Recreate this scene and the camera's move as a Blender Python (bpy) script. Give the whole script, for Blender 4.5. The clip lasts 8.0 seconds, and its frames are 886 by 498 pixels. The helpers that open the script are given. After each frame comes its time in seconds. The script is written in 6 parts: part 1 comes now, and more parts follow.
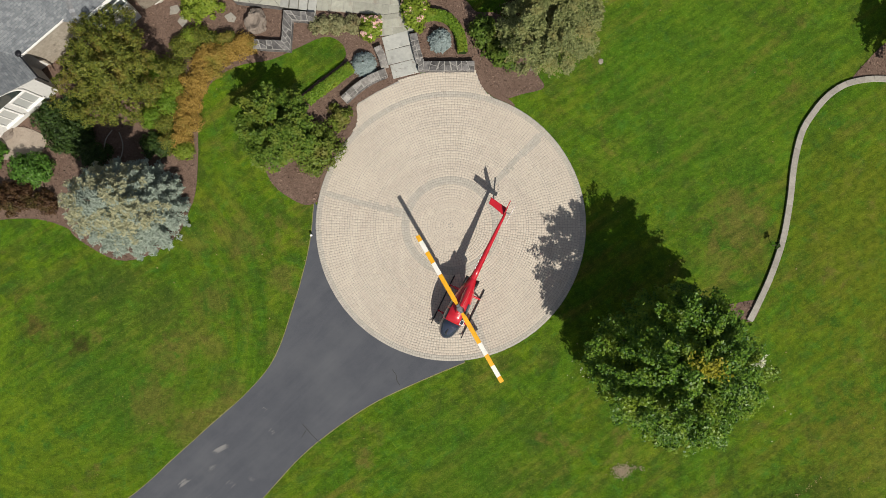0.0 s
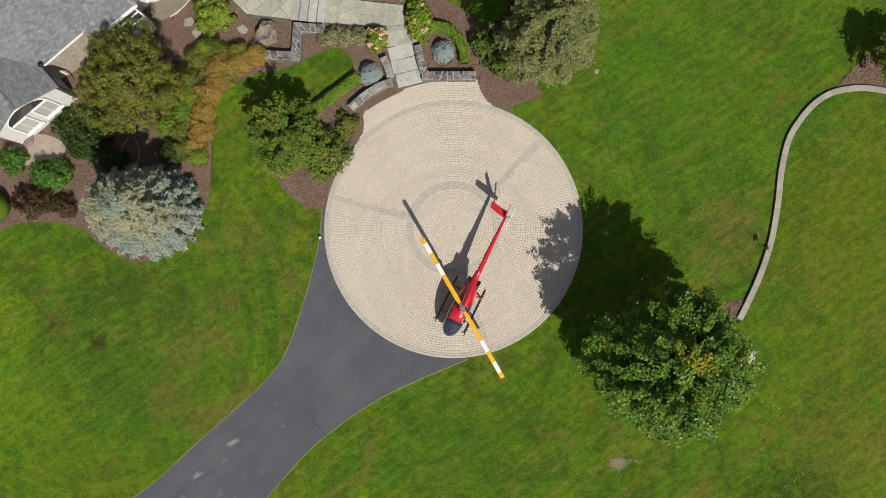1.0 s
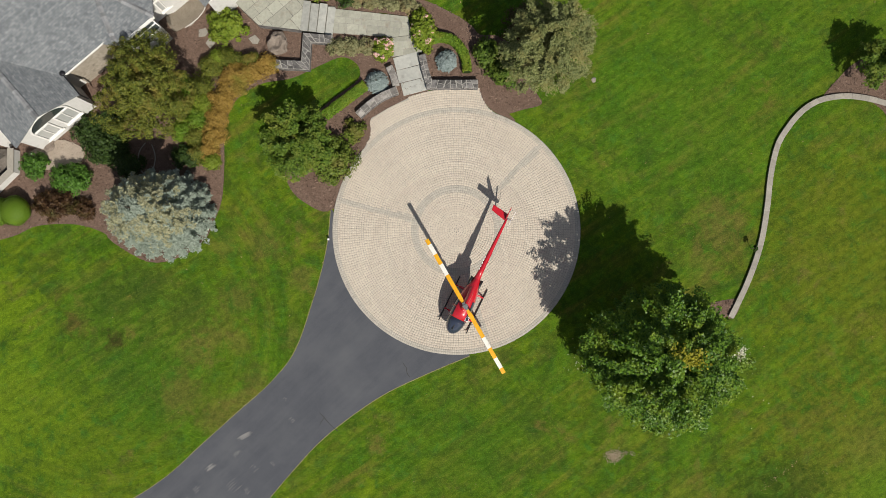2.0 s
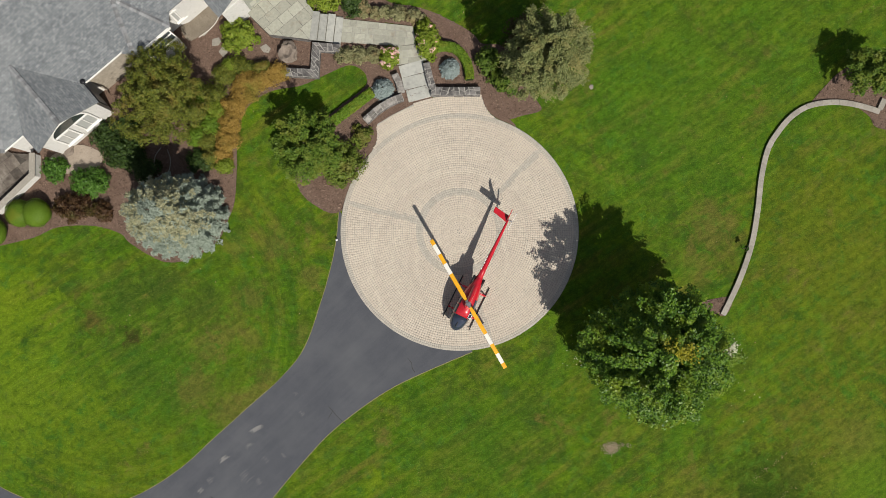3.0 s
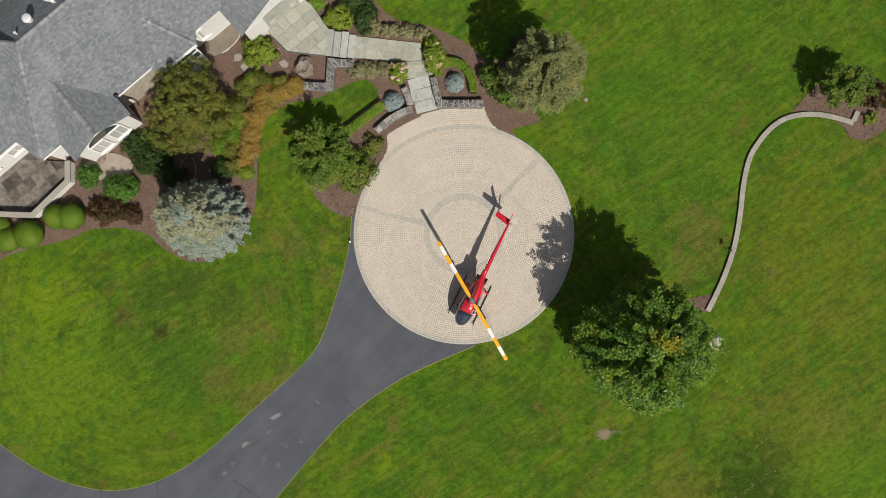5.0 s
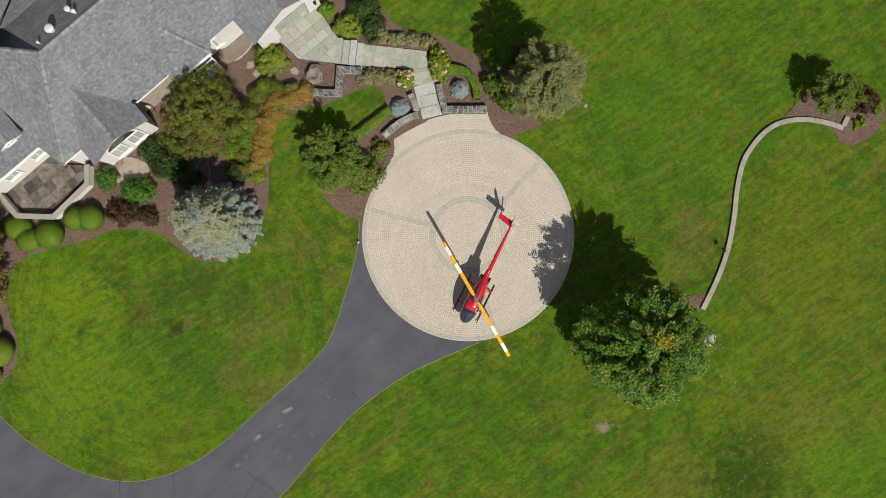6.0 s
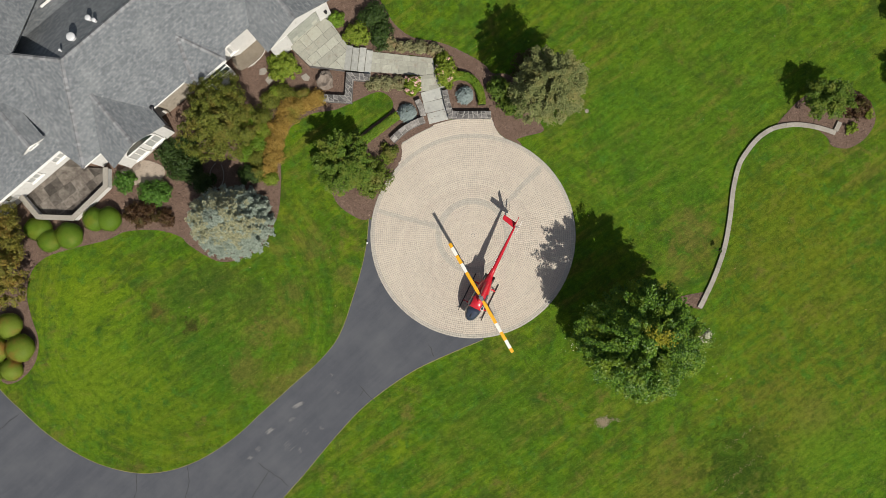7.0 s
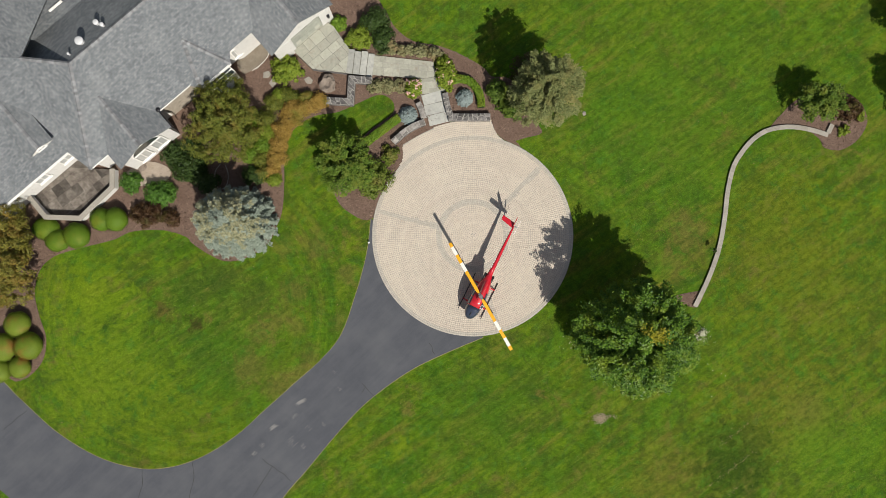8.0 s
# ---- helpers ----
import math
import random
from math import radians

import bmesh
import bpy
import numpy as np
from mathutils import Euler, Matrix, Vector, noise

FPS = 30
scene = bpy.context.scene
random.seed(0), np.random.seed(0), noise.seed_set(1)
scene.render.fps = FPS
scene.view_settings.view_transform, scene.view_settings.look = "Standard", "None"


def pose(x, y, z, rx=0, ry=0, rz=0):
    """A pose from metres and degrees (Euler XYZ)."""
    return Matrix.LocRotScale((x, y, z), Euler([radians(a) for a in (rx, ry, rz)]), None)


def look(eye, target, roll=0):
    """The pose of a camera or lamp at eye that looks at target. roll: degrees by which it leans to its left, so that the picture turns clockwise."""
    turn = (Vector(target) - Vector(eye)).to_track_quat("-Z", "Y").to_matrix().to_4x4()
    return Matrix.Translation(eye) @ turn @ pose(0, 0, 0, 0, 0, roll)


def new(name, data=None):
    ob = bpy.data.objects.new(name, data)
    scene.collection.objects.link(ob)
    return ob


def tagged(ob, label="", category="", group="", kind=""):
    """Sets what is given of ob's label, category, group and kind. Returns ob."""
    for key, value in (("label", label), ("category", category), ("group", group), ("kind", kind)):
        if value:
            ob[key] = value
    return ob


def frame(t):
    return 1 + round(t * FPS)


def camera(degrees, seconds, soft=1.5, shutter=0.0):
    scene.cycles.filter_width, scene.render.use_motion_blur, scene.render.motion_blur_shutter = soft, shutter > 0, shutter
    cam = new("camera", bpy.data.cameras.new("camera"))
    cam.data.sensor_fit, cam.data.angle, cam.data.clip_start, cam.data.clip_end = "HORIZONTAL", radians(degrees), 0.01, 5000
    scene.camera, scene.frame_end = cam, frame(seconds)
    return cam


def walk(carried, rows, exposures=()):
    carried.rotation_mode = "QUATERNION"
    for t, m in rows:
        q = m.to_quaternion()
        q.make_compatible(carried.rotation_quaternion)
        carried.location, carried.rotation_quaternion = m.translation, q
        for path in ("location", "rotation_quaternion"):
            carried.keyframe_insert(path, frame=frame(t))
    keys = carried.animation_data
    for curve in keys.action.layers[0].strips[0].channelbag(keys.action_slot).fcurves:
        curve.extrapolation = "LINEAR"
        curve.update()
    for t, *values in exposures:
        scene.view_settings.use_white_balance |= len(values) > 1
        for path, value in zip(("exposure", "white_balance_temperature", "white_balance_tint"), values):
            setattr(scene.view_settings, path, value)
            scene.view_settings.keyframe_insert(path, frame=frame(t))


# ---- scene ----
cam = camera(70.4, 8.0, soft=0.78)
PATH = [
    (0, -0.564, -0.229, 40.674, 1.324, 0.114, 2.978),
    (0.5, -0.679, -0.275, 41.539, 1.436, 0.106, 2.977),
    (1, -0.866, -0.380, 42.468, 1.613, -0.030, 2.950),
    (1.5, -0.997, -0.480, 43.362, 1.763, -0.071, 2.969),
    (3, -1.367, -0.710, 46.135, 1.985, -0.035, 2.918),
    (3.5, -1.464, -0.738, 47.019, 1.984, -0.012, 2.946),
    (4, -1.650, -0.700, 47.978, 1.933, -0.122, 2.930),
    (4.5, -1.782, -0.683, 48.844, 1.900, -0.149, 2.951),
    (6, -2.245, -0.567, 51.709, 1.695, -0.058, 2.955),
    (6.5, -2.475, -0.615, 52.621, 1.731, -0.003, 2.986),
    (7, -2.694, -0.713, 53.555, 1.796, -0.022, 3.021),
    (7.5, -2.765, -0.776, 54.185, 1.827, -0.054, 3.023),
    (8, -2.746, -0.905, 54.592, 1.934, -0.065, 3.032),
]
walk(cam, [(t, pose(x, y, z, rx, ry, rz)) for t, x, y, z, rx, ry, rz in PATH],
     exposures=((0, -0.03), (1.5, -0.03), (4.5, -0.08), (6.5, -0.05), (7.5, 0.02), (8, 0.04)))

# ---- light ----
SUN_AZ, SUN_EL = -60.5, 46.0       # where the sun stands: degrees from +x, and above the horizon
world = bpy.data.worlds.new("sky")
scene.world = world
world.use_nodes = True
wn = world.node_tree
sky = wn.nodes.new("ShaderNodeTexSky")
sky.sky_type = "NISHITA"
sky.sun_disc = False
sky.sun_elevation = radians(SUN_EL)
sky.sun_rotation = radians(90 - SUN_AZ)
haze = wn.nodes.new("ShaderNodeHueSaturation")     # a thin veil of cloud pales the blue
haze.inputs["Saturation"].default_value = 0.55
wn.links.new(sky.outputs[0], haze.inputs["Color"])
wn.links.new(haze.outputs[0], wn.nodes["Background"].inputs[0])
wn.nodes["Background"].inputs[1].default_value = 0.066
sun_data = bpy.data.lights.new("sun", "SUN")
sun_data.energy = 5.1
sun_data.angle = radians(0.5)
sun_data.color = (1.0, 0.94, 0.83)
sun = new("sun", sun_data)
s_az, s_el = radians(SUN_AZ), radians(SUN_EL)
sun.matrix_world = look((60 * math.cos(s_az), 60 * math.sin(s_az), 60 * math.tan(s_el)), (0, 0, 0))


# ---- materials ----
def graph(name, rough=0.8, metal=0.0, spec=0.3):
    m = bpy.data.materials.new(name)
    m.use_nodes = True
    b = m.node_tree.nodes["Principled BSDF"]
    b.inputs["Roughness"].default_value = rough
    b.inputs["Metallic"].default_value = metal
    b.inputs["Specular IOR Level"].default_value = spec
    return m, m.node_tree, b


def link(nt, a, b):
    nt.links.new(a, b)


def noise_tex(nt, vec, scale, detail=4.0, rough=0.6, distort=0.0):
    n = nt.nodes.new("ShaderNodeTexNoise")
    n.inputs["Scale"].default_value = scale
    n.inputs["Detail"].default_value = detail
    n.inputs["Roughness"].default_value = rough
    n.inputs["Distortion"].default_value = distort
    if vec is not None:
        link(nt, vec, n.inputs["Vector"])
    return n.outputs["Fac"]


def ramp(nt, fac, lo, hi, c0=(0, 0, 0), c1=(1, 1, 1)):
    r = nt.nodes.new("ShaderNodeValToRGB")
    r.color_ramp.elements[0].position, r.color_ramp.elements[1].position = lo, hi
    r.color_ramp.elements[0].color, r.color_ramp.elements[1].color = (*c0, 1), (*c1, 1)
    link(nt, fac, r.inputs[0])
    return r.outputs[0]


def mixed(nt, fac, a, b, mode="MIX"):
    """A mix of two colours; each is a socket or a triple, fac a socket or a number."""
    n = nt.nodes.new("ShaderNodeMix")
    n.data_type, n.blend_type = "RGBA", mode
    for sock, val in ((n.inputs[0], fac), (n.inputs[6], a), (n.inputs[7], b)):
        if isinstance(val, (int, float)):
            sock.default_value = val
        elif isinstance(val, tuple):
            sock.default_value = (*val, 1)
        else:
            link(nt, val, sock)
    return n.outputs[2]


def arith(nt, op, a, b):
    n = nt.nodes.new("ShaderNodeMath")
    n.operation = op
    for sock, val in ((n.inputs[0], a), (n.inputs[1], b)):
        if isinstance(val, (int, float)):
            sock.default_value = val
        else:
            link(nt, val, sock)
    return n.outputs[0]


def bumped(nt, bsdf, height, strength, dist=0.02):
    n = nt.nodes.new("ShaderNodeBump")
    n.inputs["Strength"].default_value, n.inputs["Distance"].default_value = strength, dist
    link(nt, height, n.inputs["Height"])
    link(nt, n.outputs[0], bsdf.inputs["Normal"])


def place(nt):
    """World position, in metres."""
    return nt.nodes.new("ShaderNodeNewGeometry").outputs["Position"]


def chance(nt):
    """A random number for each loose piece and each object."""
    g = nt.nodes.new("ShaderNodeNewGeometry").outputs["Random Per Island"]
    o = nt.nodes.new("ShaderNodeObjectInfo").outputs["Random"]
    return arith(nt, "FRACT", arith(nt, "ADD", g, o), 0.0)


def surface(name, c0, c1, grain=8.0, patch=0.6, dark=None, rough=0.85, bump=0.4, dist=0.02, metal=0.0, spec=0.3, vary=0.0):
    """A rough surface: two colours mixed at two scales, dark flecks, bump, and a tint that varies from piece to piece."""
    m, nt, b = graph(name, rough, metal, spec)
    p = place(nt)
    fine, big = noise_tex(nt, p, grain, 6.0), noise_tex(nt, p, patch, 3.0)
    col = mixed(nt, ramp(nt, fine, 0.3, 0.7), c0, c1)
    col = mixed(nt, ramp(nt, big, 0.35, 0.65), col, mixed(nt, 0.5, col, c0))
    if dark:
        col = mixed(nt, ramp(nt, noise_tex(nt, p, grain * 0.35, 5.0), 0.56, 0.72), col, dark)
    if vary:
        hsv = nt.nodes.new("ShaderNodeHueSaturation")
        link(nt, arith(nt, "ADD", arith(nt, "MULTIPLY", chance(nt), vary), 1.0 - vary / 2), hsv.inputs["Value"])
        link(nt, col, hsv.inputs["Color"])
        col = hsv.outputs[0]
    link(nt, col, b.inputs["Base Color"])
    if bump:
        bumped(nt, b, fine, bump, dist)
    return m


def leaf(name, c0, c1, c2=None, rough=0.5, glow=0.25, spec=0.18):
    """Leaves: colour varies from leaf to leaf and in drifts through the crown; light passes through them a little."""
    m, nt, b = graph(name, rough, 0.0, spec)
    p = place(nt)
    col = mixed(nt, chance(nt), c0, c1)
    if c2:
        col = mixed(nt, ramp(nt, noise_tex(nt, p, 0.75, 3.0), 0.5, 0.68), col, c2)
    link(nt, col, b.inputs["Base Color"])
    t = nt.nodes.new("ShaderNodeBsdfTranslucent")
    link(nt, mixed(nt, 0.5, col, c1), t.inputs[0])
    mx = nt.nodes.new("ShaderNodeMixShader")
    mx.inputs[0].default_value = glow
    link(nt, b.outputs[0], mx.inputs[1])
    link(nt, t.outputs[0], mx.inputs[2])
    link(nt, mx.outputs[0], nt.nodes["Material Output"].inputs[0])
    return m


def plain(name, c, rough=0.5, metal=0.0, spec=0.5, coat=0.0):
    m, nt, b = graph(name, rough, metal, spec)
    col = mixed(nt, ramp(nt, noise_tex(nt, place(nt), 3.0), 0.4, 0.7), c, tuple(v * 0.85 for v in c))
    link(nt, col, b.inputs["Base Color"])
    b.inputs["Coat Weight"].default_value = coat
    return m


def lawn_colour(nt, p):
    """Mown grass: greens that drift at several scales, mowing streaks, dry and mossy places. Returns colour, fine and clumpy grain."""
    streak = nt.nodes.new("ShaderNodeMapping")
    streak.vector_type = "TEXTURE"
    streak.inputs["Rotation"].default_value = (0, 0, radians(38))
    streak.inputs["Scale"].default_value = (6.0, 1.0, 1.0)
    link(nt, p, streak.inputs["Vector"])
    # the mower went round the bend of the drive: tracks as rings about the middle of that lawn
    rel, unit, far, ring = (nt.nodes.new("ShaderNodeVectorMath") for k in range(4))
    rel.operation, unit.operation, far.operation, ring.operation = "SUBTRACT", "NORMALIZE", "LENGTH", "ADD"
    rel.inputs[1].default_value = (-25.0, -6.0, 0)
    link(nt, p, rel.inputs[0])
    link(nt, rel.outputs[0], unit.inputs[0])
    link(nt, rel.outputs[0], far.inputs[0])
    up = nt.nodes.new("ShaderNodeCombineXYZ")
    link(nt, far.outputs["Value"], up.inputs["Z"])
    link(nt, unit.outputs[0], ring.inputs[0])
    link(nt, up.outputs[0], ring.inputs[1])
    reach = arith(nt, "DIVIDE", far.outputs["Value"], 20.0)
    near = mixed(nt, 1.0, ramp(nt, reach, 0.36, 0.52, (0, 0, 0), (0.75, 0.75, 0.75)), ramp(nt, reach, 0.66, 0.80, (1, 1, 1), (0, 0, 0)), "MULTIPLY")
    fine, clump = noise_tex(nt, p, 11.0, 6.0, 0.8), noise_tex(nt, p, 2.2, 5.0, 0.7)
    mid, small, big = noise_tex(nt, p, 0.42, 5.0, 0.65), noise_tex(nt, p, 1.1, 5.0, 0.65, 0.5), noise_tex(nt, p, 0.12, 3.0, 0.5)
    mown = mixed(nt, near, noise_tex(nt, streak.outputs[0], 0.8, 5.0, 0.65), noise_tex(nt, ring.outputs[0], 0.9, 5.0, 0.65))
    track = mixed(nt, near, noise_tex(nt, streak.outputs[0], 2.6, 4.0, 0.7), noise_tex(nt, ring.outputs[0], 2.4, 4.0, 0.7))
    col = mixed(nt, ramp(nt, mid, 0.36, 0.64), (0.060, 0.150, 0.009), (0.132, 0.230, 0.010))
    col = mixed(nt, ramp(nt, big, 0.40, 0.62), col, mixed(nt, 0.55, col, (0.155, 0.222, 0.010)))
    col = mixed(nt, ramp(nt, small, 0.48, 0.64), col, mixed(nt, 0.60, col, (0.056, 0.175, 0.026)))
    col = mixed(nt, ramp(nt, mown, 0.46, 0.64), col, mixed(nt, 0.5, col, (0.195, 0.200, 0.022)))
    col = mixed(nt, ramp(nt, noise_tex(nt, p, 0.36, 5.0, 0.65, 0.8), 0.50, 0.64), col, mixed(nt, 0.5, col, (0.028, 0.082, 0.010)))
    # bold blotches: dark mossy clumps in some parts, lush bright ones in others
    region = ramp(nt, noise_tex(nt, p, 0.09, 3.0, 0.55, 0.3), 0.42, 0.58)
    blotch = mixed(nt, 1.0, ramp(nt, noise_tex(nt, p, 0.62, 5.0, 0.68, 0.9), 0.48, 0.60), mixed(nt, region, (0.45, 0.45, 0.45), (1, 1, 1)), "MULTIPLY")
    col = mixed(nt, arith(nt, "MULTIPLY", blotch, 0.66), col, (0.056, 0.082, 0.016))
    col = mixed(nt, arith(nt, "MULTIPLY", ramp(nt, noise_tex(nt, p, 0.33, 5.0, 0.6, 0.6), 0.52, 0.66), 0.5), col, (0.118, 0.240, 0.014))
    dry = ramp(nt, noise_tex(nt, p, 0.22, 6.0, 0.65, 0.7), 0.55, 0.65)
    col = mixed(nt, arith(nt, "MULTIPLY", mixed(nt, 1.0, dry, ramp(nt, small, 0.40, 0.60), "MULTIPLY"), 0.75), col, (0.190, 0.145, 0.038))
    parched = mixed(nt, 1.0, ramp(nt, mown, 0.50, 0.66), ramp(nt, noise_tex(nt, p, 0.17, 4.0, 0.6, 0.4), 0.44, 0.60), "MULTIPLY")
    col = mixed(nt, arith(nt, "MULTIPLY", parched, 0.6), col, (0.200, 0.158, 0.036))
    # places that are darker, yellower or browner than the rest
    for x, y, r, c, k in ((15.0, 11.5, 9.0, (0.074, 0.182, 0.014), 0.5), (16.0, 22.0, 10.0, (0.105, 0.195, 0.013), 0.45), (25.0, 19.0, 8.0, (0.095, 0.185, 0.014), 0.35), (-22.0, -8.5, 7.5, (0.064, 0.150, 0.014), 0.5), (2.0, -12.5, 5.5, (0.066, 0.152, 0.012), 0.5), (28.5, -12.0, 6.5, (0.205, 0.180, 0.026), 0.6), (30.0, -1.0, 9.0, (0.170, 0.188, 0.018), 0.45), (-32.0, -12.5, 4.5, (0.165, 0.230, 0.014), 0.6), (-33.0, -5.0, 4.6, (0.195, 0.285, 0.012), 0.7),
                          (-31.5, -11.0, 7.0, (0.165, 0.270, 0.014), 0.55), (31.0, -14.5, 5.5, (0.105, 0.245, 0.012), 0.6), (-25.5, -15.0, 5.0, (0.165, 0.230, 0.012), 0.5), (-21.5, -2.8, 2.6, (0.052, 0.078, 0.018), 0.6), (-18.6, -4.4, 2.2, (0.056, 0.080, 0.018), 0.55), (-24.5, -3.6, 2.2, (0.050, 0.084, 0.016), 0.55), (-26.8, -5.7, 1.0, (0.105, 0.062, 0.026), 0.8), (-23.8, -6.6, 0.95, (0.058, 0.046, 0.016), 0.95), (26.0, 4.0, 6.5, (0.160, 0.185, 0.014), 0.5), (-19.0, -10.0, 2.0, (0.175, 0.140, 0.040), 0.6), (17.0, -18.0, 4.0, (0.185, 0.165, 0.030), 0.45),
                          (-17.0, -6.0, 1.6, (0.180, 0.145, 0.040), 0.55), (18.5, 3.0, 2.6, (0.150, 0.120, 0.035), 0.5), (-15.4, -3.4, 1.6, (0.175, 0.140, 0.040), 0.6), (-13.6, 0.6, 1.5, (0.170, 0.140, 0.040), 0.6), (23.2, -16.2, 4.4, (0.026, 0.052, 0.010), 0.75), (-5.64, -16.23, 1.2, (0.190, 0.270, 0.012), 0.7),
                          # dry strips by the drive and inside the curved wall
                          (-15.46, -11.23, 1.5, (0.200, 0.165, 0.045), 0.45), (-14.44, -10.18, 1.2, (0.200, 0.165, 0.045), 0.45), (-13.64, -8.97, 1.3, (0.200, 0.165, 0.045), 0.45), (-16.5, -12.02, 1.3, (0.200, 0.160, 0.045), 0.55), (-11.37, -5.8, 1.0, (0.200, 0.165, 0.045), 0.45), (-10.92, -1.62, 1.1, (0.200, 0.160, 0.045), 0.55), (-16.48, 0.29, 1.3, (0.200, 0.165, 0.045), 0.45), (-18.12, -7.24, 1.6, (0.200, 0.160, 0.045), 0.5), (-15.12, -6.21, 1.3, (0.200, 0.160, 0.045), 0.45), (18.25, 3.85, 2.2, (0.200, 0.160, 0.045), 0.5), (17.26, 0.71, 1.6, (0.200, 0.160, 0.045), 0.45), (29.3, -11.33, 2.0, (0.200, 0.160, 0.045), 0.4)):
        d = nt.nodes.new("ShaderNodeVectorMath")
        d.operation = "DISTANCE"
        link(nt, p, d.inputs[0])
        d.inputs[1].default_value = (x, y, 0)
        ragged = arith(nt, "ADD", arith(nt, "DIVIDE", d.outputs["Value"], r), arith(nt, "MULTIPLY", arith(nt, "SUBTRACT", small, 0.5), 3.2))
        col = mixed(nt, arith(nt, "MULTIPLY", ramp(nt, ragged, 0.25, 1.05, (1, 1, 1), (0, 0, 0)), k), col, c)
    col = mixed(nt, ramp(nt, track, 0.40, 0.56), mixed(nt, 0.30, col, (0.024, 0.070, 0.007)), col)
    col = mixed(nt, ramp(nt, track, 0.54, 0.70), col, mixed(nt, 0.28, col, (0.210, 0.245, 0.030)))
    col = mixed(nt, ramp(nt, clump, 0.36, 0.54), mixed(nt, 0.42, col, (0.016, 0.046, 0.006)), col)
    col = mixed(nt, ramp(nt, noise_tex(nt, p, 5.5, 4.0, 0.75), 0.54, 0.68), col, mixed(nt, 0.30, col, (0.205, 0.265, 0.030)))
    return col, fine, clump


def make_lawn(name="lawn"):
    m, nt, b = graph(name, 0.95, 0.0, 0.05)
    p = place(nt)
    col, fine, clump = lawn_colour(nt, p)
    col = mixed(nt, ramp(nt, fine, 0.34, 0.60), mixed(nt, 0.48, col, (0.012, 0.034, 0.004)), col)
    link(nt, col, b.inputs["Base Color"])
    bumped(nt, b, arith(nt, "ADD", fine, arith(nt, "MULTIPLY", clump, 2.0)), 0.8, 0.06)
    return m


def make_blades():
    """The same colours blade by blade, lighter and darker at random."""
    m, nt, b = graph("grass_blades", 0.7, 0.0, 0.12)
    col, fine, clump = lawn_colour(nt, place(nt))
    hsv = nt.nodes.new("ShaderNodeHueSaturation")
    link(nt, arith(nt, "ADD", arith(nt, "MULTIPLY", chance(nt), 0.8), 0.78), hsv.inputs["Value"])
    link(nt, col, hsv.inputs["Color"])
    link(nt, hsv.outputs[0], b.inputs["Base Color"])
    t = nt.nodes.new("ShaderNodeBsdfTranslucent")
    link(nt, hsv.outputs[0], t.inputs[0])
    mx = nt.nodes.new("ShaderNodeMixShader")
    mx.inputs[0].default_value = 0.35
    link(nt, b.outputs[0], mx.inputs[1])
    link(nt, t.outputs[0], mx.inputs[2])
    link(nt, mx.outputs[0], nt.nodes["Material Output"].inputs[0])
    return m


def make_asphalt():
    m, nt, b = graph("asphalt", 0.85, 0.0, 0.25)
    p = place(nt)
    col = mixed(nt, ramp(nt, noise_tex(nt, p, 40.0, 3.0), 0.3, 0.7), (0.057, 0.062, 0.075), (0.081, 0.086, 0.102))
    col = mixed(nt, ramp(nt, noise_tex(nt, p, 0.35, 4.0), 0.4, 0.68), col, (0.090, 0.095, 0.108))
    col = mixed(nt, ramp(nt, noise_tex(nt, p, 1.3, 5.0, 0.7), 0.70, 0.80), col, (0.12, 0.12, 0.125))
    wheel = nt.nodes.new("ShaderNodeMapping")
    wheel.vector_type = "TEXTURE"
    wheel.inputs["Rotation"].default_value = (0, 0, radians(46))
    wheel.inputs["Scale"].default_value = (9.0, 1.0, 1.0)
    link(nt, p, wheel.inputs["Vector"])
    col = mixed(nt, ramp(nt, noise_tex(nt, wheel.outputs[0], 0.9, 5.0, 0.65), 0.42, 0.72), col, mixed(nt, 0.35, col, (0.124, 0.129, 0.143)))
    link(nt, col, b.inputs["Base Color"])
    bumped(nt, b, noise_tex(nt, p, 60.0, 2.0), 0.3, 0.01)
    return m


def make_shingle():
    m, nt, b = graph("roof_shingle", 0.9, 0.0, 0.2)
    uv = nt.nodes.new("ShaderNodeUVMap")
    br = nt.nodes.new("ShaderNodeTexBrick")
    br.inputs["Scale"].default_value = 1.0
    br.inputs["Brick Width"].default_value = 0.30
    br.inputs["Row Height"].default_value = 0.15
    br.inputs["Mortar Size"].default_value = 0.008
    br.inputs["Color1"].default_value = (0.128, 0.142, 0.156, 1)
    br.inputs["Color2"].default_value = (0.238, 0.256, 0.266, 1)
    br.inputs["Mortar"].default_value = (0.10, 0.103, 0.11, 1)
    link(nt, uv.outputs[0], br.inputs["Vector"])
    p = place(nt)
    col = mixed(nt, ramp(nt, noise_tex(nt, p, 2.2, 6.0, 0.75), 0.3, 0.7), mixed(nt, 0.35, br.outputs["Color"], (0.17, 0.18, 0.20)), br.outputs["Color"])
    col = mixed(nt, ramp(nt, noise_tex(nt, p, 4.5, 3.0, 0.7), 0.42, 0.62), mixed(nt, 0.35, col, (0.10, 0.107, 0.12)), mixed(nt, 0.12, col, (0.37, 0.385, 0.385)))
    col = mixed(nt, ramp(nt, noise_tex(nt, p, 0.4, 3.0), 0.5, 0.8), col, mixed(nt, 0.3, col, (0.345, 0.36, 0.36)))
    link(nt, col, b.inputs["Base Color"])
    bumped(nt, b, br.outputs["Fac"], 0.5, -0.02)
    return m


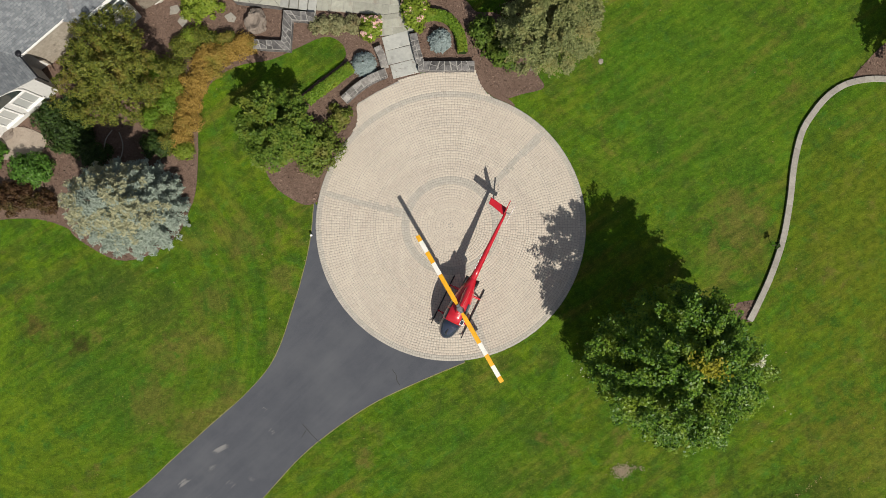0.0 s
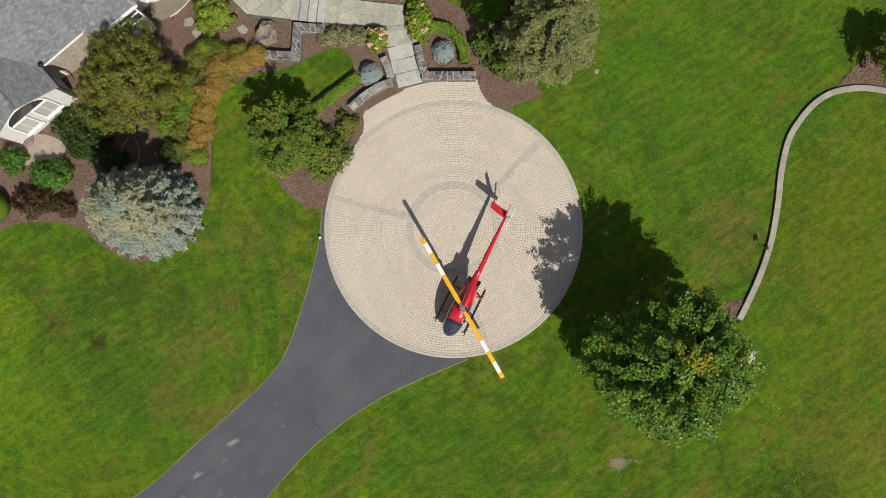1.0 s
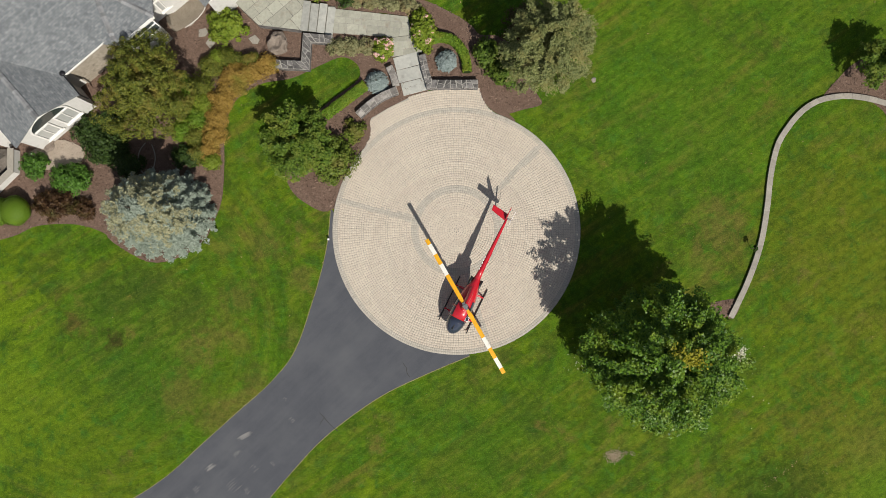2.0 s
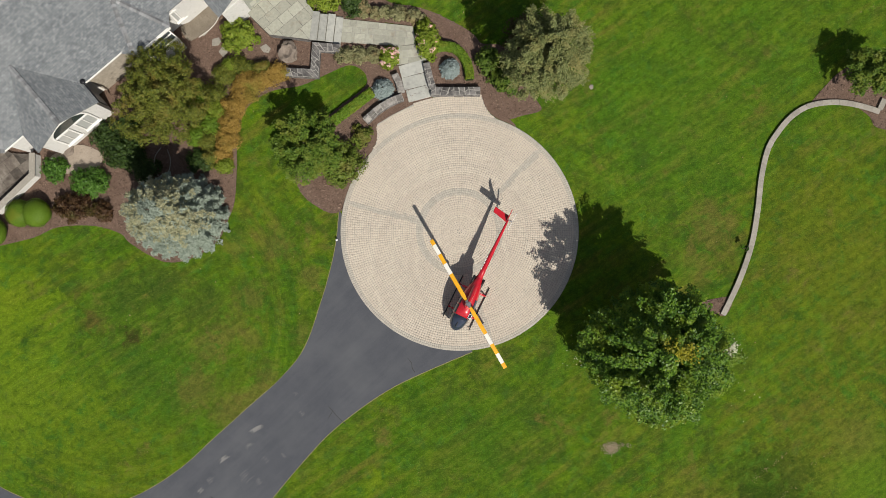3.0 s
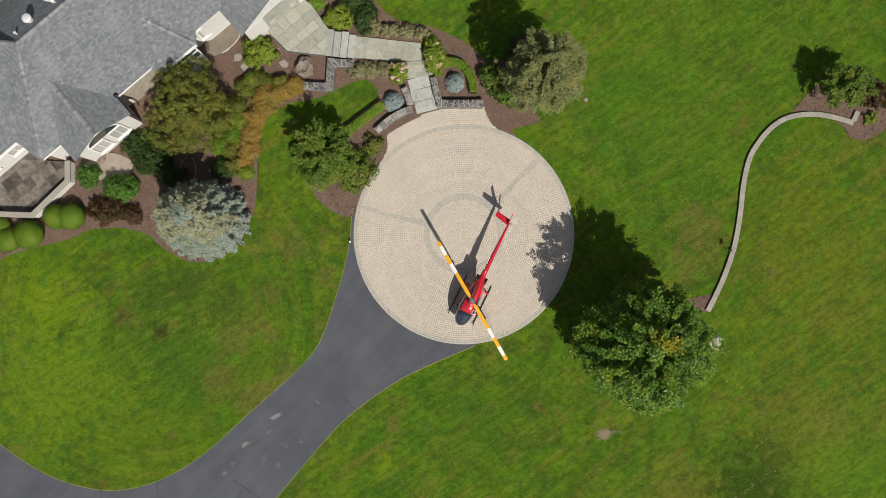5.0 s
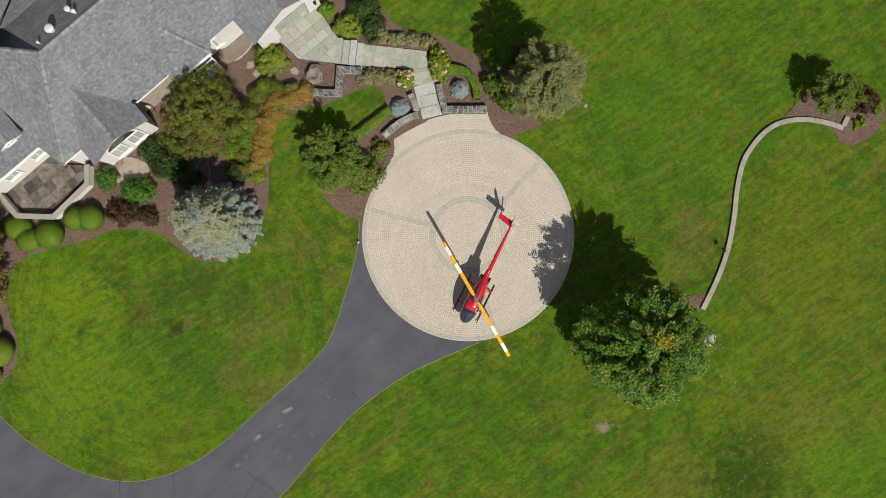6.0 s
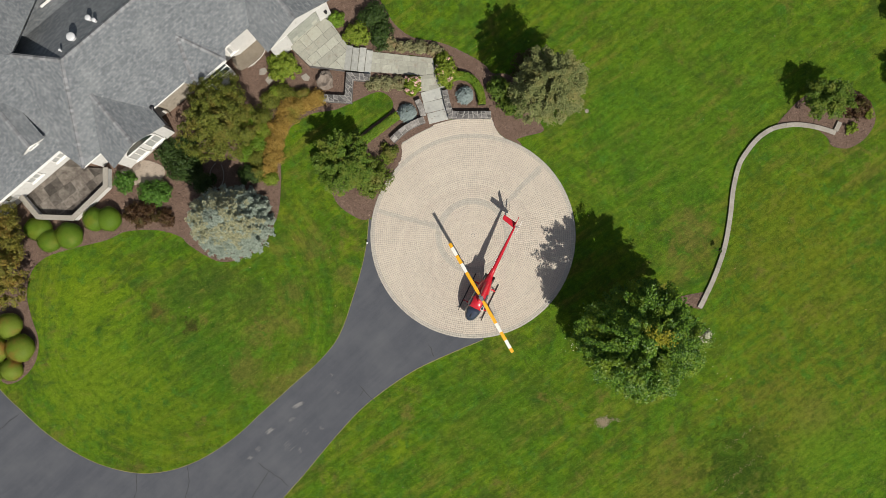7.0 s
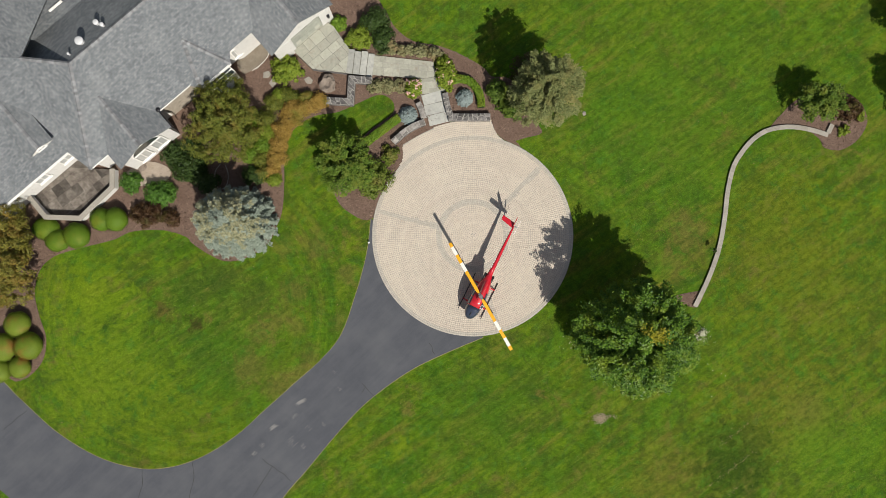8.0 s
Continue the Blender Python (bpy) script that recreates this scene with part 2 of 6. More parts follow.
def make_glass(name, tint, rough=0.05):
    m, nt, b = graph(name, rough, 0.0, 0.6)
    b.inputs["Base Color"].default_value = (*tint, 1)
    b.inputs["Coat Weight"].default_value = 0.6
    return m


M_LAWN = make_lawn()
M_BLADE = make_blades()
M_ROAD = make_asphalt()
M_SHINGLE = make_shingle()
M_MULCH = surface("bark_mulch", (0.112, 0.070, 0.052), (0.215, 0.148, 0.115), 14.0, 0.8, (0.07, 0.042, 0.030), bump=0.9, dist=0.05)
M_CHIP = surface("bark_chips", (0.112, 0.070, 0.052), (0.255, 0.182, 0.143), 10.0, 0.8, vary=0.8)
M_PAVER = surface("paver_buff", (0.518, 0.460, 0.384), (0.592, 0.537, 0.456), 12.0, 0.35, (0.46, 0.395, 0.325), vary=0.12, bump=0.10)
# some rings of pavers were laid from paler or pinker pallets
nt = M_PAVER.node_tree
_b = nt.nodes["Principled BSDF"]
_col = _b.inputs["Base Color"].links[0].from_socket
_d = nt.nodes.new("ShaderNodeVectorMath")
_d.operation = "LENGTH"
link(nt, place(nt), _d.inputs[0])
_r = nt.nodes.new("ShaderNodeCombineXYZ")
link(nt, _d.outputs["Value"], _r.inputs["X"])
_ring = noise_tex(nt, _r.outputs[0], 1.7, 3.0, 0.6)
_wide = noise_tex(nt, place(nt), 0.35, 4.0, 0.6)
_col = mixed(nt, ramp(nt, _ring, 0.40, 0.64), mixed(nt, 0.35, _col, (0.43, 0.355, 0.305)), _col)
_col = mixed(nt, ramp(nt, _wide, 0.46, 0.66), _col, mixed(nt, 0.4, _col, (0.62, 0.555, 0.465)))
link(nt, _col, _b.inputs["Base Color"])
M_PAVER_GREY = surface("paver_grey", (0.410, 0.378, 0.330), (0.475, 0.440, 0.385), 12.0, 0.5, vary=0.16, bump=0.25)
M_JOINT = surface("joint_sand", (0.375, 0.330, 0.280), (0.45, 0.402, 0.342), 20.0, 0.5)
M_FLAG = surface("bluestone", (0.305, 0.308, 0.262), (0.425, 0.418, 0.350), 5.0, 0.7, (0.29, 0.262, 0.215), vary=0.26, bump=0.3)
M_STONE = surface("wall_stone", (0.075, 0.072, 0.074), (0.25, 0.238, 0.228), 4.0, 1.2, (0.045, 0.043, 0.044), vary=0.9, bump=0.6)
M_STONE_PALE = surface("pale_wall_stone", (0.15, 0.14, 0.132), (0.40, 0.375, 0.35), 4.0, 1.2, (0.10, 0.092, 0.085), vary=0.8, bump=0.6)
M_MORTAR = surface("mortar", (0.50, 0.485, 0.46), (0.62, 0.60, 0.565), 14.0, 0.8)
M_JOINT = surface("wall_joint", (0.29, 0.28, 0.262), (0.40, 0.385, 0.36), 9.0, 1.2, (0.20, 0.19, 0.18), vary=0.3, bump=0.4)
M_CAP = surface("cap_stone", (0.27, 0.25, 0.22), (0.38, 0.355, 0.31), 7.0, 0.8, vary=0.22, bump=0.3)
M_FIELD = surface("field_stone", (0.27, 0.235, 0.19), (0.45, 0.405, 0.34), 5.0, 1.0, (0.17, 0.145, 0.12), vary=0.5, bump=0.6)
M_BOULDER = surface("boulder", (0.15, 0.12, 0.10), (0.29, 0.245, 0.205), 4.0, 1.0, (0.08, 0.066, 0.058), bump=0.8, dist=0.06)
M_SLATE = surface("terrace_slate", (0.078, 0.064, 0.054), (0.235, 0.212, 0.185), 2.2, 0.9, (0.06, 0.048, 0.042), vary=1.15, bump=0.3)
M_STUCCO = surface("white_stucco", (0.53, 0.525, 0.51), (0.64, 0.63, 0.61), 10.0, 0.5, (0.45, 0.44, 0.42), bump=0.2)
M_TRIM = plain("white_trim", (0.80, 0.79, 0.77), 0.45)
M_METAL_DARK = plain("dark_gutter", (0.03, 0.03, 0.035), 0.4, 0.5)
# pale base colour puts sky reflections and curtains into the panes
M_PANE = make_glass("window_pane", (0.42, 0.43, 0.42))
M_PANE_DARK = make_glass("arch_pane", (0.04, 0.05, 0.05))
M_VENT = plain("white_vent", (0.60, 0.61, 0.63), 0.4)
M_GRAVEL = surface("gravel", (0.27, 0.222, 0.180), (0.43, 0.365, 0.300), 16.0, 1.0, (0.22, 0.18, 0.15), bump=0.8)
M_PEBBLE = surface("pebble", (0.135, 0.112, 0.085), (0.315, 0.275, 0.220), 22.0, 1.2, (0.11, 0.095, 0.078), bump=0.9)
M_BARK = surface("bark", (0.10, 0.075, 0.055), (0.19, 0.15, 0.12), 14.0, 1.5, bump=0.8)
M_SOIL = surface("bare_soil", (0.24, 0.195, 0.125), (0.38, 0.315, 0.22), 9.0, 1.5, bump=0.7, vary=0.4)

L_MAPLE = leaf("leaves_maple", (0.030, 0.088, 0.012), (0.135, 0.245, 0.020), (0.17, 0.245, 0.018), 0.42, 0.12, 0.22)
L_YELLOW = leaf("leaves_yellow", (0.20, 0.215, 0.018), (0.40, 0.365, 0.03))
L_OLIVE = leaf("leaves_olive", (0.058, 0.086, 0.014), (0.198, 0.208, 0.032), (0.195, 0.158, 0.034), 0.5, 0.16)
L_GREYOLIVE = leaf("leaves_grey_olive", (0.088, 0.112, 0.038), (0.250, 0.272, 0.105), (0.245, 0.228, 0.082), 0.5, 0.16)
L_CRAB = leaf("leaves_crab", (0.050, 0.098, 0.014), (0.130, 0.200, 0.030), (0.15, 0.20, 0.03))
L_SPRUCE = leaf("needles_blue", (0.215, 0.262, 0.218), (0.35, 0.405, 0.340), None, 0.75, 0.1)
L_SPRUCE_TIP = leaf("needles_tip", (0.27, 0.275, 0.165), (0.44, 0.43, 0.275), None, 0.7, 0.15)
L_RUST = leaf("leaves_rust", (0.100, 0.105, 0.018), (0.250, 0.225, 0.042), (0.26, 0.150, 0.036), 0.5, 0.16)
L_SPRUCE_DK = leaf("needles_dwarf_blue", (0.18, 0.23, 0.23), (0.31, 0.37, 0.365), None, 0.6, 0.1)
L_BOX = leaf("leaves_box", (0.100, 0.195, 0.018), (0.185, 0.290, 0.030), (0.22, 0.265, 0.030))
L_VIB = leaf("leaves_viburnum", (0.085, 0.135, 0.020), (0.175, 0.225, 0.036), (0.17, 0.17, 0.04))
L_BOXRED = leaf("leaves_box_turning", (0.15, 0.240, 0.024), (0.27, 0.335, 0.05), (0.36, 0.185, 0.05))
# brown leaf colour that stands in for shade on the grey-olive crown
L_CROWN_SHADE = leaf("leaves_crown_shade", (0.045, 0.030, 0.017), (0.115, 0.082, 0.040), (0.07, 0.075, 0.025))
L_GLOSSY = leaf("leaves_glossy", (0.046, 0.115, 0.018), (0.115, 0.235, 0.034), None, 0.4)
L_CRABTREE = leaf("leaves_crabapple", (0.052, 0.108, 0.014), (0.150, 0.225, 0.030), (0.19, 0.225, 0.034))
# darkened so that the colour also carries the deep shade round the spruce
L_DARK = leaf("leaves_dark", (0.020, 0.042, 0.011), (0.054, 0.092, 0.019), None, 0.5, 0.10)
L_PURPLE = leaf("leaves_purple", (0.048, 0.024, 0.014), (0.115, 0.066, 0.030), (0.085, 0.08, 0.02))
L_ORANGE = leaf("leaves_orange", (0.25, 0.160, 0.032), (0.44, 0.300, 0.080), (0.20, 0.20, 0.034))
L_LIME = leaf("leaves_lime", (0.12, 0.19, 0.016), (0.25, 0.31, 0.040))
L_SAGE = leaf("leaves_sage", (0.16, 0.17, 0.075), (0.33, 0.32, 0.17), (0.27, 0.20, 0.10))
L_PINK = leaf("petals_pink", (0.68, 0.38, 0.36), (0.84, 0.66, 0.60))
L_WHITE = leaf("petals_white", (0.60, 0.60, 0.42), (0.80, 0.80, 0.68))


# ---- mesh helpers ----
from mathutils.geometry import tessellate_polygon


def part(name, bm, material, parent=None, label=""):
    """Links a bmesh as one mesh object, under a thing or a part where one is given."""
    me = bpy.data.meshes.new(name)
    bm.to_mesh(me)
    bm.free()
    me.materials.append(material)
    ob = new(name, me)
    ob.parent = parent
    return tagged(ob, label)


def array_part(name, co, faces, material, parent=None, label=""):
    """The same from an array of corners and one of faces, all with as many corners."""
    me = bpy.data.meshes.new(name)
    co, faces = np.asarray(co, dtype=np.float32).reshape(-1, 3), np.asarray(faces, dtype=np.int32)
    k = faces.shape[1]
    me.vertices.add(len(co))
    me.vertices.foreach_set("co", co.ravel())
    me.loops.add(faces.size)
    me.loops.foreach_set("vertex_index", faces.ravel())
    me.polygons.add(len(faces))
    me.polygons.foreach_set("loop_start", np.arange(len(faces), dtype=np.int32) * k)
    me.update(calc_edges=True)
    me.materials.append(material)
    ob = new(name, me)
    ob.parent = parent
    return tagged(ob, label)


def thing(name, x, y, z, label, category, group="", kind="", rz=0.0):
    ob = new(name)
    ob.empty_display_size = 0.2
    ob.matrix_basis = pose(x, y, z, 0, 0, rz)
    return tagged(ob, label, category, group, kind)


def curve_pts(pts, n=6, closed=False):
    """A smooth line through points of the plan."""
    p = [Vector((*q, 0.0)[:3]) for q in pts]
    out, k = [], len(p)
    for i in range(k if closed else k - 1):
        a, b, c, d = (p[j % k] if closed else p[min(max(j, 0), k - 1)] for j in (i - 1, i, i + 1, i + 2))
        for s in range(n):
            t = s / n
            out.append(0.5 * ((2 * b) + (c - a) * t + (2 * a - 5 * b + 4 * c - d) * t * t + (3 * b - a - 3 * c + d) * t ** 3))
    if not closed:
        out.append(p[-1])
    return [(v.x, v.y) for v in out]


def slab(pts, z0, z1):
    """A flat slab over an outline of the plan."""
    bm = bmesh.new()
    if sum(pts[i - 1][0] * pts[i][1] - pts[i][0] * pts[i - 1][1] for i in range(len(pts))) < 0:
        pts = pts[::-1]
    top = [bm.verts.new((x, y, z1)) for x, y in pts]
    low = [bm.verts.new((x, y, z0)) for x, y in pts]
    n = len(pts)
    for i in range(n):
        bm.faces.new((top[i], low[i], low[(i + 1) % n], top[(i + 1) % n]))
    for tri in tessellate_polygon([[Vector((x, y, 0)) for x, y in pts]]):
        f = bm.faces.new([top[k] for k in tri])
        f.normal_update()
        if f.normal.z < 0:
            f.normal_flip()
    return bm


def inside(pts, xy):
    """Which points of an array lie within an outline."""
    x, y = xy[:, 0], xy[:, 1]
    hit = np.zeros(len(xy), dtype=bool)
    n = len(pts)
    for i in range(n):
        (x0, y0), (x1, y1) = pts[i], pts[(i + 1) % n]
        if y0 != y1:
            hit ^= ((y0 > y) != (y1 > y)) & (x < (x1 - x0) * (y - y0) / (y1 - y0) + x0)
    return hit


def clip(poly, line_p, line_n):
    """A convex outline cut by a line: keeps the side that line_n points away from."""
    out = []
    for i in range(len(poly)):
        a, b = poly[i], poly[(i + 1) % len(poly)]
        da = (a[0] - line_p[0]) * line_n[0] + (a[1] - line_p[1]) * line_n[1]
        db = (b[0] - line_p[0]) * line_n[0] + (b[1] - line_p[1]) * line_n[1]
        if da <= 0:
            out.append(a)
        if (da < 0 < db) or (db < 0 < da):
            t = da / (da - db)
            out.append((a[0] + (b[0] - a[0]) * t, a[1] + (b[1] - a[1]) * t))
    return out


def piece_mesh(poly, z0, z1, edge=0.012, rise=0.0):
    """One paving or wall stone over a convex outline, with a chamfered top."""
    cx, cy = sum(p[0] for p in poly) / len(poly), sum(p[1] for p in poly) / len(poly)
    r = max(math.hypot(p[0] - cx, p[1] - cy) for p in poly) + 1e-6
    k = max(0.5, 1 - edge / r * 1.4)
    bm = bmesh.new()
    rows = []
    for s, z in ((1, z0), (1, z1 - edge), (k, z1)):
        rows.append([bm.verts.new((cx + (x - cx) * s, cy + (y - cy) * s, z + (rise * noise.noise((x * 3, y * 3, 5)) if z > z0 else 0))) for x, y in poly])
    n = len(poly)
    for a, b in zip(rows, rows[1:]):
        for i in range(n):
            bm.faces.new((a[i], a[(i + 1) % n], b[(i + 1) % n], b[i]))
    bm.faces.new(rows[-1])
    bmesh.ops.recalc_face_normals(bm, faces=bm.faces)
    return bm


def box(bm, x0, x1, y0, y1, z0, z1, m=None, bevel=0.0):
    r = bmesh.ops.create_cube(bm, size=1.0)
    mm = Matrix.Translation(((x0 + x1) / 2, (y0 + y1) / 2, (z0 + z1) / 2)) @ Matrix.Diagonal((x1 - x0, y1 - y0, z1 - z0, 1))
    bmesh.ops.transform(bm, matrix=(m @ mm) if m else mm, verts=r["verts"])
    if bevel:
        bmesh.ops.bevel(bm, geom=list({e for v in r["verts"] for e in v.link_edges}), offset=bevel, segments=1, affect="EDGES")
    return bm


def tube(bm, pts, radii, sides=7):
    """A tapered tube along points."""
    rings = []
    for i, p in enumerate(pts):
        p = Vector(p)
        d = (Vector(pts[min(i + 1, len(pts) - 1)]) - Vector(pts[max(i - 1, 0)])).normalized()
        a = d.orthogonal().normalized()
        b = d.cross(a)
        rings.append([bm.verts.new(p + (a * math.cos(k * math.tau / sides) + b * math.sin(k * math.tau / sides)) * radii[i]) for k in range(sides)])
    for r, q in zip(rings, rings[1:]):
        for k in range(sides):
            best = k
            bm.faces.new((r[k], r[(k + 1) % sides], q[(best + 1) % sides], q[best]))
    bm.faces.new(rings[0][::-1])
    bm.faces.new(rings[-1])
    return bm


def leaf_cards(pos, out, size, long=1.4, spread=0.9, seed=0):
    """Small folded leaves at places, facing about the directions given: corners and triangles."""
    rng = np.random.default_rng(seed)
    n = len(pos)
    nrm = out + rng.normal(0, spread, (n, 3))
    nrm /= np.linalg.norm(nrm, axis=1)[:, None] + 1e-9
    t = rng.normal(0, 1, (n, 3))
    t -= nrm * (t * nrm).sum(1)[:, None]
    t /= np.linalg.norm(t, axis=1)[:, None] + 1e-9
    b = np.cross(nrm, t)
    s = (size * rng.uniform(0.6, 1.35, n))[:, None]
    co = np.stack([pos - t * s * long * 0.5, pos + b * s * 0.42 + nrm * s * 0.12, pos + t * s * long * 0.5, pos - b * s * 0.42 + nrm * s * 0.12], axis=1)
    base = np.arange(n)[:, None] * 4
    return co.reshape(-1, 3), base + np.array([[0, 1, 2, 3]])


def dome_points(n, rng, low=-0.35):
    """Directions spread over a ball, down to a lowest height."""
    v = rng.normal(0, 1, (n * 4, 3))
    v /= np.linalg.norm(v, axis=1)[:, None]
    v = v[v[:, 2] > low]
    return v[:n]


def crown(parent, material, c, r, clumps, per, size, clump_r, seed, low=-0.45, bump=0.25, name="crown", long=1.4, label="", fill=0.35):
    """A crown of many leaf clumps on an uneven ellipsoid, with gaps, and sparser leaves within."""
    rng = np.random.default_rng(seed)
    d = dome_points(clumps, rng, low)
    ph = rng.uniform(0, 6.28, 6)
    az, el = np.arctan2(d[:, 1], d[:, 0]), np.arcsin(d[:, 2])
    wob = 1 + bump * (0.5 * np.sin(3 * az + ph[0]) + 0.35 * np.sin(5 * az + 4 * el + ph[1]) + 0.4 * np.sin(4 * el + 2 * az + ph[2])) + rng.normal(0, 0.06, len(d))
    wob = np.where(rng.uniform(0, 1, len(d)) < fill, wob * rng.uniform(0.55, 0.9, len(d)), wob)
    cen = d * wob[:, None] * np.array(r)
    k = len(d)
    cr = clump_r * rng.uniform(0.6, 1.3, k)
    v = dome_points(k * per, rng, -0.55)
    idx = np.arange(len(v)) % k
    outw = d[idx] * 0.6 + v * 0.7 + np.array([0, 0, 0.35])
    pos = np.array(c) + cen[idx] + v * (cr[idx] * rng.uniform(0.55, 1.05, len(v)))[:, None] * np.array([1, 1, 0.7])
    keep = pos[:, 2] > 0.06
    co, f = leaf_cards(pos[keep], outw[keep], size, long, 0.55, seed)
    return array_part(name, co, f, material, parent, label)


def spray_crown(parent, material, c, r, sprays, per, size, spray_r, seed, low=-0.4, bump=0.15, name="crown", label="", inner=0.3, droop=0.25, long=1.25):
    """A crown of flat lobed leaf sprays that reach outwards in layers, with dark gaps between them."""
    rng = np.random.default_rng(seed)
    d = dome_points(sprays, rng, low)
    k = len(d)
    az, el = np.arctan2(d[:, 1], d[:, 0]), np.arcsin(d[:, 2])
    ph = rng.uniform(0, 6.28, 3)
    wob = 1 + bump * (0.5 * np.sin(4 * az + ph[0]) + 0.4 * np.sin(7 * az + 3 * el + ph[1]) + 0.4 * np.sin(5 * el + 2 * az + ph[2])) + rng.normal(0, 0.05, k)
    wob = np.where(rng.uniform(0, 1, k) < inner, wob * rng.uniform(0.6, 0.88, k), wob)
    cen = np.array(c) + d * wob[:, None] * np.array(r)
    flat = np.stack([np.cos(az), np.sin(az), -droop + 0.55 * d[:, 2]], 1) + rng.normal(0, 0.18, (k, 3))
    e1 = flat / np.linalg.norm(flat, axis=1)[:, None]
    up = d * 0.45 + np.array([0, 0, 1.0]) + rng.normal(0, 0.16, (k, 3))
    e2 = np.cross(up, e1)
    e2 /= np.linalg.norm(e2, axis=1)[:, None]
    nn = np.cross(e1, e2)
    i = np.repeat(np.arange(k), per)
    n = len(i)
    phi = rng.uniform(0, math.tau, n)
    lobes = 0.62 + 0.38 * np.abs(np.cos(2.5 * phi + rng.uniform(0, 6.28, k)[i]))
    rad = np.sqrt(rng.uniform(0.02, 1, n)) * lobes * (spray_r * rng.uniform(0.6, 1.35, k))[i]
    u, v = rad * np.cos(phi) * 1.42, rad * np.sin(phi) * 0.72
    w = rng.normal(0, 0.10, n) * spray_r - 0.22 * rad * rad / spray_r
    pos = cen[i] + e1[i] * u[:, None] + e2[i] * v[:, None] + nn[i] * w[:, None]
    keep = pos[:, 2] > 0.1
    co, f = leaf_cards(pos[keep], (nn[i] * 1.1 + d[i] * 0.3)[keep], size, long, 0.48, seed)
    return array_part(name, co, f, material, parent, label)


def limbs(parent, height, spread, trunk_r, n, seed, crown_z):
    """Trunk and limbs of a tree as two parts."""
    rng = random.Random(seed)
    bm = bmesh.new()
    lean = (rng.uniform(-0.2, 0.2), rng.uniform(-0.2, 0.2))
    pts = [(lean[0] * t * t, lean[1] * t * t, height * 0.8 * t) for t in (0, 0.12, 0.3, 0.5, 0.75, 1.0)]
    tube(bm, pts, [trunk_r * k for k in (1.35, 1.0, 0.85, 0.65, 0.4, 0.15)], 9)
    part("trunk", bm, M_BARK, parent)
    for i in range(n):
        a = i * 2.4 + rng.uniform(-0.4, 0.4)
        z = crown_z * rng.uniform(0.55, 1.15)
        q = spread * rng.uniform(0.55, 0.9)
        up = height * rng.uniform(0.10, 0.3)
        bm = bmesh.new()
        tube(bm, [(0, 0, z), (q * 0.35 * math.cos(a), q * 0.35 * math.sin(a), z + up * 0.5), (q * 0.7 * math.cos(a + 0.15), q * 0.7 * math.sin(a + 0.15), z + up * 0.85), (q * math.cos(a + 0.2), q * math.sin(a + 0.2), z + up)],
             [trunk_r * k for k in (0.42, 0.3, 0.18, 0.05)], 6)
        part("limb", bm, M_BARK, parent)


# ---- the large structure ----
PAD = (-0.27, 2.26)
PAD_R = 8.76
ROAD = curve_pts([(-9.2, 3.3), (-9.28, 1.14), (-9.55, -0.84), (-10.11, -3.33), (-11.13, -6.8), (-12.71, -9.08), (-15.01, -11.38), (-17.31, -13.69),
                  (-19.6, -15.98), (-22.4, -17.96), (-25.24, -19.07), (-28.14, -19.27), (-31.61, -18.44), (-35.16, -16.56), (-37.75, -14.52),
                  (-39.85, -12.7), (-44.0, -8.5), (-52.0, -4.0)], 5) + \
    curve_pts([(-58.0, -12.0), (-47.0, -17.0), (-41.6, -20.5), (-38.6, -22.5), (-35.0, -26.0), (-30.0, -40.0)], 4) + \
    curve_pts([(-23.0, -40.0), (-19.0, -27.0), (-15.39, -21.14), (-13.59, -18.79), (-11.34, -15.78), (-9.06, -13.01), (-6.74, -10.95), (-4.39, -9.27),
               (-1.53, -7.76), (1.1, -6.5)], 5) + [(-1.0, -4.0), (-6.0, 0.0)]
BED_HOUSE = curve_pts([(-39.0, -12.45), (-37.95, -12.01), (-36.83, -10.59), (-36.63, -8.64), (-37.37, -6.72), (-37.91, -4.79), (-37.66, -2.82), (-36.53, -1.53),
                       (-34.38, -0.68), (-31.48, 0.21), (-29.82, 1.04), (-27.12, 1.28), (-25.12, 0.79), (-24.33, 0.1), (-21.79, -1.1), (-19.61, -0.64),
                       (-17.97, 0.68), (-17.32, 2.19), (-16.93, 3.7), (-16.93, 6.17), (-17.05, 8.15), (-16.81, 9.91), (-15.9, 11.2), (-14.46, 12.03),
                       (-12.51, 12.48), (-10.58, 13.48), (-9.13, 14.16), (-8.12, 13.87), (-7.68, 13.14), (-8.04, 12.37), (-9.93, 10.77), (-12.25, 8.16),
                       (-12.62, 5.9), (-12.04, 4.45), (-11.0, 3.61), (-9.74, 3.09), (-8.9, 3.4)], 4) + \
    [(-6.5, 6.0), (-5.2, 9.5), (-3.0, 11.5), (-2.5, 13.0), (-5.0, 16.5), (-9.0, 19.0), (-13.0, 23.5), (-26.0, 26.0), (-46.0, 14.0), (-48.0, -8.0)]
BED_EAST = curve_pts([(-1.5, 11.5), (0.2, 11.6), (1.43, 11.27), (2.7, 10.70), (3.92, 11.05), (5.33, 11.56), (4.8, 12.54), (4.2, 14.5), (2.2, 16.2), (0.72, 16.3), (0.1, 16.9), (-0.86, 17.51),
                      (-2.9, 18.41), (-4.42, 18.83), (-6.41, 19.08), (-7.97, 20.16), (-8.79, 21.38), (-9.61, 22.6), (-11.0, 25.0)], 4) + \
    [(-15.0, 26.0), (-14.5, 21.5), (-11.0, 18.0), (-4.3, 17.3), (-3.4, 14.0), (-2.6, 12.6)]
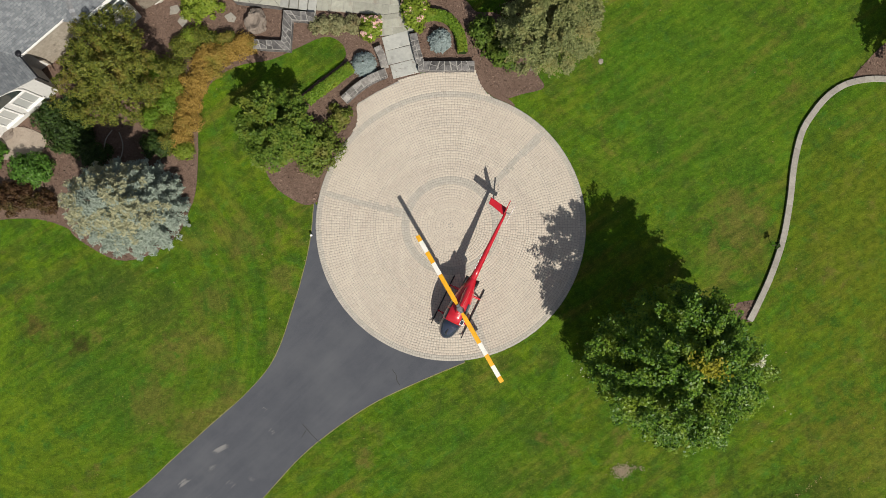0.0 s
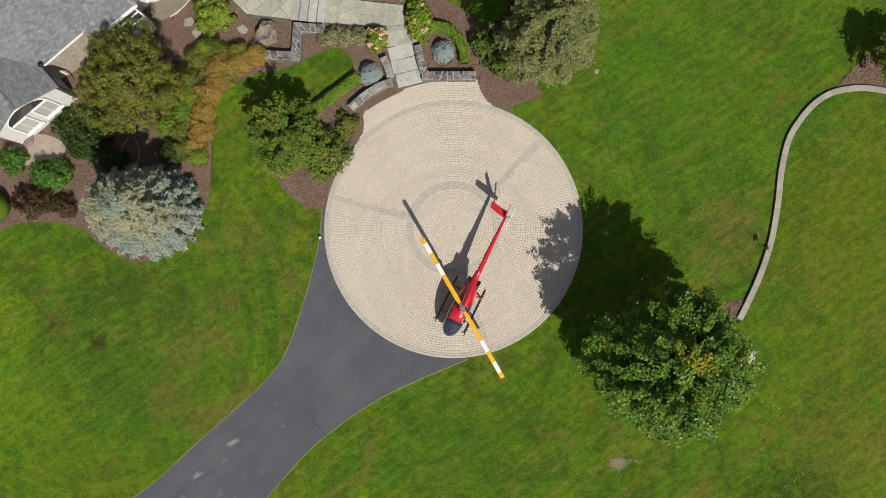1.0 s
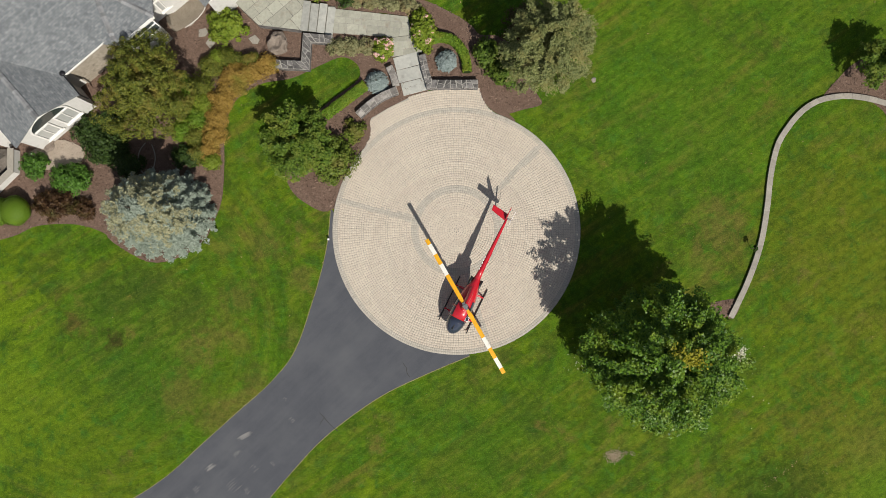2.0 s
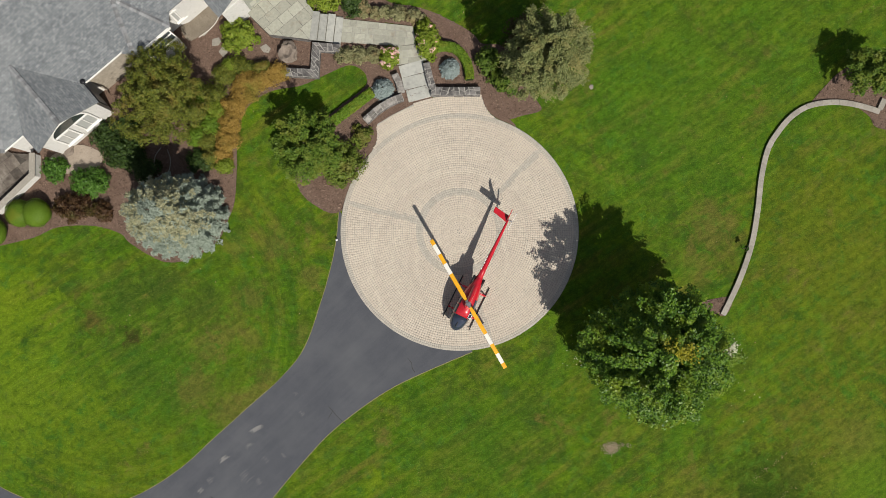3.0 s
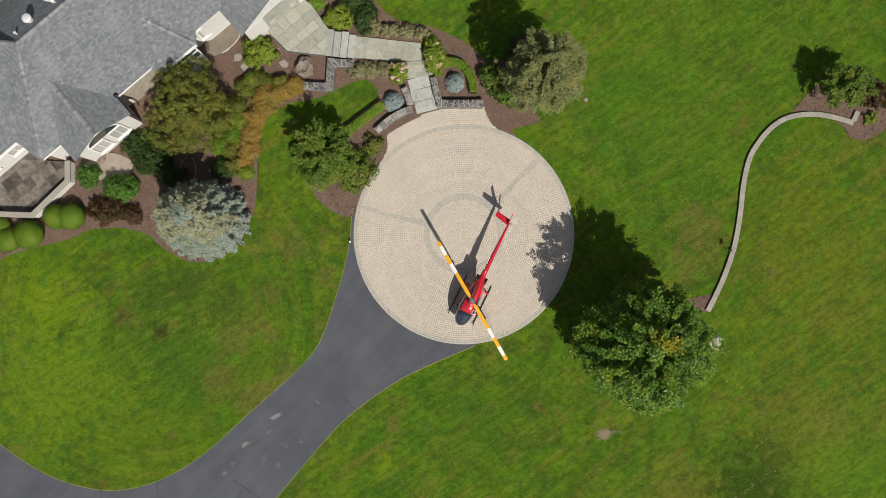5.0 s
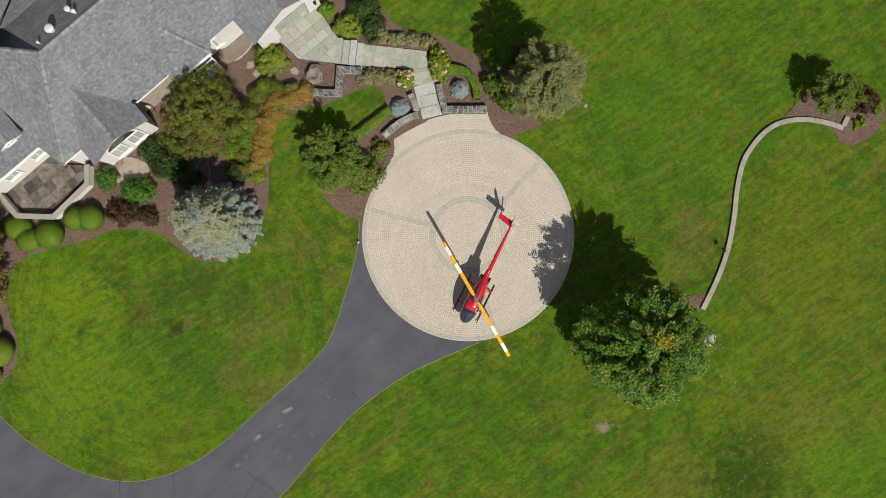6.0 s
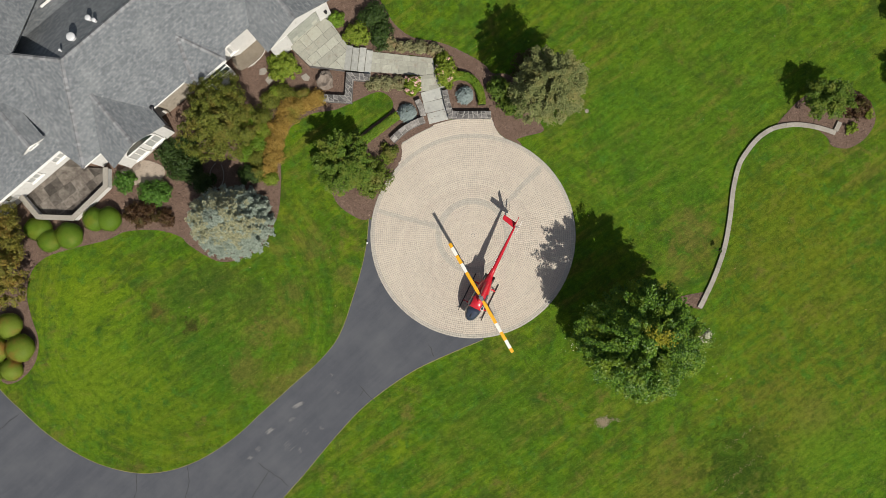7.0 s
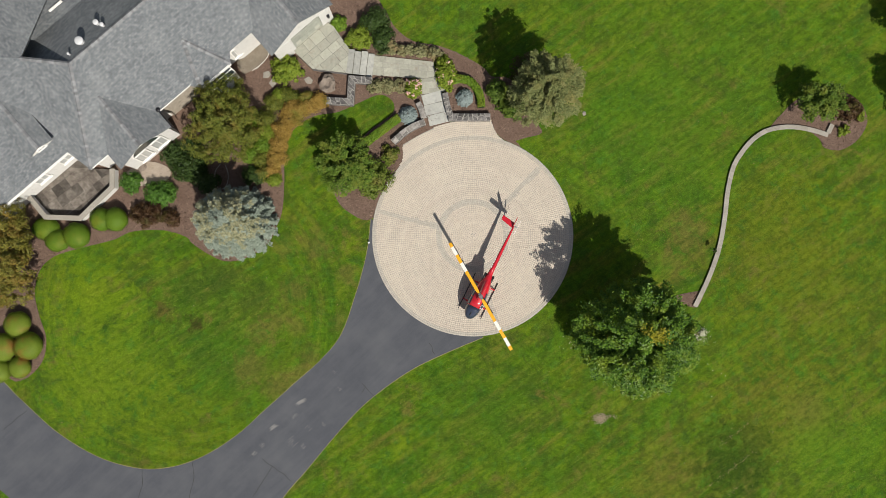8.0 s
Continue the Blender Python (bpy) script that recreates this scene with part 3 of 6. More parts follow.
BED_TREE = curve_pts([(25.3, 13.05), (26.31, 14.43), (27.27, 15.48), (28.49, 16.15), (30.3, 16.6), (31.95, 16.43), (33.21, 15.54), (33.75, 14.07), (33.05, 12.54), (31.6, 11.47),
                      (30.12, 11.54), (29.61, 12.3), (28.4, 13.05), (26.6, 13.1)], 4, True)
BED_NOOK = curve_pts([(17.4, -2.2), (18.6, -1.75), (19.95, -1.6), (19.5, -2.9), (18.3, -2.75)], 4, True)
FAN = [(PAD[0] + r * math.cos(radians(a)), PAD[1] + r * math.sin(radians(a))) for a, r in
       ((62, 8.6), (68, 8.66), (74, 8.74), (77, 8.88), (79.3, 9.08), (80.8, 9.32), (81.8, 9.56), (83.2, 10.0), (84, 10.2), (94, 10.15), (104, 10.1), (113, 10.0), (122, 9.95), (130.5, 10.0), (132.3, 9.7), (134.6, 9.1), (138, 8.85), (142.3, 8.72), (147, 8.6), (130, 8.2), (100, 8.2), (75, 8.2))]

bm = bmesh.new()
N_G = 48
for i in range(N_G + 1):
    for j in range(N_G + 1):
        u, v = i / N_G * 2 - 1, j / N_G * 2 - 1
        bm.verts.new((600 * (0.15 * u + 0.85 * u ** 3), 600 * (0.15 * v + 0.85 * v ** 3), 0.0))
bm.verts.ensure_lookup_table()
for i in range(N_G):
    for j in range(N_G):
        a = i * (N_G + 1) + j
        bm.faces.new([bm.verts[k] for k in (a, a + N_G + 1, a + N_G + 2, a + 1)])
tagged(part("ground", bm, M_LAWN), "mown green lawn with yellowed and brown patches", "lawn", kind="structure")
EDGE_SOIL = bmesh.new()
M_VERGE = surface("verge_soil", (0.17, 0.165, 0.06), (0.29, 0.275, 0.12), 9.0, 1.2, (0.08, 0.11, 0.025), bump=0.6)
for seq in (ROAD[:86], ROAD[107:153]):
    rows = []
    for i, (x, y) in enumerate(seq):
        a, b = seq[max(i - 1, 0)], seq[min(i + 1, len(seq) - 1)]
        t = Vector((b[0] - a[0], b[1] - a[1])).normalized() * (0.055 + 0.03 * noise.noise((x, y, 2)))
        rows.append((EDGE_SOIL.verts.new((x - t.y, y + t.x, 0.007)), EDGE_SOIL.verts.new((x + t.y, y - t.x, 0.007))))
    for r, q in zip(rows, rows[1:]):
        EDGE_SOIL.faces.new((r[0], r[1], q[1], q[0]))
bmesh.ops.recalc_face_normals(EDGE_SOIL, faces=EDGE_SOIL.faces)
tagged(part("ground_verge", EDGE_SOIL, M_VERGE), "thin dry soil edge along the asphalt", "verge", kind="structure")
tagged(part("road", slab(ROAD, -0.1, 0.012), M_ROAD), "weathered grey asphalt driveway with cracks and pale scuffs", "driveway", kind="structure")
for nm, outline, lab in (("ground_bed", BED_HOUSE, "brown bark mulch bed along the house"), ("ground_bed", BED_EAST, "brown bark mulch bed beside the flagstone walk"),
                         ("ground_bed", BED_TREE, "brown mulch island behind the curved garden wall"), ("ground_bed", BED_NOOK, "small mulch patch at the wall's end")):
    tagged(part(nm, slab(outline, -0.1, 0.020 if outline is not BED_HOUSE else 0.024), M_MULCH), lab, "mulch bed", kind="structure")

LIP = [(PAD[0] + r * math.cos(radians(a)), PAD[1] + r * math.sin(radians(a))) for a, r in ((64.5, 8.80), (69, 8.79), (74, 8.80), (77.2, 8.95), (79.4, 9.16), (80.9, 9.42), (81.9, 9.7), (83.0, 10.15), (82.4, 10.35), (80, 9.9), (77, 9.4), (73, 9.15), (68, 9.02))]
tagged(part("ground_bed", slab(curve_pts(LIP, 3, True), -0.1, 0.086), M_MULCH), "mulch heaped against the paved apron", "mulch bed", kind="structure")

LIP_W = [(PAD[0] + r * math.cos(radians(a)), PAD[1] + r * math.sin(radians(a))) for a, r in ((129.5, 10.12), (131.6, 9.82), (133.6, 9.32), (137, 8.99), (142, 8.86), (148, 8.80), (148, 9.1), (141, 9.25), (136, 9.45), (133, 10.0), (130.5, 10.4))]
tagged(part("ground_bed", slab(curve_pts(LIP_W, 3, True), -0.1, 0.084), M_MULCH), "mulch heaped along the apron's curved edge", "mulch bed", kind="structure")

# the helipad: a sand bed under rings of pavers
pad_base = part("pavement", slab([(PAD[0] + PAD_R * math.cos(k * math.tau / 96), PAD[1] + PAD_R * math.sin(k * math.tau / 96)) for k in range(96)], -0.1, 0.045), M_JOINT)
tagged(pad_base, "round helipad of buff cobble pavers laid in rings", "paved pad", kind="structure")
fan_base = part("pavement_apron", slab(FAN, -0.1, 0.041), M_JOINT)
tagged(fan_base, "curved apron of buff pavers at the foot of the steps", "paved apron", kind="structure")

PITCH = 0.168
SPOKES = [radians(a) for a in (48.0, 168.5, -72.0)]


def paver_kind(r, a):
    """Whether a paver at this radius and angle belongs to a grey band."""
    if 2.72 < r < 3.14 or 8.33 < r < 8.80:
        return 1
    if 3.14 < r < 8.33:
        for s in SPOKES:
            d = (a - s + math.pi) % math.tau - math.pi
            if abs(d) * r < 0.21 and abs(d) < 1:
                return 1
    return 0


rng = np.random.default_rng(5)
paver_spots = []
# within each belt of rings the radial joints line up; the count of pavers changes from belt to belt
BELTS = (0.0, 0.34, 0.84, 1.34, 2.02, 2.72, 3.70, 4.87, 6.55, 8.24, 10.6)
for k in range(int((PAD_R + 1.7) / PITCH)):
    r = (k + 0.5) * PITCH
    lo, hi = next((p, q) for p, q in zip(BELTS, BELTS[1:]) if p <= r < q)
    n = max(3, round(math.tau * (lo + hi) / 2 / 0.172))
    shift = 0.37 * BELTS.index(lo) + rng.uniform(-0.10, 0.10)
    for i in range(n):
        paver_spots.append((r, (i + shift) / n * math.tau, math.tau * r / n))


def paver_block(w, d, jog):
    """Corners of one cobble: a base, an upper rim and a smaller top."""
    out = []
    for s, t, z in ((1, 1, -0.03), (1, 1, 0.010), (0.95, 0.95, 0.0125)):
        for x, y in ((-1, -1), (1, -1), (1, 1), (-1, 1)):
            out.append((x * w * s / 2, y * d * t / 2, z + (jog if z > 0 else 0)))
    return out


P_FACES = [(a + i, a + (i + 1) % 4, a + 4 + (i + 1) % 4, a + 4 + i) for a in (0, 4) for i in range(4)] + [(8, 9, 10, 11)]
rest = {0: ([], []), 1: ([], []), 2: ([], []), 3: ([], [])}
shared_paver = {}
for grey, mt in ((0, M_PAVER), (1, M_PAVER_GREY)):
    me = bpy.data.meshes.new("paver")
    me.from_pydata(paver_block(1, PITCH - 0.013, 0), [], P_FACES)
    me.materials.append(mt)
    shared_paver[grey] = me
single = []
fan_xy = np.array([(PAD[0] + r * math.cos(a), PAD[1] + r * math.sin(a)) for r, a, w in paver_spots])
in_fan = inside(FAN, fan_xy)
for (r, a, w), fan_hit, (px, py) in zip(paver_spots, in_fan, fan_xy):
    on_pad = r < PAD_R - PITCH * 0.45
    if not on_pad and not fan_hit:
        continue
    grey = paver_kind(r, a)
    jog = float(rng.uniform(-0.0015, 0.0015))
    if r < 1.62:
        single.append((px, py, a, w, grey, jog))
        continue
    co, fc = rest[grey + (0 if on_pad else 2)]
    ca, sa = math.cos(a + math.pi / 2 + rng.normal(0, 0.008)), math.sin(a + math.pi / 2)
    base = len(co)
    # where two rows of another pallet meet, the joint between the rings is wider
    seam = 0.014 if any(abs(r - q) < PITCH / 2 for q in (4.95, 6.63)) else 0.0
    for x, y, z in paver_block(w - 0.013 + rng.uniform(-0.006, 0.003), PITCH - 0.013 - seam + rng.uniform(-0.004, 0.003), jog):
        co.append((px + x * ca - y * sa, py + x * sa + y * ca, 0.045 + z))
    fc.extend([tuple(base + q for q in f) for f in P_FACES])
for key, (co, fc) in rest.items():
    if fc:
        array_part("paver_rings" if key % 2 == 0 else "paver_band", co, fc, M_PAVER if key % 2 == 0 else M_PAVER_GREY, pad_base if key < 2 else fan_base)["kind"] = "stuff"


# ---- garden walls ----
def stone_wall(name, pts, width, height, label, seed, cap=None):
    """A low mortared wall along a line of the plan: a core, irregular stones on its top and in its two faces."""
    rnd = random.Random(seed)
    ob = thing(name, 0, 0, 0, label, "garden wall")
    side = []
    n = len(pts)
    for i, (x, y) in enumerate(pts):
        d0 = Vector((pts[i][0] - pts[i - 1][0], pts[i][1] - pts[i - 1][1])) if i else None
        d1 = Vector((pts[i + 1][0] - x, pts[i + 1][1] - y)) if i < n - 1 else None
        dd = [d.normalized() for d in (d0, d1) if d is not None]
        t = sum(dd[1:], dd[0]).normalized()
        nn = Vector((-t.y, t.x)) / max(0.5, t.dot(dd[0]))
        side.append((Vector((x, y)) + nn * width / 2, Vector((x, y)) - nn * width / 2))
    core = bmesh.new()
    rows = []
    for a, b in side:
        ins = (a - b).normalized() * 0.012
        rows.append([core.verts.new((*q, z)) for q, z in ((a - ins, 0), (a - ins, height - 0.03), (b + ins, height - 0.03), (b + ins, 0))])
    for r, q in zip(rows, rows[1:]):
        for k in range(4):
            core.faces.new((r[k], q[k], q[(k + 1) % 4], r[(k + 1) % 4]))
    core.faces.new(rows[0])
    core.faces.new(rows[-1][::-1])
    bmesh.ops.recalc_face_normals(core, faces=core.faces)
    part("core", core, M_JOINT, ob)
    for (a0, b0), (a1, b1) in zip(side, side[1:]):
        length = ((a1 - a0).length + (b1 - b0).length) / 2
        steps = max(1, round(length / 0.42))
        prev = (0.0, 0.0)
        for s in range(steps):
            last = s == steps - 1
            nxt = (1.0, 1.0) if last else ((s + 1 + rnd.uniform(-0.42, 0.42)) / steps, (s + 1 + rnd.uniform(-0.42, 0.42)) / steps)
            m0, m1 = rnd.uniform(0.25, 0.75), rnd.uniform(0.25, 0.75)
            P = lambda u, v: (a0.lerp(a1, u)).lerp(b0.lerp(b1, u), v)
            quads = [[P(prev[0], 0), P(nxt[0], 0), P((nxt[0] + nxt[1]) / 2, m1), P((prev[0] + prev[1]) / 2, m0)],
                     [P((prev[0] + prev[1]) / 2, m0), P((nxt[0] + nxt[1]) / 2, m1), P(nxt[1], 1), P(prev[1], 1)]]
            if rnd.random() < 0.25:
                quads = [[P(prev[0], 0), P(nxt[0], 0), P(nxt[1], 1), P(prev[1], 1)]]
            for q in quads:
                c = sum(q[1:], q[0]) / len(q)
                poly = [tuple(c + (v - c) * (1 - 0.042 / max(0.09, (v - c).length))) for v in q]
                part("stone", piece_mesh(poly, height - 0.06, height + rnd.uniform(-0.008, 0.012), 0.014, 0.01), cap or M_STONE, ob)
            prev = nxt
        # faces
        for e0, e1, sgn in ((a0, a1, 1), (b0, b1, -1)):
            t = (e1 - e0)
            L = t.length
            t = t.normalized()
            nrm = Vector((-t.y, t.x)) * sgn
            zz = 0.03
            while zz < height - 0.1:
                hh = min(rnd.uniform(0.13, 0.22), height - 0.05 - zz)
                u = 0.0
                while u < L - 0.08:
                    ww = min(rnd.uniform(0.22, 0.5), L - u)
                    ang = math.atan2(t.y, t.x)
                    base = e0 + t * (u + ww / 2)
                    b = bmesh.new()
                    box(b, -ww / 2 + 0.012, ww / 2 - 0.012, -0.03, 0.008, zz + 0.01, zz + hh - 0.01, pose(base.x, base.y, 0, 0, 0, math.degrees(ang)) if sgn > 0 else pose(base.x, base.y, 0, 0, 0, math.degrees(ang) + 180))
                    part("stone", b, M_STONE, ob)
                    u += ww
                zz += hh
    return ob


stone_wall("garden_wall", [(-13.62, 13.3), (-11.52, 13.3), (-11.5, 15.3), (-9.75, 15.25)], 0.62, 0.50, "L-shaped low wall of dark irregular stones and pale mortar", 3)
stone_wall("garden_wall", curve_pts([(-7.6, 9.98), (-6.9, 10.7), (-6.0, 11.4), (-4.95, 11.92)], 2), 0.56, 0.48, "curved low wall of pale mixed stones beside the helipad steps", 4, M_STONE_PALE)
stone_wall("garden_wall", [(-5.05, 12.25), (-5.3, 12.95), (-5.62, 13.55)], 0.5, 0.5, "short mixed stone cheek wall of the garden steps", 5, M_STONE_PALE)
stone_wall("garden_wall", [(-3.35, 14.5), (-3.05, 13.4), (-2.78, 12.65)], 0.5, 0.5, "short dark stone cheek wall beside the garden steps", 6)
stone_wall("garden_wall", [(-2.9, 12.42), (-1.2, 12.5), (0.72, 12.62)], 0.62, 0.5, "low wall of dark irregular stones at the helipad's edge", 7)

EAST = curve_pts([(19.26, -2.86), (20.31, -0.45), (21.14, 2.23), (21.53, 4.89), (21.71, 7.33), (22.12, 9.44), (22.75, 10.64), (23.40, 11.56), (24.06, 12.22), (24.93, 12.78), (26.02, 13.10), (27.13, 13.22), (28.24, 13.14), (29.35, 12.93), (30.28, 12.66)], 6)


def resample(pts, step):
    out, acc = [pts[0]], 0.0
    for a, b in zip(pts, pts[1:]):
        d = math.dist(a, b)
        while acc + d >= step:
            t = (step - acc) / d
            a = (a[0] + (b[0] - a[0]) * t, a[1] + (b[1] - a[1]) * t)
            out.append(a)
            d, acc = math.dist(a, b), 0.0
        acc += d
    return out


def capped_wall(pts, width, height, label):
    """A low curved wall under a row of cap stones."""
    ob = thing("curved_wall", 0, 0, 0, label, "garden wall")
    total = sum(math.dist(p, q) for p, q in zip(pts, pts[1:]))
    line = resample(pts, total / max(1, round(total / 0.62)) - 1e-4)
    rnd = random.Random(2)
    for (x0, y0), (x1, y1) in zip(line, line[1:]):
        L = math.dist((x0, y0), (x1, y1))
        m = pose((x0 + x1) / 2, (y0 + y1) / 2, 0, 0, 0, math.degrees(math.atan2(y1 - y0, x1 - x0)))
        b = bmesh.new()
        box(b, -L / 2 - 0.02, L / 2 + 0.02, -width * 0.42, width * 0.42, -0.05, height - 0.08, m)
        part("wall_block", b, M_STONE, ob)
        b = bmesh.new()
        box(b, -L / 2 + 0.004, L / 2 - 0.004 + 0.01, -width / 2, width / 2, height - 0.08, height + rnd.uniform(-0.004, 0.004), m, 0.012)
        part("cap_stone", b, M_CAP, ob, "pale dressed cap stone")
    return ob


capped_wall(EAST, 0.40, 0.17, "long curved garden wall with pale stone caps in the lawn")
capped_wall([(30.30, 12.86), (30.44, 13.2), (30.62, 13.62)], 0.40, 0.172, "short return of the garden wall with pale stone caps")


# ---- flagstone walk ----
def paved(name, outline, z, mt, label, angle, sizes, seed, base_mt, category="walk", parent_kind="structure"):
    """Rectangular flags in a random bond over a convex outline, with open joints."""
    rnd = random.Random(seed)
    base = part(name, slab(outline, -0.05, z - 0.015), base_mt)
    tagged(base, label, category, kind=parent_kind)
    ca, sa = math.cos(radians(angle)), math.sin(radians(angle))
    loc = [(x * ca + y * sa, -x * sa + y * ca) for x, y in outline]
    x0, x1 = min(p[0] for p in loc), max(p[0] for p in loc)
    y0, y1 = min(p[1] for p in loc), max(p[1] for p in loc)
    area = sum(loc[i][0] * loc[(i + 1) % len(loc)][1] - loc[(i + 1) % len(loc)][0] * loc[i][1] for i in range(len(loc)))
    sgn = 1 if area > 0 else -1
    y = y0 - rnd.uniform(0, 0.2)
    while y < y1:
        h = rnd.choice(sizes)
        x = x0 - rnd.uniform(0, 0.4)
        while x < x1:
            w = rnd.choice(sizes) * rnd.choice((1, 1, 1.35))
            poly = [(x + 0.012, y + 0.012), (x + w - 0.012, y + 0.012), (x + w - 0.012, y + h - 0.012), (x + 0.012, y + h - 0.012)]
            for i in range(len(loc)):
                a, b = loc[i], loc[(i + 1) % len(loc)]
                nrm = ((b[1] - a[1]) * sgn, -(b[0] - a[0]) * sgn)
                poly = clip(poly, a, nrm)
                if len(poly) < 3:
                    break
            if len(poly) >= 3:
                ar = abs(sum(poly[i][0] * poly[(i + 1) % len(poly)][1] - poly[(i + 1) % len(poly)][0] * poly[i][1] for i in range(len(poly)))) / 2
                if ar > 0.02:
                    part("flagstone", piece_mesh([(px * ca - py * sa, px * sa + py * ca) for px, py in poly], z - 0.03, z + rnd.uniform(-0.003, 0.004), 0.008, 0.0), mt, base)
            x += w
        y += h
    return base


paved("pavement_porch", [(-17.3, 18.3), (-16.5, 17.3), (-14.95, 15.95), (-12.0, 15.75), (-11.85, 17.9), (-13.3, 19.75), (-15.1, 20.9)], 0.62, M_FLAG, "raised porch of pale green-grey flagstones laid on the slant", 44, (0.75, 0.95, 1.15), 11, M_STONE, "porch")
paved("pavement_walk", [(-9.75, 17.6), (-4.5, 17.3), (-4.15, 16.0), (-5.55, 15.75), (-9.75, 15.85)], 0.115, M_FLAG, "garden walk of pale green-grey flagstones", -2, (0.45, 0.6, 0.85), 12, M_JOINT)
paved("pavement_walk", [(-5.55, 15.72), (-4.15, 15.97), (-3.5, 15.9), (-3.35, 14.75), (-5.5, 14.35)], 0.112, M_FLAG, "turn of the garden walk in pale flagstones", 8, (0.55, 0.7), 13, M_JOINT)


M_RISER = surface("mossy_riser", (0.15, 0.15, 0.13), (0.27, 0.265, 0.235), 9.0, 1.2, (0.06, 0.062, 0.05))
M_TREAD = surface("tread_stone", (0.33, 0.335, 0.315), (0.46, 0.46, 0.425), 4.0, 0.9, (0.25, 0.25, 0.235), bump=0.4)
nt = M_TREAD.node_tree
_b = nt.nodes["Principled BSDF"]
_info, _hsv = nt.nodes.new("ShaderNodeObjectInfo"), nt.nodes.new("ShaderNodeHueSaturation")
link(nt, _b.inputs["Base Color"].links[0].from_socket, _hsv.inputs["Color"])
link(nt, arith(nt, "ADD", arith(nt, "MULTIPLY", _info.outputs["Random"], 0.45), 0.78), _hsv.inputs["Value"])
link(nt, _hsv.outputs[0], _b.inputs["Base Color"])


def stair(name, x, y, rz, width, treads, run, z_top, drop, label):
    """Broad stone steps that go down along the local +x."""
    ob = thing(name, x, y, 0, label, "steps", rz=rz)
    rnd = random.Random(treads)
    for i in range(treads):
        z = z_top - drop * i
        b = bmesh.new()
        box(b, i * run - 0.02 * (i > 0), (i + 1) * run - 0.02, -width / 2 + 0.05, width / 2 - 0.05, 0.0, z - 0.055)
        part("riser", b, M_RISER, ob, "dark mossy riser")
        b = bmesh.new()
        m = pose(0, rnd.uniform(-0.05, 0.05), 0, 0, 0, rnd.uniform(-1.3, 1.3))
        box(b, i * run + 0.04, (i + 1) * run + 0.012, -width / 2 + rnd.uniform(-0.05, 0.06), width / 2 - rnd.uniform(-0.05, 0.06), z - 0.054, z, m, 0.014)
        part("tread", b, M_TREAD, ob)
    return ob


stair("garden_steps", -12.0, 16.83, -2.5, 2.1, 4, 0.57, 0.60, 0.135, "four broad grey stone steps from porch to walk")
stair("garden_steps", -4.5, 14.6, -72.0, 1.85, 3, 0.95, 0.115, 0.022, "three deep grey stone steps down to the helipad")


# ---- the house ----
HO, HA = Vector((-32.04, 13.37)), radians(44.0)
HU, HV = Vector((math.cos(HA), math.sin(HA))), Vector((math.sin(HA), -math.cos(HA)))
RIDGE, EAVE = 5.1, 3.0
RIDGE_A, RIDGE_B, E1 = -0.48, -1.25, 5.3     # where the main ridge ends and runs, and the front eave
FRONT, BACK = (RIDGE - EAVE) / (E1 - RIDGE_B), 0.60
house = thing("house", -30.0, 15.0, 0.0, "large white stucco and stone house with a grey shingle hip roof", "house")
H_INV = house.matrix_basis.inverted()


def hp(a, b, z):
    """A point of the house, by its distance along the main ridge and out from it."""
    p = HO + HU * a + HV * b
    return H_INV @ Vector((p.x, p.y, z))


def roof_slope(pts, eave_dir, name="roof_slope", thick=0.10):
    """One slope of the roof, a slab with a shingle layout along its eave."""
    q = [hp(*p) for p in pts]
    nrm = (q[1] - q[0]).cross(q[2] - q[0]).normalized()
    if nrm.z < 0:
        q.reverse()
        nrm = -nrm
    bm = bmesh.new()
    uvl = bm.loops.layers.uv.new("UVMap")
    top = [bm.verts.new(p) for p in q]
    low = [bm.verts.new(p - nrm * thick) for p in q]
    bm.faces.new(top)
    bm.faces.new(low[::-1])
    n = len(q)
    for i in range(n):
        bm.faces.new((top[i], low[i], low[(i + 1) % n], top[(i + 1) % n]))
    d = HU if eave_dir == "a" else HV
    u = Vector((d.x, d.y, 0))
    v = nrm.cross(u).normalized()
    for f in bm.faces:
        for l in f.loops:
            l[uvl].uv = (l.vert.co.dot(u), l.vert.co.dot(v))
    return part(name, bm, M_SHINGLE, house)


def hip_cap(p0, p1):
    """Overlapping cap shingles along a hip or ridge."""
    a, b = hp(*p0), hp(*p1)
    L = (b - a).length
    n = max(2, int(L / 0.22))
    d = (b - a).normalized()
    s = d.cross(Vector((0, 0, 1))).normalized()
    up = s.cross(d).normalized()
    bm = bmesh.new()
    for i in range(n):
        c0, c1 = a + d * (L * i / n), a + d * (L * (i + 1) / n + 0.03)
        l0, l1 = up * 0.035, up * 0.012
        vs = [bm.verts.new(v) for v in (c0 - s * 0.17 - up * 0.06 + l0, c0 + l0 + up * 0.03, c0 + s * 0.17 - up * 0.06 + l0, c1 - s * 0.17 - up * 0.06 + l1, c1 + l1 + up * 0.03, c1 + s * 0.17 - up * 0.06 + l1)]
        for f in ((0, 1, 4, 3), (1, 2, 5, 4), (0, 2, 1), (3, 4, 5)):
            bm.faces.new([vs[k] for k in f])
    part("hip_cap", bm, M_CAPSH, house, "lighter cap shingles")


M_CAPSH = surface("cap_shingle", (0.165, 0.172, 0.185), (0.265, 0.268, 0.275), 6.0, 0.8, vary=0.55)


def zr(b):
    """Height of the main roof at a distance out from the house's axis."""
    return RIDGE - FRONT * (b - RIDGE_B) if b > RIDGE_B else RIDGE - BACK * (RIDGE_B - b)


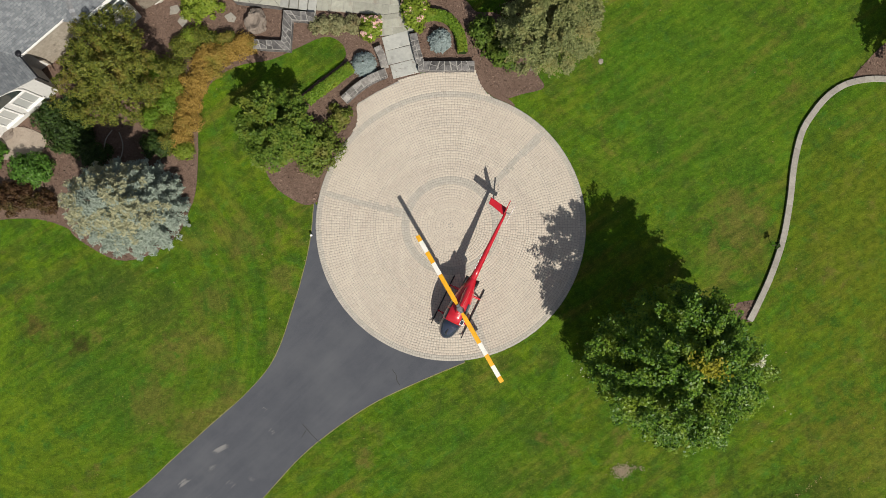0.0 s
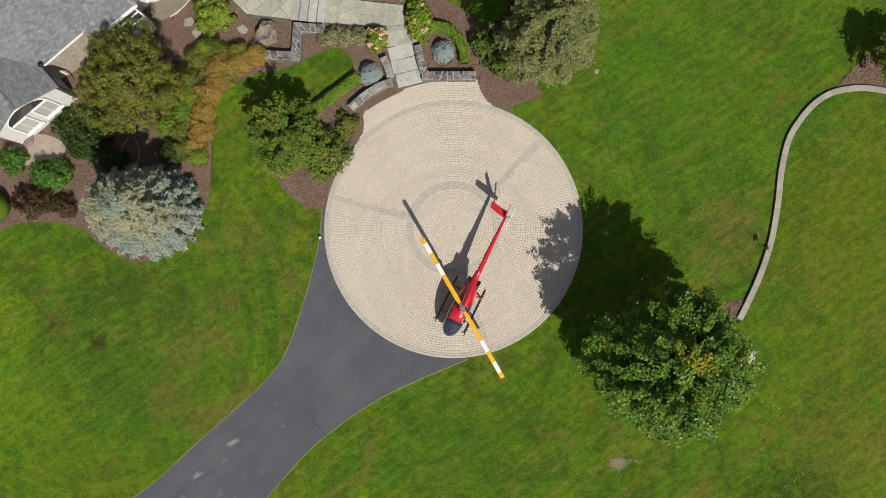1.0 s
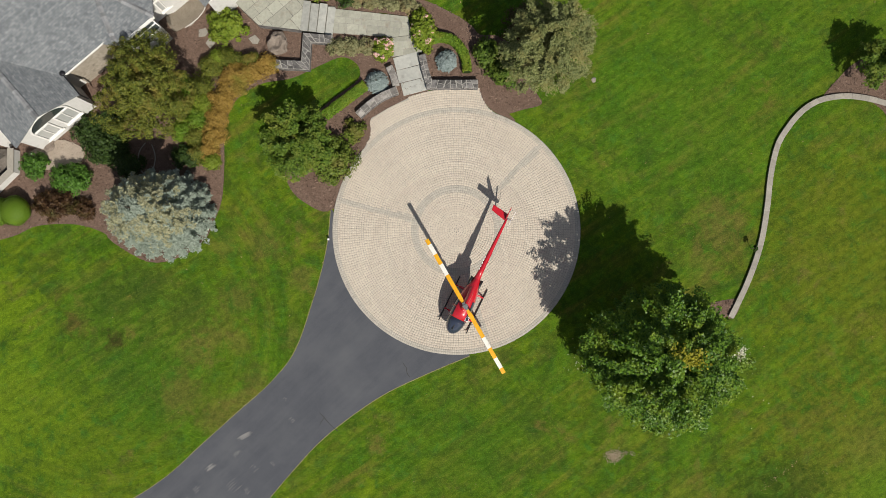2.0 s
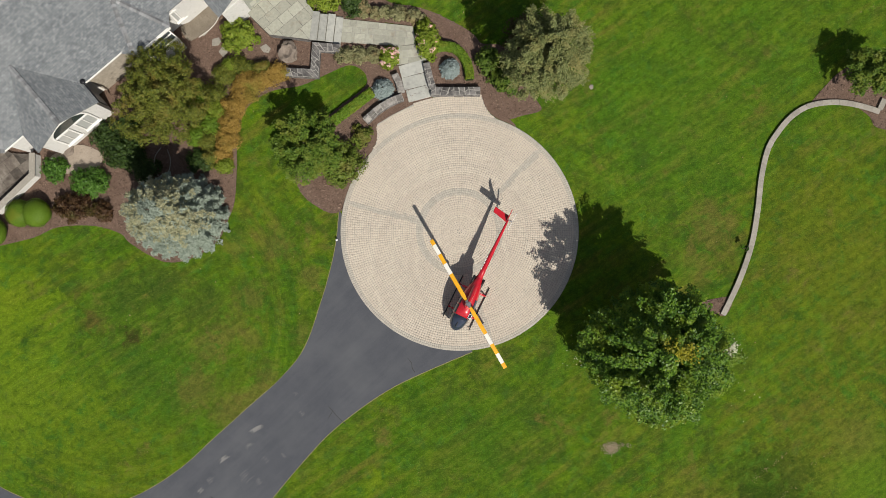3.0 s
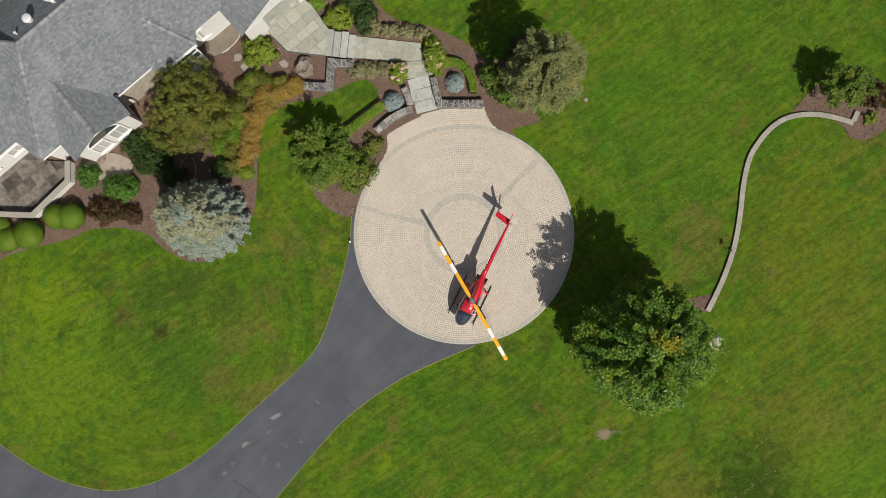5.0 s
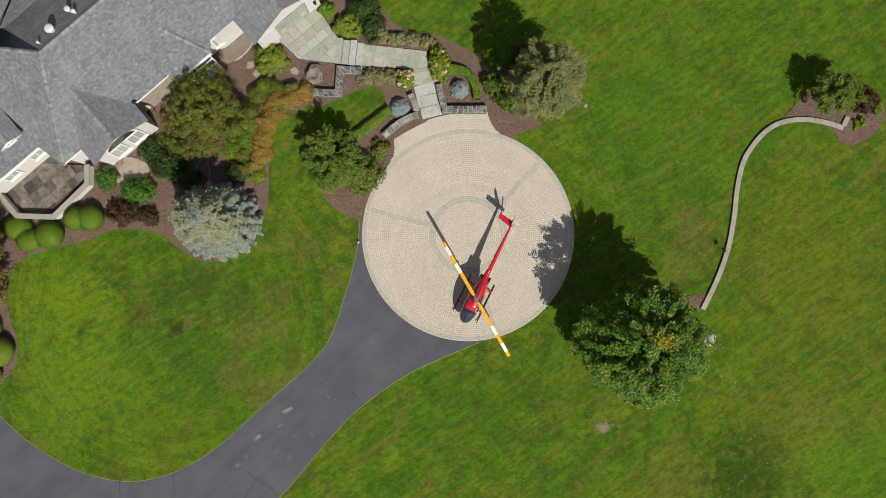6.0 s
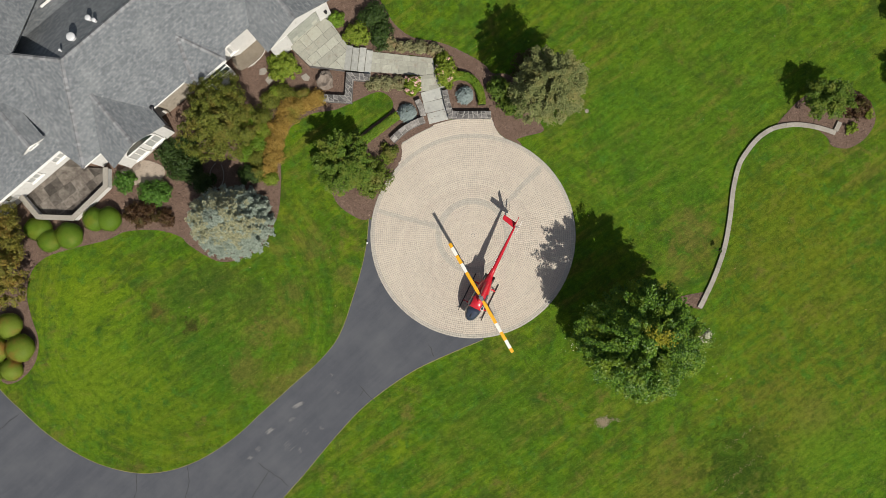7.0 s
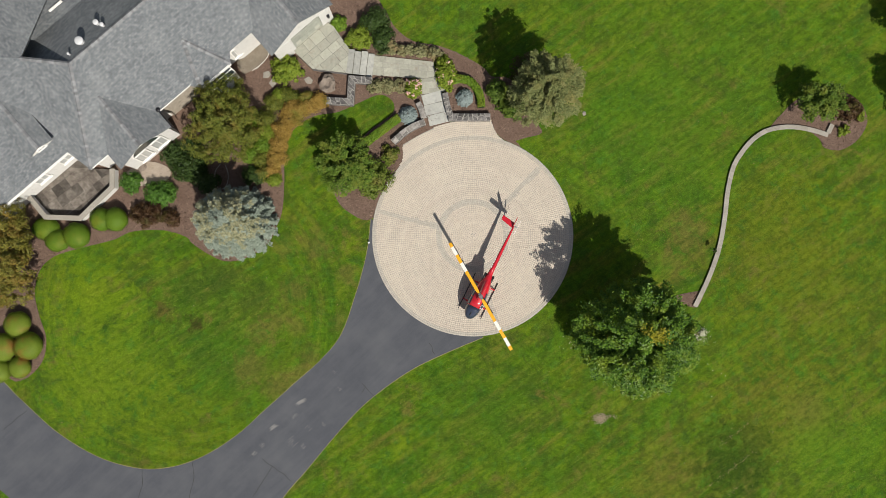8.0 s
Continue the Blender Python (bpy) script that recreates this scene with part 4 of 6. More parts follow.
def z_end(a, b):
    """Height of the roof's south-west slope."""
    return RIDGE + 0.341 * (a - RIDGE_A) - 0.070 * (b - RIDGE_B)


def z_north(a):
    """Height of the north-west wing's slope."""
    return 4.30 - 0.35 * (a + 3.4)


# main block
TOP = (RIDGE_A, RIDGE_B, RIDGE)
NECK = (-3.4, -4.7, z_end(-3.4, -4.7))
roof_slope([TOP, (24, RIDGE_B, RIDGE), (24, E1, EAVE), (-E1, E1, EAVE)], "a")
roof_slope([TOP, (24, RIDGE_B, RIDGE), (24, -7.0, zr(-7.0)), (-4.4, -7.0, zr(-7.0)), (-4.4, -5.3, zr(-5.3))], "a")
roof_slope([(24, -7.0, zr(-7.0)), (-4.4, -7.0, zr(-7.0)), (-4.4, -11.0, zr(-7.0) - 0.9), (24, -11.0, zr(-7.0) - 0.9)], "a")
roof_slope([TOP, (-E1, E1, EAVE), (-5.85, 2.95, z_end(-5.85, 2.95)), (-4.9, 0.0, z_end(-4.9, 0.0)), NECK], "b")
hip_cap((RIDGE_A, RIDGE_B, RIDGE + 0.02), (-E1, E1, EAVE + 0.02))
hip_cap((RIDGE_A, RIDGE_B, RIDGE + 0.02), (*NECK[:2], NECK[2] + 0.02))
hip_cap((24, RIDGE_B, RIDGE + 0.02), (RIDGE_A, RIDGE_B, RIDGE + 0.02))
# gable over the arched window: ridge along b
GA, GB, GW, GZ = -0.72, 6.95, 2.72, 4.15
for s in (-1, 1):
    roof_slope([(GA, 1.2, GZ), (GA, GB, GZ), (GA + s * GW, GB, EAVE), (GA + s * GW, 1.2, EAVE)], "b")
hip_cap((GA, 1.8, GZ + 0.02), (GA, GB, GZ + 0.02))
# hipped bay beside it
BA0, BA1, BB, BZ = 5.93, 9.12, 6.05, 3.90
roof_slope([(BA0, BB, 2.9), (BA1, BB, 2.9), ((BA0 + BA1) / 2 - 0.1, 2.5, BZ)], "a")
roof_slope([(BA0, BB, 2.9), ((BA0 + BA1) / 2 - 0.1, 2.5, BZ), (BA0 - 0.9, 4.95, 2.95)], "a")
roof_slope([(BA1, BB, 2.9), ((BA0 + BA1) / 2 - 0.1, 2.5, BZ), (BA1 + 0.9, 4.95, 2.95)], "a")
hip_cap(((BA0 + BA1) / 2 - 0.1, 2.5, BZ + 0.02), (BA0, BB, 2.92))
hip_cap(((BA0 + BA1) / 2 - 0.1, 2.5, BZ + 0.02), (BA1, BB, 2.92))
# entry gable: ridge along b
WA, WB, WH, WZ = 15.45, 7.85, 3.35, 4.40
for sg in (-1, 1):
    roof_slope([(WA, 0.4, WZ), (WA, WB, WZ), (WA + sg * WH, WB, EAVE - 0.1), (WA + sg * WH, 0.4, EAVE - 0.1)], "b")
hip_cap((WA, 1.0, WZ + 0.02), (WA, WB, WZ + 0.02))
# terrace wing
LB, LP = 2.95, 0.18


def z_terrace(b):
    return EAVE + LP * (LB - b)


roof_slope([(-4.0, LB, EAVE), (-17, LB, EAVE), (-17, -5.6, z_terrace(-5.6)), (-4.5, -5.6, z_terrace(-5.6)), (-3.4, -4.7, z_terrace(-4.7))], "a")
roof_slope([(-17, -5.6, z_terrace(-5.6)), (-5.5, -5.6, z_terrace(-5.6)), (-5.5, -10, 2.9), (-17, -10, 2.9)], "a")
# small gable on it
DA, DB, DW, DZ = -7.08, 1.75, 1.25, 4.20
for s in (-1, 1):
    roof_slope([(DA, -3.8, DZ), (DA, DB, DZ), (DA + s * DW, DB, DZ - 0.48), (DA + s * DW, -3.8, DZ - 0.48)], "b")
hip_cap((DA, -3.6, DZ + 0.02), (DA, DB, DZ + 0.02))
# north-west wing, its edge high over the main roof's back slope
roof_slope([(-3.4, -4.7, z_north(-3.4)), (1.0, -8.2, z_north(1.0)), (1.0, -14, z_north(1.0)), (-5.5, -14, z_north(-5.5)), (-5.5, -6.5, z_north(-5.5)), (-4.5, -5.6, z_north(-4.5))], "b")
roof_slope([(-5.5, -6.5, z_north(-5.5)), (-5.5, -14, z_north(-5.5)), (-10, -14, 3.0), (-10, -6.5, 3.0)], "b")


def wall_prism(pts, z0, z1, mt=None, name="wall", label=""):
    """A closed block of wall over an outline given in the house's own plan."""
    bm = bmesh.new()
    top = [bm.verts.new(hp(a, b, z1)) for a, b in pts]
    low = [bm.verts.new(hp(a, b, z0)) for a, b in pts]
    n = len(pts)
    bm.faces.new(top)
    bm.faces.new(low[::-1])
    for i in range(n):
        bm.faces.new((top[i], low[i], low[(i + 1) % n], top[(i + 1) % n]))
    bmesh.ops.recalc_face_normals(bm, faces=bm.faces)
    return part(name, bm, mt or M_STUCCO, house, label)


wall_prism([(-4.9, -4.9), (23.6, -4.9), (23.6, 4.9), (-4.9, 4.9)], 0, 2.88)
wall_prism([(GA - GW + 0.35, 4.0), (GA + GW - 0.35, 4.0), (GA + GW - 0.35, GB - 0.3), (GA - GW + 0.35, GB - 0.3)], 0, 2.86)
wall_prism([(BA0 + 0.3, 4.0), (BA1 - 0.3, 4.0), (BA1 - 0.3, BB - 0.35), (BA0 + 0.3, BB - 0.35)], 0, 2.75)
wall_prism([(WA - WH + 0.35, 4.0), (WA + WH - 0.35, 4.0), (WA + WH - 0.35, WB - 0.30), (WA - WH + 0.35, WB - 0.30)], 0, 2.80)
wall_prism([(-16.6, -4.8), (-4.95, -4.8), (-4.95, LB - 0.35), (-16.6, LB - 0.35)], 0, 2.88)
wall_prism([(-9.6, -13.6), (-1.4, -13.6), (-1.4, -8.2), (-4.6, -5.7), (-5.2, -5.2), (-9.6, -7.0)], 0, 2.9)


def wall_panel(p, q, z0, zp, zq):
    """A thin upright wall between two points of the house's plan under a sloping edge."""
    a, b = hp(*p, z0), hp(*q, z0)
    side = (b - a).cross(Vector((0, 0, 1))).normalized() * 0.12
    bm = bmesh.new()
    rows = [[bm.verts.new(v + off) for v in (a, b, hp(*q, zq), hp(*p, zp))] for off in (Vector((0, 0, 0)), side)]
    bm.faces.new(rows[0])
    bm.faces.new(rows[1][::-1])
    for k in range(4):
        bm.faces.new((rows[0][k], rows[1][k], rows[1][(k + 1) % 4], rows[0][(k + 1) % 4]))
    bmesh.ops.recalc_face_normals(bm, faces=bm.faces)
    part("wall", bm, M_STUCCO, house)


wall_panel((RIDGE_A - 0.1, RIDGE_B - 0.12), (-3.35, -4.7), 2.7, RIDGE - 0.16, NECK[2] - 0.16)


def gable_wall(a, b, half, z0, z1, thick=0.2):
    bm = bmesh.new()
    f = [bm.verts.new(hp(x, b, z)) for x, z in ((a - half, z0), (a + half, z0), (a, z1))]
    k = [bm.verts.new(hp(x, b - thick, z)) for x, z in ((a - half, z0), (a + half, z0), (a, z1))]
    bm.faces.new(f)
    bm.faces.new(k[::-1])
    for i in range(3):
        bm.faces.new((f[i], k[i], k[(i + 1) % 3], f[(i + 1) % 3]))
    bmesh.ops.recalc_face_normals(bm, faces=bm.faces)
    part("gable_wall", bm, M_STUCCO, house)


gable_wall(GA, GB - 0.3, GW - 0.2, 2.84, GZ - 0.28)
gable_wall(WA, WB - 0.12, WH - 0.25, 2.74, WZ - 0.20)
gable_wall(DA, DB - 0.2, DW - 0.05, DZ - 1.1, DZ - 0.14)
wall_prism([(DA - DW + 0.12, -1.2), (DA + DW - 0.12, -1.2), (DA + DW - 0.12, DB - 0.42), (DA - DW + 0.12, DB - 0.42)], DZ - 1.2, DZ - 0.53, M_METAL_DARK, "dark_cheek", "black cheek block of the small gable")


def window(a, b, z0, z1, w, face="b", arch=False):
    """A framed window in a wall that faces out along b (or towards smaller or larger a)."""
    t = {"b": (HU, HV), "-a": (HV, -HU), "a": (-HV, HU)}[face]
    c = hp(a, b, 0)
    u, o = Vector((*t[0], 0)), Vector((*t[1], 0))
    m = Matrix.Translation(c) @ Matrix(((u.x, o.x, 0, 0), (u.y, o.y, 0, 0), (0, 0, 1, 0), (0, 0, 0, 1)))
    bm = bmesh.new()
    fr = 0.11
    box(bm, -w / 2, -w / 2 + fr, 0.0, 0.09, z0, z1, m)
    box(bm, w / 2 - fr, w / 2, 0.0, 0.09, z0, z1, m)
    box(bm, -w / 2 + fr, w / 2 - fr, 0.0, 0.088, z0, z0 + fr, m)
    box(bm, -w / 2 + fr, w / 2 - fr, 0.0, 0.088, z1 - fr, z1, m)
    box(bm, -0.03, 0.03, 0.0, 0.07, z0 + fr, z1 - fr, m)
    wob = part("window", bm, M_TRIM, house, "white framed window")
    bm = bmesh.new()
    box(bm, -w / 2 + fr, -0.03, 0.012, 0.03, z0 + fr, z1 - fr, m)
    part("pane", bm, M_PANE, wob)
    bm = bmesh.new()
    box(bm, 0.03, w / 2 - fr, 0.012, 0.03, z0 + fr, z1 - fr, m)
    part("pane", bm, M_PANE, wob)
    bm = bmesh.new()
    box(bm, -w / 2 - 0.06, w / 2 + 0.06, 0.0, 0.16, z0 - 0.07, z0, m)
    part("sill", bm, M_TRIM, wob)
    return wob, m


def arch_window(a, b, z, r):
    """A half-round window above the square ones of the gable."""
    c = hp(a, b, z)
    m = Matrix.Translation(c) @ Matrix(((HU.x, HV.x, 0, 0), (HU.y, HV.y, 0, 0), (0, 0, 1, 0), (0, 0, 0, 1)))
    n = 16
    bm = bmesh.new()
    rings = []
    for rr, yy in ((r, 0.0), (r, 0.12), (r - 0.13, 0.12), (r - 0.13, 0.0)):
        rings.append([bm.verts.new(m @ Vector((rr * math.cos(math.pi * k / n), yy, rr * 0.8 * math.sin(math.pi * k / n)))) for k in range(n + 1)])
    for q in range(3):
        for k in range(n):
            bm.faces.new((rings[q][k], rings[q][k + 1], rings[q + 1][k + 1], rings[q + 1][k]))
    wob = part("window", bm, M_TRIM, house, "half-round white framed window")
    bm = bmesh.new()
    bm.faces.new([bm.verts.new(m @ Vector(((r - 0.12) * math.cos(math.pi * k / n), 0.03, (r - 0.12) * 0.8 * math.sin(math.pi * k / n)))) for k in range(n + 1)])
    part("pane", bm, M_PANE_DARK, wob)


arch_window(GA, GB - 0.3, 2.45, 1.5)
window(GA - 0.85, GB - 0.3, 0.7, 2.4, 1.3)
window(GA + 0.85, GB - 0.3, 0.7, 2.4, 1.3)
window(DA, DB - 0.2, DZ - 1.0, DZ - 0.5, 0.9)
for a in (-6.7, -9.3):
    window(a, LB - 0.35, 1.2, 2.4, 1.2)


def fascia(a0, b0, a1, b1, z):
    """White eave board with a gutter's depth."""
    p, q = hp(a0, b0, 0), hp(a1, b1, 0)
    L = (q - p).length
    m = Matrix.Translation((p + q) / 2) @ Matrix.Rotation(math.atan2(q.y - p.y, q.x - p.x), 4, "Z")
    bm = bmesh.new()
    box(bm, -L / 2, L / 2, -0.02, 0.13, z - 0.2, z - 0.03, m, 0.01)
    part("gutter", bm, M_TRIM, house, "white eave gutter")


fascia(-E1, E1, GA - GW, E1, EAVE)
fascia(GA + GW, E1, BA0, E1, EAVE)
fascia(BA1, BB, BA0, BB, 2.9)
fascia(-5.3, LB, -17, LB, EAVE)
fascia(1.7, -8.1, 0.3, -8.1, zr(-7.0) + 0.15)
# downspout with a dark elbow by the gable
bm = bmesh.new()
tube(bm, [hp(GA + GW + 0.1, 5.25, 3.12), hp(GA + GW + 0.05, 6.3, 3.0), hp(GA + GW, 6.9, 2.85), hp(GA + GW - 0.05, 6.75, 1.6)], [0.05, 0.05, 0.05, 0.05], 8)
part("downspout", bm, M_METAL_DARK, house, "dark metal downspout")
bm = bmesh.new()
bmesh.ops.create_uvsphere(bm, u_segments=10, v_segments=6, radius=0.2, matrix=Matrix.Translation(hp(GA + GW + 0.1, 5.2, 3.1)) @ Matrix.Diagonal((1, 1, 0.5, 1)))
part("gutter_box", bm, M_METAL_DARK, house, "dark leader head")

# projecting garden window of the bay: sloped glazing between white bars
G_TOP, G_LOW = ((6.56, 6.02, 2.76), (8.84, 6.02, 2.76)), ((6.66, 6.60, 2.22), (8.94, 6.60, 2.22))
wall_prism([(6.7, 5.68), (8.88, 5.68), (8.88, 6.50), (6.7, 6.50)], 0, 2.14)
bm = bmesh.new()
for u0, u1 in ((G_TOP[0], G_TOP[1]), (G_LOW[0], G_LOW[1]), (G_TOP[0], G_LOW[0]), (G_TOP[1], G_LOW[1]), ((6.61, 6.31, 2.51), (8.89, 6.31, 2.51))):
    tube(bm, [hp(*u0), hp(*u1)], [0.045, 0.045], 6)
garden_window = part("garden_window", bm, M_TRIM, house, "projecting garden window with white bars and dark glass")
for lo, hi in ((0.0, 0.5), (0.5, 1.0)):
    q = [hp(*(tuple(p + (r - p) * f for p, r in zip(G_TOP[k], G_LOW[k])))) for k, f in ((0, lo), (1, lo), (1, hi), (0, hi))]
    nrm = (q[1] - q[0]).cross(q[2] - q[0]).normalized() * 0.012
    bm = bmesh.new()
    up, low = [bm.verts.new(v + nrm) for v in q], [bm.verts.new(v - nrm) for v in q]
    bm.faces.new(up)
    bm.faces.new(low[::-1])
    for k in range(4):
        bm.faces.new((up[k], low[k], low[(k + 1) % 4], up[(k + 1) % 4]))
    bmesh.ops.recalc_face_normals(bm, faces=bm.faces)
    part("pane", bm, M_PANE_DARK, garden_window)

GRAVEL_BAY = [(-21.7, 16.69), (-20.06, 18.33), (-19.27, 17.72), (-19.0, 17.18), (-19.45, 16.41), (-20.3, 15.76), (-21.12, 15.41)]
EDGE_BAY = [(-20.29, 15.66), (-19.58, 16.25), (-19.12, 16.82), (-18.95, 17.29), (-19.07, 17.63)]
# pale wall face between the bay and the porch wing, with its own window
wall_prism([(9.7, 4.6), (12.3, 4.6), (12.3, 5.16), (10.25, 5.16), (9.7, 4.95)], 0, 2.86)
window(10.0, 5.06, 0.9, 2.4, 0.8)
tagged(part("ground_gravel", slab(curve_pts(GRAVEL_BAY, 4, True), -0.05, 0.085), M_PEBBLE), "brown-grey pebble bed below the house wall", "gravel", kind="structure")
# stone facing of the wall by the gable
wall_prism([(2.3, 4.85), (5.9, 4.85), (5.9, 5.02), (2.3, 5.02)], 0, 2.82, M_FIELD, "wall", "rough field stone facing")

# entry: an arched double door of grey-green panels between pale piers, and a dark wall lantern
M_DOOR = surface("door_panel", (0.27, 0.285, 0.25), (0.37, 0.38, 0.335), 3.0, 0.8, (0.23, 0.24, 0.215), rough=0.45, vary=0.12, bump=0.1)
M_DOOR_LIGHT = surface("door_panel_light", (0.40, 0.40, 0.35), (0.46, 0.455, 0.40), 4.0, 1.0, rough=0.45, vary=0.1, bump=0.1)
DOOR_A, DOOR_B, DOOR_W, DOOR_Z = 15.75, WB - 0.30, 1.52, 0.62
m_door = Matrix.Translation(hp(DOOR_A, DOOR_B, 0)) @ Matrix(((HU.x, HV.x, 0, 0), (HU.y, HV.y, 0, 0), (0, 0, 1, 0), (0, 0, 0, 1)))
for sg in (-1, 1):
    bm = bmesh.new()
    outline = [(sg * 0.012, DOOR_Z)] + [(sg * DOOR_W, DOOR_Z)] + [(sg * DOOR_W * math.cos(k * math.pi / 16), 2.18 + 0.42 * math.sin(k * math.pi / 16)) for k in range(8)] + [(sg * 0.012, 2.6)]
    near, back = [bm.verts.new(m_door @ Vector((x, 0.10, z))) for x, z in outline], [bm.verts.new(m_door @ Vector((x, 0.0, z))) for x, z in outline]
    bm.faces.new(near)
    bm.faces.new(back[::-1])
    for k in range(len(outline)):
        bm.faces.new((near[k], back[k], back[(k + 1) % len(outline)], near[(k + 1) % len(outline)]))
    bmesh.ops.recalc_face_normals(bm, faces=bm.faces)
    leaf_ob = part("entry_door", bm, M_DOOR, house, "grey-green arched leaf of the double entry door")
    for x0, x1, z0, z1 in ((0.22, 0.68, 0.78, 1.28), (0.80, 1.30, 0.78, 1.28), (0.22, 1.30, 1.42, 2.10)):
        bm = bmesh.new()
        box(bm, min(sg * x0, sg * x1), max(sg * x0, sg * x1), 0.09, 0.125, z0, z1, m_door, 0.012)
        part("door_panel", bm, M_DOOR_LIGHT if z1 < 1.4 and x0 > 0.7 else M_DOOR, leaf_ob)
for sg in (-1, 1):
    a0, a1 = sorted((DOOR_A + sg * (DOOR_W + 0.02), WA + sg * (WH - 0.36)))
    wall_prism([(a0, DOOR_B - 0.01), (a1, DOOR_B - 0.01), (a1, DOOR_B + 0.22), (a0, DOOR_B + 0.22)], 0, 2.74, None, "wall", "pale entry pier")
# a solid dark bar gives the shade of the gap above the door
bm = bmesh.new()
box(bm, -0.9, 0.35, 0.02, 0.16, 2.63, 2.72, m_door)
part("door_gap_shade", bm, M_METAL_DARK, house, "dark bar in place of the shaded gap over the entry door")
bm = bmesh.new()
bmesh.ops.create_cone(bm, cap_ends=True, segments=8, radius1=0.10, radius2=0.15, depth=0.4, matrix=Matrix.Translation(hp(18.0, WB + 0.02, 1.6)))
part("wall_lantern", bm, M_METAL_DARK, house, "dark metal wall lantern")

# roof vents
def roof_vent(a, b, r, h, label):
    z = zr(b)
    bm = bmesh.new()
    bmesh.ops.create_cone(bm, cap_ends=True, segments=18, radius1=r * 0.7, radius2=r * 0.7, depth=h, matrix=Matrix.Translation(hp(a, b, z + h / 2 - 0.15)))
    stem = part("vent_pipe", bm, M_VENT, house, label)
    bm = bmesh.new()
    bmesh.ops.create_uvsphere(bm, u_segments=18, v_segments=8, radius=r, matrix=Matrix.Translation(hp(a, b, z + h - 0.15)) @ Matrix.Diagonal((1, 1, 0.45, 1)))
    part("vent_cap", bm, M_VENT, stem)


roof_vent(1.25, -2.30, 0.36, 0.62, "white turbine roof vent")
roof_vent(3.15, -2.85, 0.24, 0.55, "pale roof vent")
roof_vent(3.45, -2.15, 0.18, 0.5, "pale roof vent")
roof_vent(-0.10, -2.10, 0.11, 0.45, "white plumbing vent")

# terrace with slate floor and a coped parapet
TER = [(-35.9, 7.3), (-33.4, 6.3), (-31.66, 6.3), (-31.6, 4.8), (-34.1, 2.1), (-36.85, 2.05), (-39.2, 4.3)]
paved("floor_terrace", TER, 0.25, M_SLATE, "terrace floor of dark mottled slate squares", 40, (0.7, 0.8, 0.95), 21, M_SLATE, "terrace")
RAIL = [(-31.55, 6.2), (-31.45, 4.72), (-34.0, 1.9), (-36.95, 1.85), (-38.9, 3.9)]
ob = thing("parapet", 0, 0, 0, "low terrace parapet with pale grey coping", "parapet wall")
for k_seg, ((x0, y0), (x1, y1)) in enumerate(zip(RAIL, RAIL[1:])):
    L = math.dist((x0, y0), (x1, y1))
    m = pose((x0 + x1) / 2, (y0 + y1) / 2, 0, 0, 0, math.degrees(math.atan2(y1 - y0, x1 - x0)))
    b = bmesh.new()
    box(b, -L / 2 - 0.05 - 0.004 * k_seg, L / 2 + 0.05, -0.15 + 0.003 * k_seg, 0.15 - 0.003 * k_seg, 0, 0.78, m)
    part("wall", b, M_STUCCO, ob)
    b = bmesh.new()
    box(b, -L / 2 - 0.12, L / 2 + 0.12, -0.22, 0.22, 0.785, 0.85 + 0.004 * k_seg, m, 0.012)
    part("coping", b, M_CAP, ob, "pale grey coping stone")
tagged(part("ground_gravel", slab(curve_pts([(-30.9, 6.0), (-28.8, 7.2), (-26.9, 6.6), (-27.4, 5.4), (-29.6, 5.0), (-30.8, 5.0)], 4, True), -0.05, 0.085), M_GRAVEL), "tan gravel strip below the gable window", "gravel", kind="structure")


# ---- trees ----
def leaf_tree(x, y, height, r, crown_z, material, label, seed, clumps, per, size, clump_r, trunk_r=0.16, n_limbs=9, bump=0.25, accents=(), fill=0.35, low=-0.45, long=1.4, layered=False):
    """A broadleaf tree: trunk, limbs and a crown of leaf clumps."""
    ob = thing("tree", x, y, 0.0, label, "tree")
    limbs(ob, height, (r[0] + r[1]) / 2, trunk_r, n_limbs, seed, crown_z * 0.62)
    if layered:
        spray_crown(ob, material, (0, 0, crown_z), r, clumps, per, size, clump_r, seed, low, bump)
    else:
        crown(ob, material, (0, 0, crown_z), r, clumps, per, size, clump_r, seed, low, bump, fill=fill, long=long)
    crown(ob, material, (0, 0, crown_z * 0.92), tuple(k * (0.5 if layered else 0.62) for k in r), clumps // 4, per, size * 1.2, clump_r * 1.2, seed + 1, low, bump, name="inner_foliage", fill=0.5)
    for (dx, dy, dz, rr, mt, lab) in accents:
        spray_crown(ob, mt, (dx, dy, dz), (rr * 0.55, rr * 0.32, rr * 0.2), 14, 36, size, rr * 0.45, seed + 7, -0.2, 0.2, "leaf_spray", lab)["kind"] = "stuff"
    return ob


